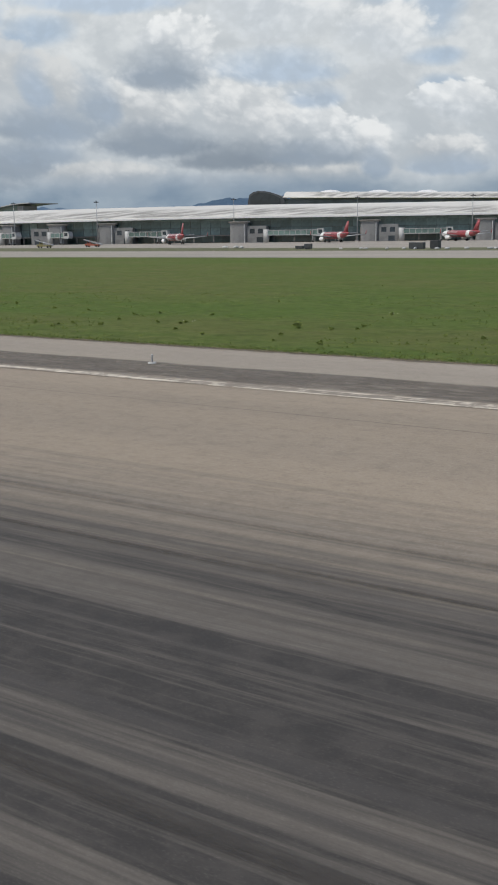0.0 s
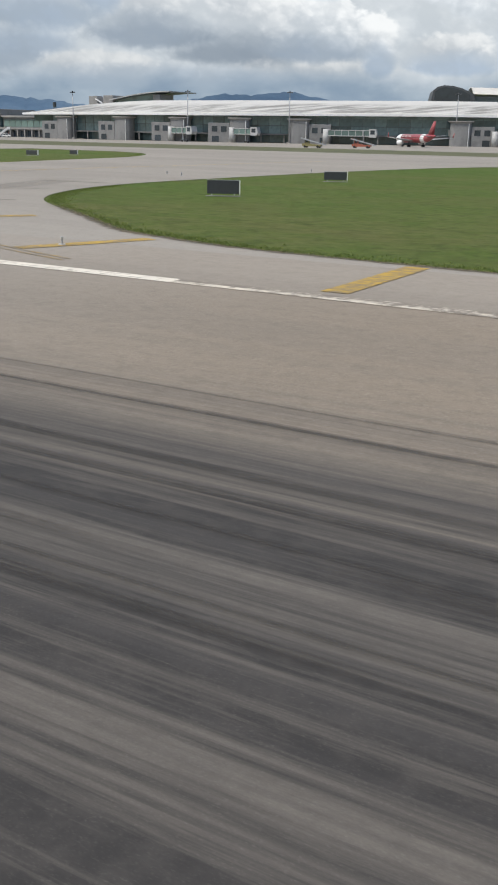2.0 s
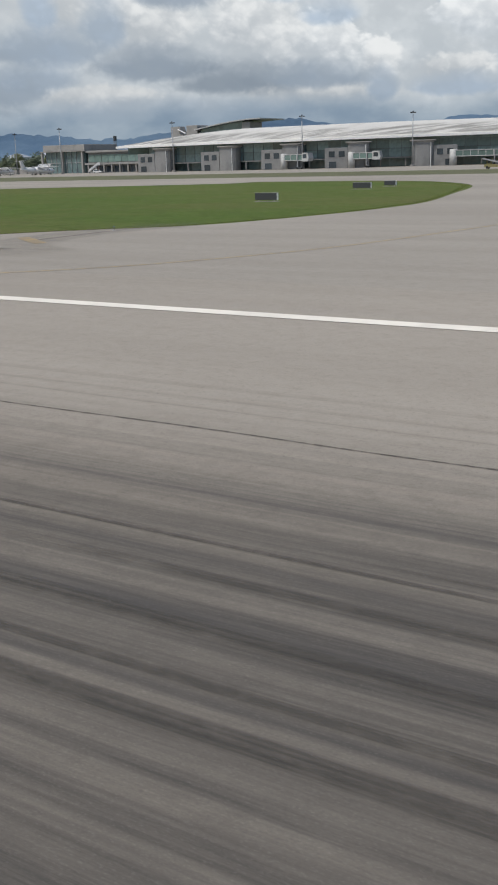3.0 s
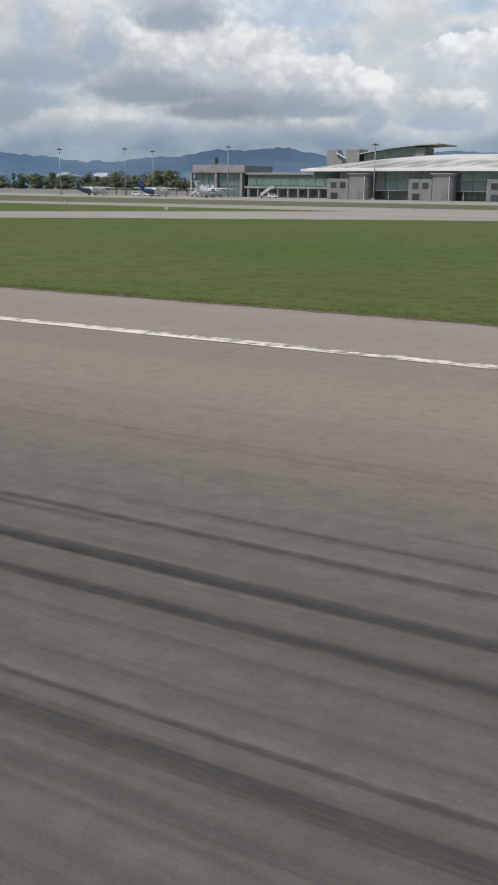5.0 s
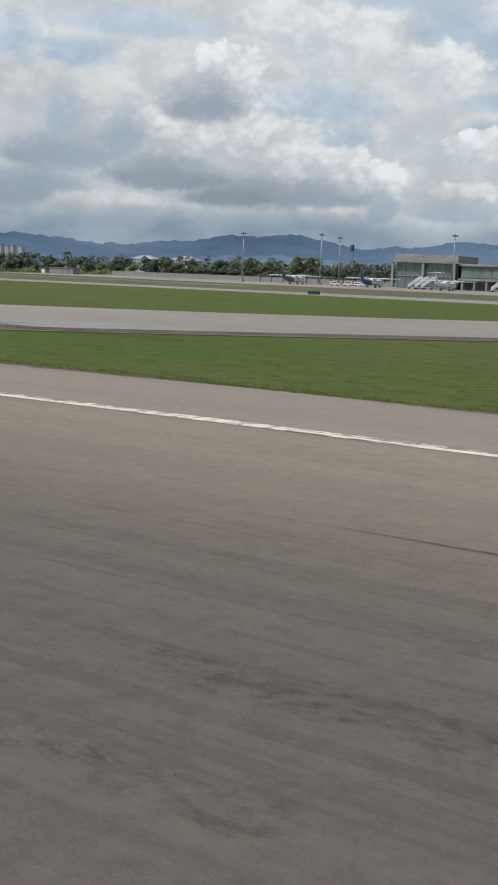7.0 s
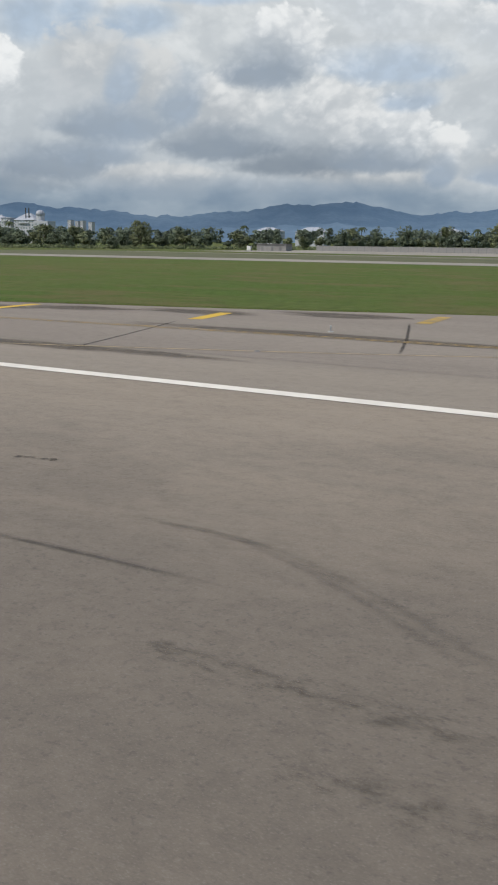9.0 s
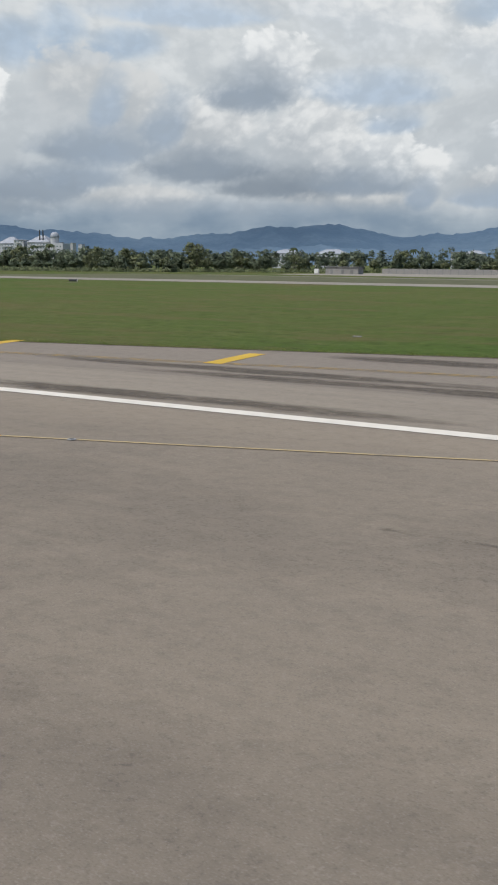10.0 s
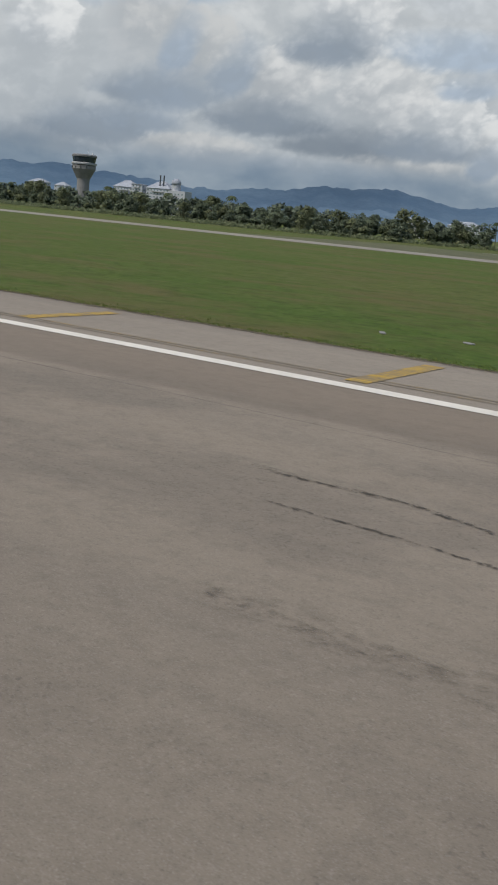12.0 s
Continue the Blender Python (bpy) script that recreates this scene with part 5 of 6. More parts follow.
        tube(bm, (length - 3, s * 1.9 - 0.25, 0.5), (length - 3, s * 1.9 + 0.25, 0.5), 0.5, n=14)
        part("wheel", bm, RUBBER, t)


for u, v, length, turn in ((-12.5, -3, 12, -12), (20.5, -4, 11, -12), (68, -4, 22, -6), (151, -8, 30, -3), (228, -8, 25, -3), (293, -8, 27, -3)):
    jet_bridge(*front(u, v), length, front_turn(u) + turn)


def flood_mast():
    t = thing("flood_mast", 0, 0, 0, 0, "tall grey apron floodlight mast with a crown of lamps", "light mast", "apron floodlight masts")
    part("base", made(box, -0.9, 0.9, -0.9, 0.9, 0, 0.8, 0.08), CONCRETE, t)
    part("pole", made(tube, (0, 0, 0.8), (0, 0, 24.6), 0.34, 0.17, 12), STEEL, t, "", True)
    bm = bmesh.new()
    for a in range(3):
        c, s = math.cos(math.pi * a / 3), math.sin(math.pi * a / 3)
        tube(bm, (-1.1 * c, -1.1 * s, 24.7), (1.1 * c, 1.1 * s, 24.7), 0.07, n=6)
    tube(bm, (0, 0, 24.4), (0, 0, 25.3), 0.35, 0.25, 10)
    part("head_frame", bm, STEEL_DARK, t)
    lamp = mesh_of("lamp", made(box, -0.35, 0.35, -0.28, 0.28, -0.35, 0.12, 0.05), STEEL_DARK)
    for k in range(6):
        a = math.tau * k / 6
        part_at("lamp", lamp, t, 1.1 * math.cos(a), 1.1 * math.sin(a), 24.6, math.degrees(a))
    return t


mast = flood_mast()
mast.matrix_basis = at(-403.5, 461)
for x, y in ((-453, 442.4), (-529.0, 441), (-611, 445.6), (-725.5, 451), (-682.8, 455), (-689, 490), (-326.4, 491.9), (-261.8, 521.5), (-203.6, 548.1), (-122, 585)):
    copy_thing(mast, at(x, y))


# ---- aircraft ----
def ring_x(x, r, zc, n=20, squash=1.0):
    return [(x, r * math.cos(math.tau * k / n), zc + squash * r * math.sin(math.tau * k / n)) for k in range(n)]


def wing_part(name, mat, t, root, tip, c0, c1, th, label=""):
    """A tapered wing from root to tip leading edges; chords c0 and c1 run aft (-x)."""
    def sect(le, c, k):
        x, y, z = le
        return [(x - c * u, y, z + c * k * v) for u, v in ((0, 0), (0.08, 0.5), (0.35, 0.85), (0.7, 0.5), (1, 0), (0.7, -0.25), (0.35, -0.4), (0.08, -0.3))]
    bm = bmesh.new()
    loft(bm, [sect(root, c0, th), sect(tip, c1, th)])
    return part(name, bm, mat, t, label, True)


def fin_part(name, mat, t, base, top, c0, c1, label=""):
    def sect(le, c):
        x, y, z = le
        return [(x - c * u, y + c * 0.11 * v, z) for u, v in ((0, 0), (0.2, 0.4), (0.6, 0.35), (1, 0), (0.6, -0.35), (0.2, -0.4))]
    bm = bmesh.new()
    loft(bm, [sect(base, c0), sect(top, c1)])
    return part(name, bm, mat, t, label, True)


def jet():
    t = thing("jet_airliner", 0, 0, 0, 0, "red and white twin-engined jet airliner parked on the apron", "airplane", "parked jet airliners")
    zc = 3.9
    prof = [(18.6, 0.12, -0.45), (18.2, 0.6, -0.35), (17.2, 1.15, -0.2), (15.6, 1.65, -0.05), (13.2, 1.95, 0), (11.0, 1.98, 0)]
    bm = bmesh.new()
    loft(bm, [ring_x(x, r, zc + d) for x, r, d in prof])
    nose = part("nose_section", bm, WHITE, t, "white nose", True)
    bm = bmesh.new()
    for s in (-1, 1):
        box(bm, 15.9, 17.3, s * 0.75 - 0.55, s * 0.75 + 0.55, zc + 0.75, zc + 1.22)
    part("cockpit_window", bm, WINDOW, nose)
    bm = bmesh.new()
    loft(bm, [ring_x(x, r, zc + d) for x, r, d in ((11.0, 1.98, 0), (0, 1.98, 0), (-7, 1.98, 0), (-10, 1.9, 0.1), (-13, 1.55, 0.4), (-16, 1.0, 0.85), (-18.4, 0.45, 1.2), (-19, 0.2, 1.3))])
    body = part("fuselage", bm, RED, t, "red fuselage", True)
    bm = bmesh.new()
    for s in (-1, 1):
        for k in range(24):
            x = 10 - 0.85 * k
            box(bm, x - 0.12, x + 0.12, s * 1.94 - 0.05, s * 1.94 + 0.05, zc + 0.35, zc + 0.7)
    part("cabin_windows", bm, WINDOW, body)
    bm = bmesh.new()
    for s in (-1, 1):
        for k, w in enumerate((0.9, 0.5, 0.8, 0.9, 0.5, 0.8, 0.9)):
            x = 9.2 - 1.3 * k
            box(bm, x - w / 2, x + w / 2, s * 1.83 - 0.06, s * 1.83 + 0.06, zc + 0.8, zc + 1.25)
    part("title_bars", bm, WHITE, body, "white painted title bars")
    bm = bmesh.new()
    loft(bm, [ring_x(x, r, zc + d) for x, r, d in ((-7.6, 2.0, 0), (-9.4, 1.95, 0.06), (-10.9, 1.82, 0.17))])
    part("white_band", bm, WHITE, body, "white band round the rear fuselage", True)
    for s in (-1, 1):
        w = wing_part("wing", OFFWHITE, t, (4.6, s * 1.7, zc - 1.1), (-4.4, s * 17.0, zc + 0.45), 6.6, 1.6, 0.11, "pale grey wing")
        fin_part("winglet", RED, w, (-4.6, s * 17.0, zc + 0.4), (-5.8, s * 17.3, zc + 2.6), 1.5, 0.6)
        wing_part("stabilizer", OFFWHITE, t, (-13.6, s * 0.9, zc + 1.0), (-17.0, s * 6.2, zc + 1.5), 3.4, 1.3, 0.1)
        bm = bmesh.new()
        loft(bm, [[(x, y + s * 5.75, z) for x, y, z in ring_x(a, r, zc - 1.95, 16)] for a, r in ((5.9, 0.95), (5.7, 1.12), (4.4, 1.2), (2.8, 1.05), (1.4, 0.7))])
        e = part("engine", bm, WHITE, t, "white engine nacelle", True)
        bm = bmesh.new()
        tube(bm, (5.92, s * 5.75, zc - 1.95), (5.95, s * 5.75, zc - 1.95), 0.85, n=16)
        part("fan", bm, STEEL_DARK, e)
        bm = bmesh.new()
        box(bm, 0.6, 4.4, s * 5.75 - 0.2, s * 5.75 + 0.2, zc - 1.0, zc - 0.5)
        part("pylon", bm, OFFWHITE, e)
        bm = bmesh.new()
        tube(bm, (-1.2, s * 3.8, 0.9), (-1.2, s * 3.8, zc - 1.2), 0.2, n=8)
        for d in (-0.45, 0.45):
            tube(bm, (-1.2, s * 3.8 + d - 0.2, 0.58), (-1.2, s * 3.8 + d + 0.2, 0.58), 0.58, n=14)
        part("main_gear", bm, RUBBER, t)
    fin_part("fin", RED, t, (-11.4, 0, zc + 1.6), (-16.6, 0, zc + 7.7), 6.2, 2.2, "red tail fin")
    bm = bmesh.new()
    tube(bm, (12.4, 0, 0.5), (12.4, 0, zc - 1.7), 0.14, n=8)
    for d in (-0.3, 0.3):
        tube(bm, (12.4, d - 0.12, 0.4), (12.4, d + 0.12, 0.4), 0.4, n=12)
    part("nose_gear", bm, RUBBER, t)
    return t


plane = jet()
plane.matrix_basis = at(-321, 428, 0.03, 141) @ Matrix.Scale(0.93, 4)
for x, y, r in ((-253, 477, 143), (-198, 516, 145)):
    copy_thing(plane, at(x, y, 0.03, r)).scale = (0.93, 0.93, 0.93)


def turboprop(tail, label):
    t = thing("turboprop_airliner", 0, 0, 0, 0, label, "airplane", "parked turboprops")
    zc = 2.35
    bm = bmesh.new()
    loft(bm, [ring_x(x, r, zc + d, 18) for x, r, d in ((12.6, 0.1, -0.3), (12.2, 0.55, -0.25), (11.2, 1.0, -0.1), (9.6, 1.3, 0), (7, 1.4, 0), (-3, 1.4, 0))])
    front = part("fuselage", bm, WHITE, t, "white fuselage", True)
    bm = bmesh.new()
    for s in (-1, 1):
        for k in range(16):
            box(bm, 7.2 - 0.7 * k, 7.45 - 0.7 * k, s * 1.36 - 0.05, s * 1.36 + 0.05, zc + 0.3, zc + 0.62)
        box(bm, 10.2, 11.2, s * 0.55 - 0.35, s * 0.55 + 0.35, zc + 0.5, zc + 0.85)
    part("windows", bm, WINDOW, front)
    bm = bmesh.new()
    loft(bm, [ring_x(x, r, zc + d, 18) for x, r, d in ((-3, 1.4, 0), (-6, 1.32, 0.12), (-9, 1.0, 0.45), (-12, 0.55, 0.9), (-14, 0.2, 1.1))])
    part("rear_fuselage", bm, tail, t, "coloured rear fuselage", True)
    bm = bmesh.new()
    for s in (-1, 1):
        loft(bm, [[(x - c * u, s * y, zc + 1.75 + c * 0.14 * v) for u, v in ((0, 0), (0.1, 0.5), (0.5, 0.7), (1, 0), (0.5, -0.3))] for x, y, c in ((1.6, 0.0, 2.6), (1.6, 4.2, 2.6), (1.1, 13.5, 1.5))])
    part("wing", bm, WHITE, t, "straight white high wing", True)
    bm = bmesh.new()
    box(bm, -1.8, 2.2, -1.15, 1.15, zc + 1.1, zc + 1.75, 0.25)
    part("wing_box", bm, WHITE, t)
    fin_part("fin", tail, t, (-9.0, 0, zc + 0.9), (-12.2, 0, zc + 5.2), 4.2, 2.0, "coloured tail fin")
    for s in (-1, 1):
        wing_part("stabilizer", tail, t, (-12.0, 0.02 * s, zc + 5.2), (-12.8, s * 3.7, zc + 5.2), 2.0, 1.1, 0.1)
        bm = bmesh.new()
        loft(bm, [[(x, y + s * 4.1, z) for x, y, z in ring_x(a, r, zc + 1.55, 14)] for a, r in ((4.0, 0.25), (3.6, 0.45), (2.2, 0.6), (-1.0, 0.55), (-2.6, 0.2))])
        e = part("engine", bm, WHITE, t, "", True)
        for k in range(6):
            a = math.tau * k / 6 + 0.3
            bm = bmesh.new()
            c, d = math.cos(a), math.sin(a)
            loft(bm, [[(3.9 + q, s * 4.1 + c * r - d * w, zc + 1.55 + d * r + c * w) for q, w in ((-0.04, -0.13), (0.04, -0.13), (0.04, 0.13), (-0.04, 0.13))] for r in (0.2, 1.95)])
            part("propeller_blade", bm, STEEL_DARK, e)
        bm = bmesh.new()
        tube(bm, (-0.6, s * 2.0, 0.4), (-0.6, s * 1.3, zc - 0.6), 0.15, n=8)
        tube(bm, (-0.6, s * 2.0 - 0.35, 0.42), (-0.6, s * 2.0 + 0.35, 0.42), 0.42, n=12)
        part("main_gear", bm, RUBBER, t)
    bm = bmesh.new()
    tube(bm, (9.4, 0, 0.3), (9.4, 0, zc - 1.0), 0.1, n=8)
    tube(bm, (9.4, -0.25, 0.3), (9.4, 0.25, 0.3), 0.3, n=12)
    part("nose_gear", bm, RUBBER, t)
    return t


for x, y, mat_tail, lab, rz in ((-681.5, 425, GREEN, "white turboprop airliner with a slate-blue tail on the apron", 92), (-642.5, 427, BLUE, "white turboprop airliner with a blue tail on the apron", 91), (-605.0, 420, WHITE, "all-white turboprop airliner parked on the apron", 90)):
    tp = turboprop(mat_tail, lab)
    tp.matrix_basis = at(x, y, 0.03, rz)


# ---- apron equipment ----
def wheels(t, spots, r=0.42, w=0.3):
    me = mesh_of("wheel", made(tube, (0, -w / 2, 0), (0, w / 2, 0), r, None, 14), RUBBER)
    for x, y in spots:
        part_at("wheel", me, t, x, y, r)


def passenger_stairs(x, y, rz):
    t = thing("passenger_stairs", x, y, 0.03, rz, "white mobile passenger stairs parked on the apron", "stairs", "mobile passenger stairs")
    part("chassis", made(box, -3.4, 2.6, -1.0, 1.0, 0.5, 1.0, 0.06), OFFWHITE, t)
    bm = bmesh.new()
    prism(bm, [(-2.8, 1.0), (2.2, 4.6), (3.4, 4.6), (3.4, 4.2), (2.3, 4.2), (-2.2, 1.0)], "y", -0.85, 0.85)
    part("flight", bm, OFFWHITE, t)
    for s in (-1, 1):
        bm = bmesh.new()
        prism(bm, [(-2.8, 1.0), (2.2, 4.6), (3.4, 4.6), (3.4, 5.9), (2.2, 5.9), (-2.8, 2.2)], "y", s * 0.95 - 0.04, s * 0.95 + 0.04)
        part("side_panel", bm, WHITE, t, "bright white side panel")
    for px in (-0.4, 2.4):
        for s in (-0.7, 0.7):
            part("support", made(tube, (px, s, 0.9), (px + 0.5, s, 2.6 if px < 0 else 4.3), 0.07, None, 6), ORANGE, t, "red steel support")
    wheels(t, ((-2.6, -0.95), (-2.6, 0.95), (1.8, -0.95), (1.8, 0.95)))


for x in (-628, -624.8, -621.6):
    passenger_stairs(x, 443, 35)
passenger_stairs(-591, 450, 40)


def belt_loader(x, y, rz, mat_body, label):
    t = thing("belt_loader", x, y, 0.03, rz, label, "airport vehicle")
    bm = bmesh.new()
    prism(bm, [(-3.6, 0.55), (3.4, 0.55), (3.4, 1.15), (0.4, 1.25), (-0.2, 1.5), (-3.6, 1.5)], "y", -1.05, 1.05)
    part("chassis", bm, mat_body, t)
    bm = bmesh.new()
    prism(bm, [(-3.2, 1.5), (-1.4, 1.5), (-1.6, 2.9), (-3.0, 2.9)], "y", 0.1, 1.0)
    cab = part("cab", bm, mat_body, t)
    part("cab_window", made(box, -2.8, -1.8, 0.05, 0.09, 1.9, 2.7), WINDOW, cab)
    bm = bmesh.new()
    prism(bm, [(-4.2, 3.1), (5.2, 0.95), (5.2, 1.3), (-4.2, 3.5)], "y", -1.0, -0.1)
    part("conveyor", bm, STEEL, t, "sloping conveyor")
    bm = bmesh.new()
    for u in (-3.4, -1.0, 1.4, 3.8):
        tube(bm, (u, -1.0, 3.0 - 0.229 * (u + 4.2) + 0.3), (u, -1.0, 3.0 - 0.229 * (u + 4.2) + 1.2), 0.04, n=6)
    part("handrail", bm, mat_body, t)
    wheels(t, ((-2.6, -1.0), (-2.6, 1.0), (2.4, -1.0), (2.4, 1.0)), 0.45)


belt_loader(-319, 329, 6, OLIVE, "olive yellow baggage belt loader at the edge of the apron")
belt_loader(-309.5, 350, 10, ORANGE, "red-orange baggage belt loader on the apron")


def van(x, y, rz):
    t = thing("service_van", x, y, 0.03, rz, "small white service van on the apron", "van", "service vans")
    bm = bmesh.new()
    prism(bm, [(-2.3, 0.45), (2.3, 0.45), (2.35, 1.0), (1.7, 1.15), (1.1, 1.95), (-2.2, 2.0), (-2.35, 1.2)], "y", -0.85, 0.85)
    bmesh.ops.bevel(bm, geom=bm.edges[:], offset=0.08, segments=1, affect="EDGES")
    part("body", bm, WHITE, t)
    for s in (-1, 1):
        bm = bmesh.new()
        prism(bm, [(-1.9, 1.25), (1.3, 1.25), (0.95, 1.8), (-1.9, 1.8)], "y", s * 0.87 - 0.02, s * 0.87 + 0.02)
        part("side_window", bm, WINDOW, t)
    bm = bmesh.new()
    prism(bm, [(1.66, 1.22), (1.70, 1.22), (1.22, 1.88), (1.18, 1.88)], "y", -0.7, 0.7)
    part("windscreen", bm, WINDOW, t)
    wheels(t, ((-1.5, -0.8), (-1.5, 0.8), (1.5, -0.8), (1.5, 0.8)), 0.34, 0.22)


for x, y, r in ((-673, 452, 10), (-667, 454, 190), (-661.5, 455, 5), (-585, 446, 20), (-470, 449, 180), (-508, 449, 0)):
    van(x, y, r)


def container(x, y, rz, w, d, h, mat_c, label):
    t = thing("equipment_container", x, y, 0.01, rz, label, "container", "apron-edge containers")
    part("body", made(box, -w / 2, w / 2, -d / 2, d / 2, 0.25, h, 0.05), mat_c, t)
    rib = mesh_of("rib", made(box, -0.06, 0.06, -0.05, 0.05, 0.3, h - 0.08), mat_c)
    for k in range(int(w / 0.6)):
        part_at("rib", rib, t, -w / 2 + 0.4 + 0.6 * k, -d / 2 - 0.04, 0)
    part("skid", made(box, -w / 2 + 0.2, w / 2 - 0.2, -d / 2 + 0.1, d / 2 - 0.1, 0, 0.25), STEEL_DARK, t)


container(-119.5, 277, 5, 4.4, 2.2, 1.9, STEEL_DARK, "dark steel equipment container in the rough grass")
container(-114.2, 278, 0, 2.6, 2.2, 2.4, SIGN_BACK, "tall dark equipment container in the rough grass")
container(-155.5, 276, 12, 2.2, 1.6, 1.7, STEEL_DARK, "small dark equipment bin in the rough grass")
container(-162, 282, 0, 2.6, 1.4, 1.0, STEEL_DARK, "low dark equipment bin in the rough grass")


def sack(x, y, r):
    bm = bmesh.new()
    bmesh.ops.create_icosphere(bm, subdivisions=2, radius=1)
    q = random.Random(int(x * 7))
    for v in bm.verts:
        v.co = Vector((v.co.x * 1.3 * r, v.co.y * 0.8 * r, max(0, v.co.z * 0.6 * r + 0.35 * r))) * (1 + 0.15 * noise.noise(v.co * 2 + Vector((x, y, 0))))
    ob = part("sandbag", bm, OFFWHITE, None, "dirty white sandbag heap lying in the rough grass", True)
    ob.matrix_basis = at(x, y, 0.0, q.uniform(0, 180))
    tagged(ob, "", "sandbag", "white sandbags")


for k in range(11):
    sack(-143 + 5.0 * k + 1.5 * math.sin(k * 2.3), 274 + 1.5 * math.sin(k * 1.7), 0.55 + 0.25 * abs(math.sin(k * 3.1)))
for x, y in ((-203, 300), (-199, 301), (-196, 300)):
    sack(x, y, 0.9)


# ---- airfield signs and lights ----
def taxi_sign(x, y, rz, length, height, panels, label):
    t = thing("taxiway_sign", x, y, 0, rz, label, "sign", "airfield signs")
    part("plinth", made(box, -length / 2 - 0.1, length / 2 + 0.1, -0.3, 0.3, 0, 0.05, 0.02), CONCRETE_DARK, t)
    w = length / panels
    for k in range(panels):
        x0 = -length / 2 + k * w
        part("board", made(box, x0 + 0.02, x0 + w - 0.02, -0.12, 0.12, 0.2, 0.2 + height, 0.015), SIGN_BACK, t, "black board back")
        bm = bmesh.new()
        for u in (0.15, 0.85):
            tube(bm, (x0 + w * u, 0, 0.08), (x0 + w * u, 0, 0.22), 0.05, n=8)
        part("legs", bm, STEEL, t)
    part("end_cap", made(box, length / 2, length / 2 + 0.07, -0.13, 0.13, 0.18, 0.22 + height), WHITE, t, "white end cap")
    part("top_rail", made(box, -length / 2, length / 2, -0.13, 0.13, 0.2 + height, 0.23 + height), STEEL, t)


for a in ((-186, 66.4, 31, 2.5, 1.0, 1, "black-backed taxiway sign with a white end on grass"), (-191.3, 95.9, 28, 2.4, 0.8, 1, "black-backed taxiway sign standing in the grass island"),
          (-169.6, 92.0, 29, 5.8, 0.72, 3, "long three-panel black-backed taxiway sign in grass"), (-271.9, 103.2, 0, 3.0, 0.8, 1, "black-backed taxiway sign on the west grass"),
          (-278.7, 143.4, -8, 3.3, 0.8, 1, "black-backed taxiway sign near the taxiway"), (-279.6, 156, -8, 2.2, 0.7, 1, "small black-backed taxiway sign near the taxiway"),
          (-566, 214, 25, 3.0, 0.75, 1, "low dark sign beside the parallel taxiway"), (-786.3, 181.5, 28, 2.0, 0.5, 1, "low dark sign with a white end in grass")):
    taxi_sign(*a)


def letter_sign():
    t = thing("location_sign", -91.8, 46.4, 0, -10, "yellow taxiway sign with black letter J in a white case", "sign", "airfield signs")
    part("plinth", made(box, -0.5, 0.5, -1.1, 1.3, 0, 0.08, 0.02), CONCRETE, t)
    part("case", made(box, -0.14, 0.14, -0.65, 0.65, 0.14, 1.16, 0.03), OFFWHITE, t, "white sign case")
    face = part("face", made(box, 0.142, 0.155, -0.6, 0.6, 0.2, 1.1), SIGN_YELLOW, t, "yellow face")
    bm = bmesh.new()
    for s in (-0.4, 0.4):
        tube(bm, (0, s, 0.08), (0, s, 0.2), 0.05, n=8)
    part("legs", bm, STEEL, t)
    cu = bpy.data.curves.new("letter", "FONT")
    cu.body, cu.size, cu.extrude = "J", 0.75 * S, 0.003
    cu.materials.append(SIGN_BACK)
    ob = new("letter", cu)
    ob.parent = face
    ob.matrix_basis = at(0.16, -0.42, 0.4) @ pose(0, 0, 0, 90, 0, 90)
    bm = bmesh.new()
    prism(bm, [(0.05, 0.70), (0.30, 0.70), (0.30, 0.60), (0.5, 0.76), (0.30, 0.92), (0.30, 0.82), (0.05, 0.82)], "x", 0.156, 0.162)
    part("arrow", bm, SIGN_BACK, face)


letter_sign()


def edge_light():
    t = thing("runway_light", 0, 0, 0.03, 0, "small white elevated runway edge light on the shoulder", "runway light", "runway edge lights")
    part("base", made(tube, (0, 0, 0), (0, 0, 0.05), 0.17, 0.15, 16), OFFWHITE, t)
    part("stem", made(tube, (0, 0, 0.06), (0, 0, 0.26), 0.035, None, 10), STEEL, t)
    bm = bmesh.new()
    loft(bm, [[(r * math.cos(math.tau * k / 14), r * math.sin(math.tau * k / 14), z) for k in range(14)] for r, z in ((0.035, 0.25), (0.05, 0.27), (0.05, 0.32), (0.03, 0.36), (0.012, 0.37))])
    part("lens", bm, OFFWHITE, t, "pale lens", True)
    return t


lamp_a = edge_light()
lamp_a.matrix_basis = at(-23.7, 29.9, 0.03)
for x, y in ((-84.2, 29.9), (-151.6, 29.6), (-172, 32.4), (-190.2, 42.3), (-264.7, 42.2), (-322.9, 29.8), (-382.9, 29.7), (-442.6, 29.7), (-502.6, 29.7), (-562, 30.2), (-598, 47), (-635.9, 45.4), (-684.9, 34.6), (-738.4, 31.7), (-798, 29.8)):
    copy_thing(lamp_a, at(x, y, 0.03))


def taxi_post():
    t = thing("taxiway_light", 0, 0, 0.034, 0, "small dark taxiway edge marker post on pavement", "taxiway light", "taxiway edge lights")
    part("base", made(tube, (0, 0, 0), (0, 0, 0.04), 0.16, 0.14, 12), OFFWHITE, t)
    part("post", made(tube, (0, 0, 0.04), (0, 0, 0.26), 0.04, 0.035, 10), SIGN_BACK, t)
    part("lens", made(tube, (0, 0, 0.26), (0, 0, 0.32), 0.05, 0.03, 10), BLUE, t, "blue lens")
    return t


tp0 = taxi_post()
tp0.matrix_basis = at(-213.8, 97.1, 0.034)
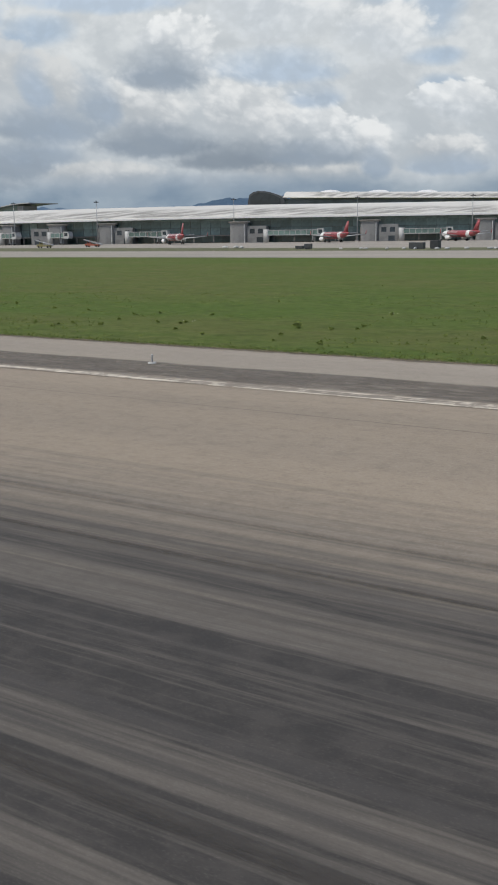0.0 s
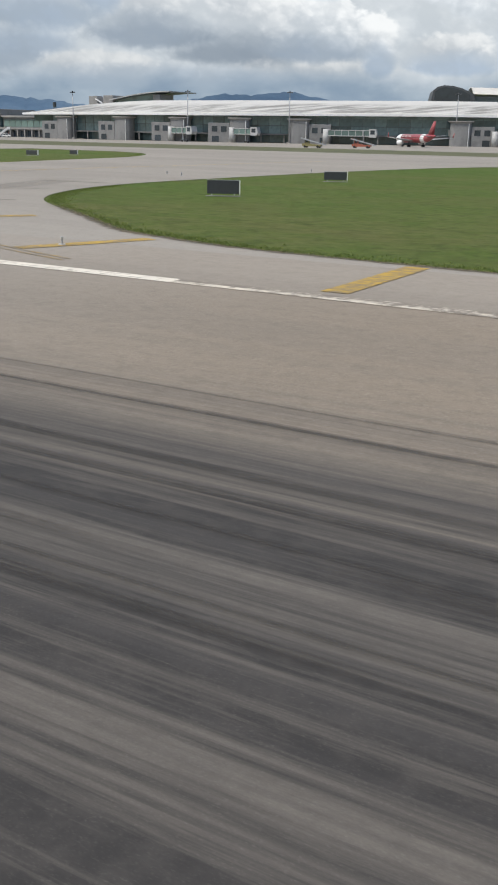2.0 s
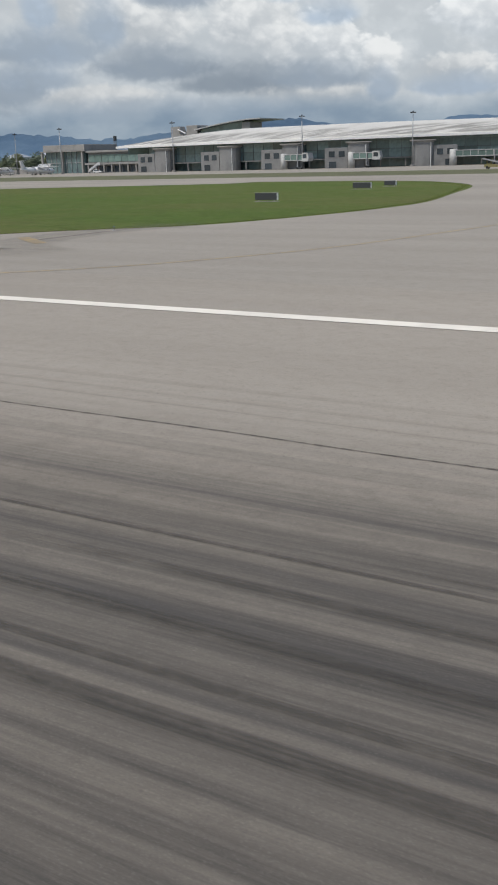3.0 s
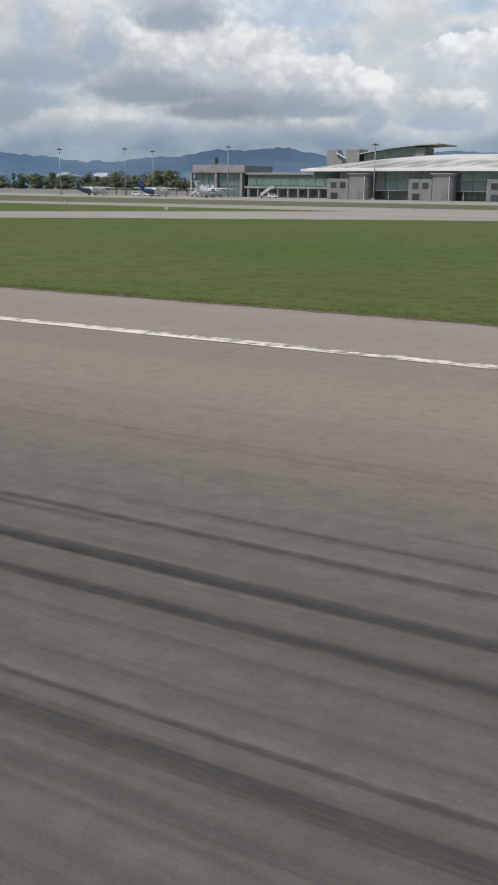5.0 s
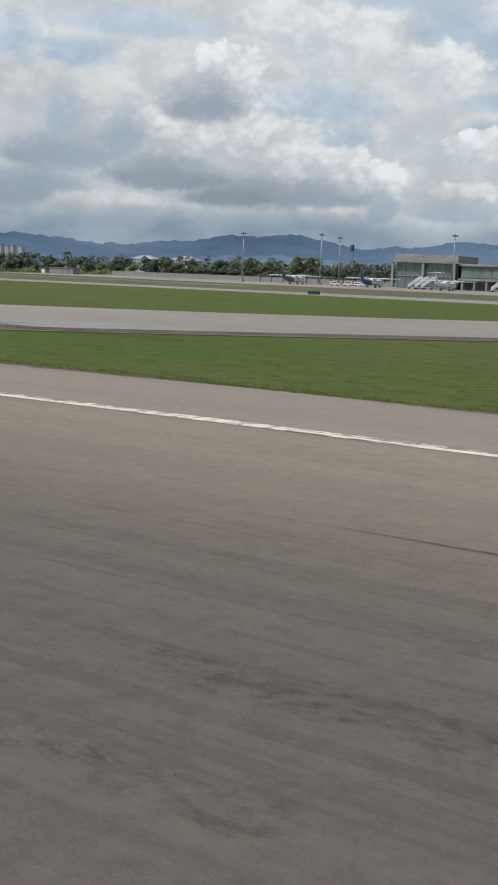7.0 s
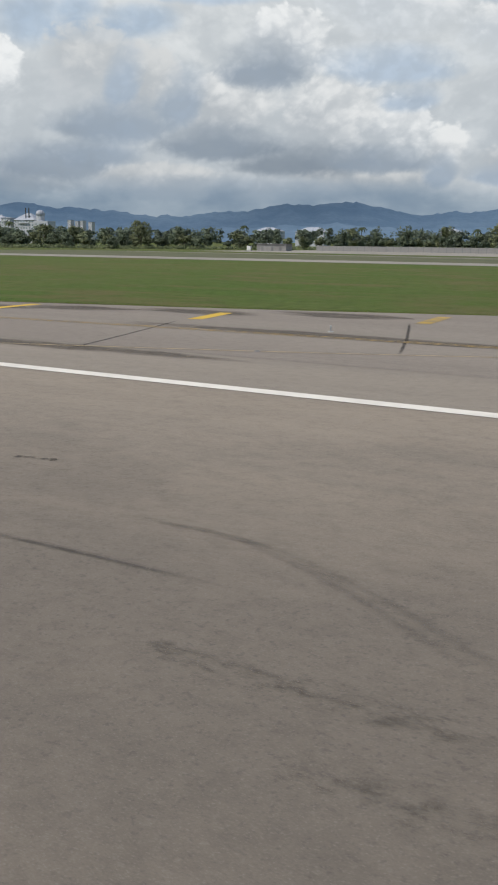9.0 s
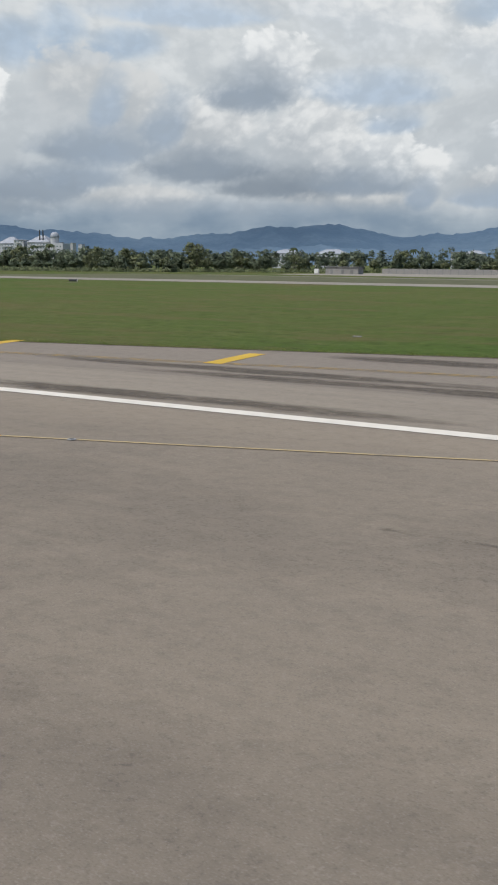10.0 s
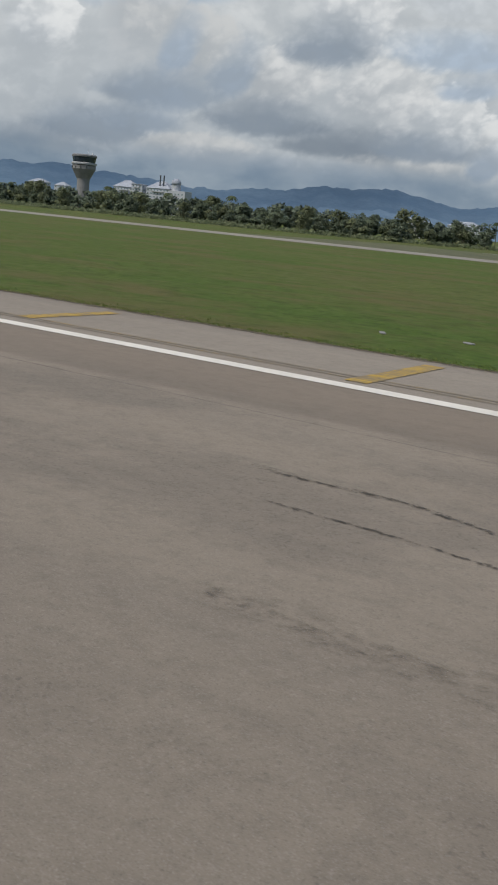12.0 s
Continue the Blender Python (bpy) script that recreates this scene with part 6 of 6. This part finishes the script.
for x, y in ((-209.7, 94.2), (-204.6, 59.6), (-206, 118), (-258, 58)):
    copy_thing(tp0, at(x, y, 0.034))


def inset_light():
    t = thing("inset_light", 0, 0, 0.05, 0, "flush round steel light set in a painted line", "runway light", "inset lights")
    part("rim", made(tube, (0, 0, 0), (0, 0, 0.012), 0.135, 0.12, 18), STEEL, t)
    part("optic", made(box, -0.05, 0.05, -0.035, 0.035, 0.012, 0.024), STEEL_DARK, t)
    return t


in0 = inset_light()
in0.matrix_basis = at(-189.5, 15.6, 0.05)
for x, y in ((-195.6, 19.9), (-201.8, 25.1), (-210.8, 34.9), (-255.1, 19.8), (-260.1, 15.2), (-250.0, 25.2), (-659.6, 16.1), (-688.0, 9.3), (-632, 24.2), (-675, 12.3), (-596, 36.5), (-645, 19.9)):
    copy_thing(in0, at(x, y, 0.05))


def marker_post(x, y, mat_p, label, h=1.15, w=0.7):
    t = thing("marker_post", x, y, 0, 0, label, "marker", "airfield marker posts")
    part("foot", made(box, -w / 2 - 0.15, w / 2 + 0.15, -0.35, 0.35, 0, 0.1), CONCRETE, t)
    part("panel", made(box, -w / 2, w / 2, -0.15, 0.15, 0.1, h, 0.03), mat_p, t)
    part("cap", made(box, -w / 2 - 0.03, w / 2 + 0.03, -0.18, 0.18, h, h + 0.05), OFFWHITE, t)


marker_post(-451.3, 77.5, CREAM, "pale marker post with white cap at the taxiway edge", 0.95, 0.4)
marker_post(-442.3, 77.5, CREAM, "pale marker post with white cap at the taxiway edge", 0.95, 0.4)
marker_post(-484.2, 142.5, OFFWHITE, "grubby white marker post in the far grass", 1.3, 0.8)
marker_post(-483.1, 144.1, OFFWHITE, "grubby white marker post in the far grass", 1.3, 0.8)
marker_post(-461.5, 176, OFFWHITE, "pale marker post in the far grass", 0.9, 0.7)
marker_post(-511.7, 203, OFFWHITE, "small pale marker post by the parallel taxiway", 1.0, 0.5)
marker_post(-184.7, 152.2, WHITE, "white marker post beside the junction", 0.8, 0.5)

for k, (x, y) in enumerate(((-695.8, 48.4), (-689.3, 49.2), (-682.2, 50.2), (-730.5, 52.5), (-737, 47), (-752, 42.6), (-748.1, 43.6), (-655.5, 60), (-714, 50), (-467.9, 40.5))):
    bm = bmesh.new()
    box(bm, -0.3, 0.3, -0.13, 0.13, 0.0, 0.07, 0.02)
    ob = part("slab_fragment", bm, CONCRETE, None, "pale broken slab lying in the mown grass")
    ob.matrix_basis = at(x, y, 0.0, 25 * k)
    tagged(ob, "", "rubble", "pale slab fragments")


# ---- the west side: wall, shed, walkway, tower, houses ----
def blast_wall():
    t = thing("perimeter_wall", -800, 500, 0, 0, "long low grey concrete wall behind the apron", "wall")
    n = 46
    me = mesh_of("panel", made(box, -2.0, 2.0, -0.12, 0.12, 0, 2.7, 0.03), CONCRETE)
    post = mesh_of("post", made(box, -0.16, 0.16, -0.22, 0.22, 0, 2.9), CONCRETE_DARK)
    for k in range(n):
        x = -846 + 4.3 * k
        part_at("panel", me, t, x + 800, 0, 0)
        part_at("post", post, t, x + 802.15, 0, 0)


blast_wall()


def walkway():
    t = thing("covered_walkway", -695, 488, 0, 0, "low covered walkway with dark posts", "walkway")
    part("roof", made(box, -42, 42, -2, 2, 3.5, 3.8, 0.05), CONCRETE_DARK, t)
    me = mesh_of("post", made(tube, (0, 0, 0), (0, 0, 3.5), 0.3, None, 8), STEEL_DARK)
    for k in range(12):
        part_at("post", me, t, -40 + 7.2 * k, -1.4, 0)


walkway()


def shed():
    t = thing("substation_hut", -849, 456, 0, 0, "low pale rendered equipment hut with a flat roof", "hut")
    part("wall", made(box, -9, 9, -3, 3, 0, 3.3), CONCRETE, t)
    part("roof", made(box, -9.5, 9.5, -3.5, 3.5, 3.3, 3.65, 0.05), CONCRETE_DARK, t)
    for x in (-5.5, 0.5, 5.5):
        part("door", made(box, x - 0.7, x + 0.7, -3.06, -3.0, 0, 2.2), CONCRETE_DARK, t)
    k = thing("cabinet", -864, 455, 0, 0, "white electrical cabinet beside the hut", "cabinet")
    part("body", made(box, -1.2, 1.2, -0.6, 0.6, 0.1, 2.4, 0.05), WHITE, k)
    part("plinth", made(box, -1.3, 1.3, -0.7, 0.7, 0, 0.1), CONCRETE, k)


shed()


def control_tower():
    t = thing("control_tower", -1181, 483, 0, 0, "concrete airport control tower with dark glazed cab", "tower")

    def disc(zs, n=20):
        bm = bmesh.new()
        loft(bm, [[(0.8 * r * math.cos(math.tau * k / n), 0.8 * r * math.sin(math.tau * k / n), z) for k in range(n)] for r, z in zs])
        return bm
    part("shaft", disc(((5.2, 0), (4.9, 17), (5.2, 19), (8.3, 23.6), (9.3, 25), (9.3, 27.2), (8.6, 27.6))), CONCRETE, t, "", False)
    part("gallery", disc(((9.7, 27.6), (9.9, 28), (9.9, 28.7), (9.3, 29))), OFFWHITE, t)
    part("cab_glazing", disc(((8.6, 29), (9.5, 32.4))), WINDOW, t, "dark outward-leaning windows")
    part("roof", disc(((9.8, 32.4), (9.9, 33.2), (9.0, 33.9), (2, 34.2))), CONCRETE_DARK, t)
    bm = bmesh.new()
    tube(bm, (3, 0, 34), (3, 0, 37), 0.12, n=6)
    tube(bm, (5, 2, 34), (5, 2, 35.2), 0.5, 0.4, 8)
    part("antenna", bm, WHITE, t)
    for k in range(5):
        a = -2.6 + 0.5 * k
        part("shaft_window", made(box, 7.05 * math.cos(a) - 0.5, 7.05 * math.cos(a) + 0.5, 7.05 * math.sin(a) - 0.5, 7.05 * math.sin(a) + 0.5, 25.3, 26.7), WINDOW, t)


control_tower()


def house(x, y, w, d, h, rh, rz=0.0, storeys=2, label="white rendered villa with a pale hipped roof", z0=0.0):
    t = thing("villa", x, y, z0, rz, label, "house", "villas beyond the trees")
    part("wall", made(box, -w / 2, w / 2, -d / 2, d / 2, 0, h), VILLA, t)
    bm = bmesh.new()
    o, r = 0.8, max(0.0, w / 2 - d / 2)
    base = [bm.verts.new(p) for p in ((-w / 2 - o, -d / 2 - o, h), (w / 2 + o, -d / 2 - o, h), (w / 2 + o, d / 2 + o, h), (-w / 2 - o, d / 2 + o, h))]
    a, b = bm.verts.new((-r - 0.01, 0, h + rh)), bm.verts.new((r + 0.01, 0, h + rh))
    for f in ((base[0], base[1], b, a), (base[1], base[2], b), (base[2], base[3], a, b), (base[3], base[0], a), (base[3], base[2], base[1], base[0])):
        bm.faces.new(f)
    part("roof", bm, TILE_ROOF, t, "pale grey tiled roof")
    win = mesh_of("window", made(box, -0.65, 0.65, -0.06, 0.06, 0, 1.3), GLASS)
    for s in range(storeys):
        zz = h - 2.6 - 3.3 * s
        for k in range(int(w / 3.6)):
            part_at("window", win, t, -w / 2 + 2.0 + 3.6 * k, -d / 2 - 0.02, zz)
        for k in range(int(d / 4)):
            part_at("window", win, t, w / 2 + 0.02, -d / 2 + 2 + 4 * k, zz, 90)
    part("balcony", made(box, -w / 4, w / 4, -d / 2 - 1.5, -d / 2, h - 3.6, h - 2.7, 0.05), VILLA, t)
    return t


house(-1426, 814, 24, 18, 24, 7, 12, 4, "tall white villa with a pale hipped roof above trees")
house(-1404, 806, 12, 12, 27.5, 0.6, 12, 4, "white flat-topped villa wing with dark windows")
house(-1381, 814, 26, 20, 25, 7.5, 12, 4, "large white villa with a pale hipped roof above trees")


def domed_block():
    t = thing("domed_house", -1358, 814, 0, 12, "white house block with a grey dome beside dark chimneys", "house")
    part("wall", made(box, -8, 9, -8, 8, 0, 24, 0.1), VILLA, t)
    n = 16
    bm = bmesh.new()
    loft(bm, [[(r * math.cos(math.tau * k / n) - 5, r * math.sin(math.tau * k / n), z) for k in range(n)] for r, z in ((4.6, 24), (4.6, 30))])
    part("drum", bm, VILLA, t)
    bm = bmesh.new()
    loft(bm, [[(r * math.cos(math.tau * k / n) - 5, r * math.sin(math.tau * k / n), z) for k in range(n)] for r, z in ((5.0, 30), (4.9, 32), (4.0, 34.2), (2.2, 35.5), (0.3, 36))])
    part("dome", bm, TILE_ROOF, t, "grey dome", True)
    for x in (-22, -18):
        bm = bmesh.new()
        tube(bm, (x, -2, 24), (x, -2, 38), 0.75, 0.65, 10)
        part("chimney", bm, STEEL_DARK, t, "dark chimney")
    win = mesh_of("window", made(box, -0.65, 0.65, -0.06, 0.06, 0, 1.4), GLASS)
    for s in range(4):
        for k in range(4):
            part_at("window", win, t, -5.5 + 3.8 * k, -8.03, 20 - 4 * s)


domed_block()
for x, y, w, d, h, rh, rz in ((-1185, 1000, 30, 20, 16.5, 4.5, 8), (-1128, 1000, 34, 20, 16, 5, 8), (-1640, 900, 22, 14, 24, 4, 10), (-1606, 905, 16, 12, 22, 4, 10), (-980, 1040, 20, 12, 17, 3.5, 0)):
    house(x, y, w, d, h, rh, rz, 3)


def apartment(x, y, w, d, h, rz=0.0):
    t = thing("apartment_block", x, y, 0, rz, "distant pale apartment tower block above the trees", "apartment block", "far apartment blocks")
    part("wall", made(box, -w / 2, w / 2, -d / 2, d / 2, 0, h), VILLA, t)
    part("roof", made(box, -w / 2 - 0.4, w / 2 + 0.4, -d / 2 - 0.4, d / 2 + 0.4, h, h + 1.2), CONCRETE, t)
    win = mesh_of("window", made(box, -1.0, 1.0, -0.08, 0.08, 0, 1.5), WINDOW)
    for s in range(min(12, int(h / 3.4))):
        for k in range(min(6, int(w / 4))):
            part_at("window", win, t, -w / 2 + 2.6 + 4 * k, -d / 2 - 0.04, h - 2.8 - 3.3 * s)


for a in ((-2866, 2500, 14, 16, 66), (-2838, 2505, 14, 16, 62), (-2812, 2500, 12, 16, 64), (-2785, 2510, 14, 16, 60), (-1165, 1500, 15, 12, 24)):
    apartment(*a)


def lattice_mast():
    t = thing("lattice_mast", -777, 700, 0, 0, "slender red and white lattice radio mast", "radio mast")
    bm = bmesh.new()
    legs = ((-1, -1), (1, -1), (1, 1), (-1, 1))
    for x, y in legs:
        tube(bm, (1.6 * x, 1.6 * y, 0), (0.7 * x, 0.7 * y, 27), 0.14, n=6)
    for k in range(9):
        f0, f1 = 1.6 - 0.1 * k, 1.6 - 0.1 * (k + 1)
        for (ax, ay), (bx, by) in zip(legs, legs[1:] + legs[:1]):
            tube(bm, (f0 * ax, f0 * ay, 3 * k), (f1 * bx, f1 * by, 3 * k + 3), 0.08, n=5)
    part("frame", bm, STEEL, t)
    part("drum_aerial", made(tube, (0, 0, 24), (0, 0, 28), 1.5, None, 10), STEEL_DARK, t)


lattice_mast()


# ---- trees and weeds ----
def leaf_cloud(rnd, lobes, count, size, flat=0.6):
    """Leaf clumps as small crossed faces spread over the lobes of a crown; returns corners, faces and rounded normals."""
    vs, fs, ns = [], [], []
    for _ in range(count):
        cx, cy, cz, rx, rz = lobes[rnd.randrange(len(lobes))]
        d = Vector((rnd.gauss(0, 1), rnd.gauss(0, 1), rnd.gauss(0, 1))).normalized() * (0.55 + 0.5 * rnd.random())
        p = Vector((cx + d.x * rx, cy + d.y * rx, cz + d.z * rz))
        s = size * rnd.uniform(0.6, 1.4)
        u = Vector((rnd.gauss(0, 1), rnd.gauss(0, 1), rnd.gauss(0, flat))).normalized()
        w = u.cross(Vector((rnd.gauss(0, 1), rnd.gauss(0, 1), rnd.gauss(0, 1)))).normalized()
        k = len(vs)
        vs += [p - u * s, p + w * s * 0.55, p + u * s, p - w * s * 0.55]
        fs.append((k, k + 1, k + 2, k + 3))
        ns += [tuple((d + Vector((0, 0, 0.5))).normalized())] * 4
    return vs, fs, ns


def py_mesh(name, vs, fs, material, normals=None):
    me = bpy.data.meshes.new(name)
    me.from_pydata([tuple(Vector(v) * S) for v in vs], [], fs)
    if normals:
        me.normals_split_custom_set_from_vertices(normals)
    me.materials.append(material)
    return me


def tree(seed, h, w, material):
    rnd = random.Random(seed)
    t = thing("tree", 0, 0, 0, 0, "dark green broadleaved tree in the belt beyond the taxiway", "tree", "belt of trees")
    bm = bmesh.new()
    tube(bm, (0, 0, -0.3), (0.2, 0.1, h * 0.5), 0.28, 0.15, 7)
    lobes = []
    for k in range(8):
        a = math.tau * k / 8 + rnd.uniform(-0.4, 0.4)
        r = w * rnd.uniform(0.15, 0.36)
        z = h * rnd.uniform(0.16, 0.78)
        lobes.append((r * math.cos(a), r * math.sin(a), z, w * rnd.uniform(0.2, 0.34), h * rnd.uniform(0.12, 0.2)))
        tube(bm, (0.1, 0.05, h * rnd.uniform(0.2, 0.45)), (r * math.cos(a) * 0.9, r * math.sin(a) * 0.9, z), 0.12, 0.04, 5, False)
    lobes.append((rnd.uniform(-0.5, 0.5), rnd.uniform(-0.5, 0.5), h * 0.84, w * 0.2, h * 0.15))
    part("trunk", bm, BARK, t)
    vs, fs, ns = leaf_cloud(rnd, lobes, 1200, 0.62)
    me = py_mesh("crown", vs, fs, material, ns)
    c = new("crown", me)
    c.parent = t
    return t


def palm(seed, h):
    rnd = random.Random(seed)
    t = thing("palm_tree", 0, 0, 0, 0, "slender coconut palm rising above the tree belt", "tree", "palms")
    bm = bmesh.new()
    for k in range(6):
        tube(bm, (0.09 * k * k * 0.3, 0, h * k / 6), (0.09 * (k + 1) ** 2 * 0.3, 0, h * (k + 1) / 6), 0.26 - 0.02 * k, 0.24 - 0.02 * k, 7, False)
    part("trunk", bm, BARK, t)
    vs, fs = [], []
    top = Vector((0.97, 0, h))
    for k in range(17):
        a = math.tau * k / 17 + rnd.uniform(-0.15, 0.15)
        rise = rnd.uniform(-0.3, 0.9)
        prev = None
        for j in range(7):
            u = j / 6
            c = top + Vector((math.cos(a), math.sin(a), 0)) * 3.6 * u + Vector((0, 0, rise * 2.2 * u - 3.0 * u * u))
            sd = Vector((-math.sin(a), math.cos(a), 0)) * (0.12 + 0.55 * math.sin(math.pi * min(1, u * 0.9 + 0.1)))
            i = len(vs)
            vs += [c - sd - Vector((0, 0, 0.25 * u)), c, c + sd - Vector((0, 0, 0.25 * u))]
            if prev is not None:
                fs += [(prev, prev + 1, i + 1, i), (prev + 1, prev + 2, i + 2, i + 1)]
            prev = i
    me = py_mesh("fronds", vs, fs, LEAF_PALM)
    c = new("fronds", me)
    c.parent = t
    return t


rnd = random.Random(21)
kinds = [tree(31 + k, h, w, m) for k, (h, w, m) in enumerate(((11, 10, LEAF), (13, 11, LEAF), (9, 10, LEAF_DRY), (12, 8.5, LEAF), (8, 9, LEAF), (14.5, 10, LEAF_DRY), (10.5, 12, LEAF)))]
spots = []


def front_y(x):
    """The near edge of the tree belt."""
    return float(np.interp(x, (-1420, -1300, -986, -940, -900, -880, -862, -660), (395, 400, 395, 425, 490, 560, 600, 625)))


far_spots = []
x = -1500.0
while x < -655:
    for row, dy in enumerate((0, 12, 26, 44, 62)):
        if rnd.random() < 0.92:
            spot = (x + rnd.uniform(-3, 3), front_y(x) + dy + rnd.uniform(-4, 4), (0.62, 0.8, 0.92, 1.02, 1.1)[row] * rnd.uniform(0.85, 1.15))
            (spots if row < 3 else far_spots).append(spot)
    x += 8.8
for k in range(130):
    far_spots.append((-1950 + 10.5 * k + rnd.uniform(-6, 6), 725 + rnd.uniform(-40, 60), rnd.uniform(1.2, 1.6)))
for k, (x, y, s) in enumerate(spots):
    src = kinds[rnd.randrange(len(kinds))]
    m = at(x, y, 0, rnd.uniform(0, 360)) @ Matrix.Diagonal((s, s, s * rnd.uniform(0.9, 1.15), 1))
    if k < len(kinds):
        kinds[k].matrix_basis = m
    else:
        ob = copy_thing(src, at(x, y))
        ob.matrix_basis = m
for x, y, s in ((-790, 636, 1.25), (-781, 640, 1.25), (-746, 640, 1.0), (-952, 470, 1.15)):
    copy_thing(kinds[5], at(x, y)).matrix_basis = at(x, y, 0, 40) @ Matrix.Scale(s, 4)
palm0 = palm(3, 15.5)
palm0.matrix_basis = at(-1058, 470)
for x, y, s in ((-1072, 472, 0.95), (-1090, 455, 0.9), (-1130, 450, 0.95), (-1200, 440, 0.8), (-1250, 440, 0.85), (-1010, 455, 0.8), (-935, 560, 0.95), (-880, 620, 0.95), (-805, 640, 0.9)):
    copy_thing(palm0, at(x, y)).matrix_basis = at(x, y, 0, rnd.uniform(0, 360)) @ Matrix.Scale(s, 4)


def stuff(name, vs, fs, material, label, category, normals=None):
    ob = new(name, py_mesh(name, vs, fs, material, normals))
    return tagged(ob, label, category, "", "stuff")


def far_woods():
    r = random.Random(5)
    vs, fs, ns = [], [], []
    for x, y, s in far_spots:
        lobes = [(x + r.uniform(-3.2, 3.2) * s, y + r.uniform(-3.2, 3.2) * s, s * r.uniform(2.5, 10), s * r.uniform(1.8, 3.0), s * r.uniform(1.3, 2.2)) for _ in range(7)]
        v, f, m = leaf_cloud(r, lobes, 260, 1.0)
        ns += m
        fs += [tuple(i + len(vs) for i in q) for q in f]
        vs += v
    stuff("far_woods", vs, fs, LEAF_FAR, "continuous woodland in haze-tinted green behind the tree belt", "trees", ns)


far_woods()


def undergrowth():
    r = random.Random(77)
    vs, fs = [], []
    for _ in range(3600):
        x = r.uniform(-1480, -665)
        y = front_y(x) - r.uniform(0, 14) ** 1.0
        v, f, _ = leaf_cloud(r, [(x, y, 0.7, r.uniform(0.8, 2.2), r.uniform(0.8, 2.0))], 9, 0.6)
        fs += [tuple(i + len(vs) for i in q) for q in f]
        vs += [Vector((a.x, a.y, max(a.z, 0.02))) for a in v]
    stuff("shrubs", vs, fs, LEAF_DRY, "tangled yellow-green undergrowth along the tree belt", "shrubs")


undergrowth()


def tufts(count, place, hmin, hmax, blades, material, name, label, spread=0.22, wide=0.03):
    r = random.Random(count)
    vs, fs = [], []
    for _ in range(count):
        x, y = place(r)
        for _ in range(blades):
            a, h = r.uniform(0, math.tau), r.uniform(hmin, hmax)
            lean = Vector((math.cos(a), math.sin(a), 0)) * h * r.uniform(0.1, 0.6)
            b = Vector((x + r.uniform(-spread, spread), y + r.uniform(-spread, spread), 0))
            sd = Vector((-math.sin(a), math.cos(a), 0)) * wide * r.uniform(0.7, 1.5)
            k = len(vs)
            vs += [b - sd, b + sd, b + lean + Vector((0, 0, h))]
            fs.append((k, k + 1, k + 2))
    stuff(name, vs, fs, material, label, "grass")


def verge_spot(r):
    """Along the near edge of the grass."""
    while True:
        x = r.uniform(-900, 20)
        if x < -712 or -560 < x < -312 or x > -142:
            return x, EDGE_Y + 0.05 + abs(r.gauss(0, 1)) * 0.7


def link_spot(r):
    e = east_edge[:12] if r.random() < 0.5 else west_edge[2:]
    k = r.randrange(len(e) - 1)
    p, q = Vector(e[k]), Vector(e[k + 1])
    d = (q - p).normalized()
    g = p.lerp(q, r.random()) + Vector((d.y, -d.x)) * (0.25 + abs(r.gauss(0, 0.6)))
    return g.x, g.y


def exit_spot(r):
    k = r.randrange(len(exit_far) - 6)
    p = Vector(exit_far[k]).lerp(Vector(exit_far[k + 1]), r.random())
    return p.x, p.y + 0.1 + abs(r.gauss(0, 1)) * 0.8


def field_spot(r):
    while True:
        x, y = r.uniform(-145, 10), 36 + abs(r.gauss(0, 20))
        if noise.noise((x * 0.05, y * 0.12, 1.0)) > r.uniform(-0.3, 0.3):
            return x, y


tufts(14000, verge_spot, 0.025, 0.085, 4, WEED, "verge_grass", "ragged grass blades along the runway shoulder", 0.2)
tufts(4000, link_spot, 0.03, 0.1, 4, WEED, "junction_grass", "grass blades round the taxiway islands", 0.2)
tufts(3500, exit_spot, 0.03, 0.1, 4, WEED, "exit_grass", "grass blades along the exit taxiway", 0.2)
tufts(2600, field_spot, 0.03, 0.08, 4, WEED, "field_tufts", "scattered taller tufts in the mown field", 0.35, 0.05)


def weeds():
    r = random.Random(9)
    vs, fs, pv, pf = [], [], [], []
    for _ in range(120):
        x, y = r.uniform(-135, 5), 38.5 + abs(r.gauss(0, 9))
        big = r.random() < 0.06
        hh = r.uniform(0.28, 0.45) if big else r.uniform(0.06, 0.16)
        v, f, _ = leaf_cloud(r, [(x, y, hh * 0.5, hh * r.uniform(0.6, 1.1), hh * 0.5)], 46 if big else 18, 0.1)
        fs += [tuple(i + len(vs) for i in q) for q in f]
        vs += [Vector((a.x, a.y, max(a.z, 0.01))) for a in v]
        if r.random() < 0.15:
            for _ in range(3):
                c = Vector((x + r.gauss(0, 0.4), y + r.gauss(0, 0.4), hh * r.uniform(0.7, 1.15)))
                k = len(pv)
                pv += [c + Vector((-0.03, 0, 0)), c + Vector((0, 0, -0.03)), c + Vector((0.03, 0, 0)), c + Vector((0, 0, 0.03))]
                pf.append((k, k + 1, k + 2, k + 3))
    stuff("weeds", vs, fs, WEED, "leafy green weeds growing in the field", "weeds")
    stuff("weed_flowers", pv, pf, PETAL, "pale seed heads and flowers of the weeds", "flowers")


weeds()
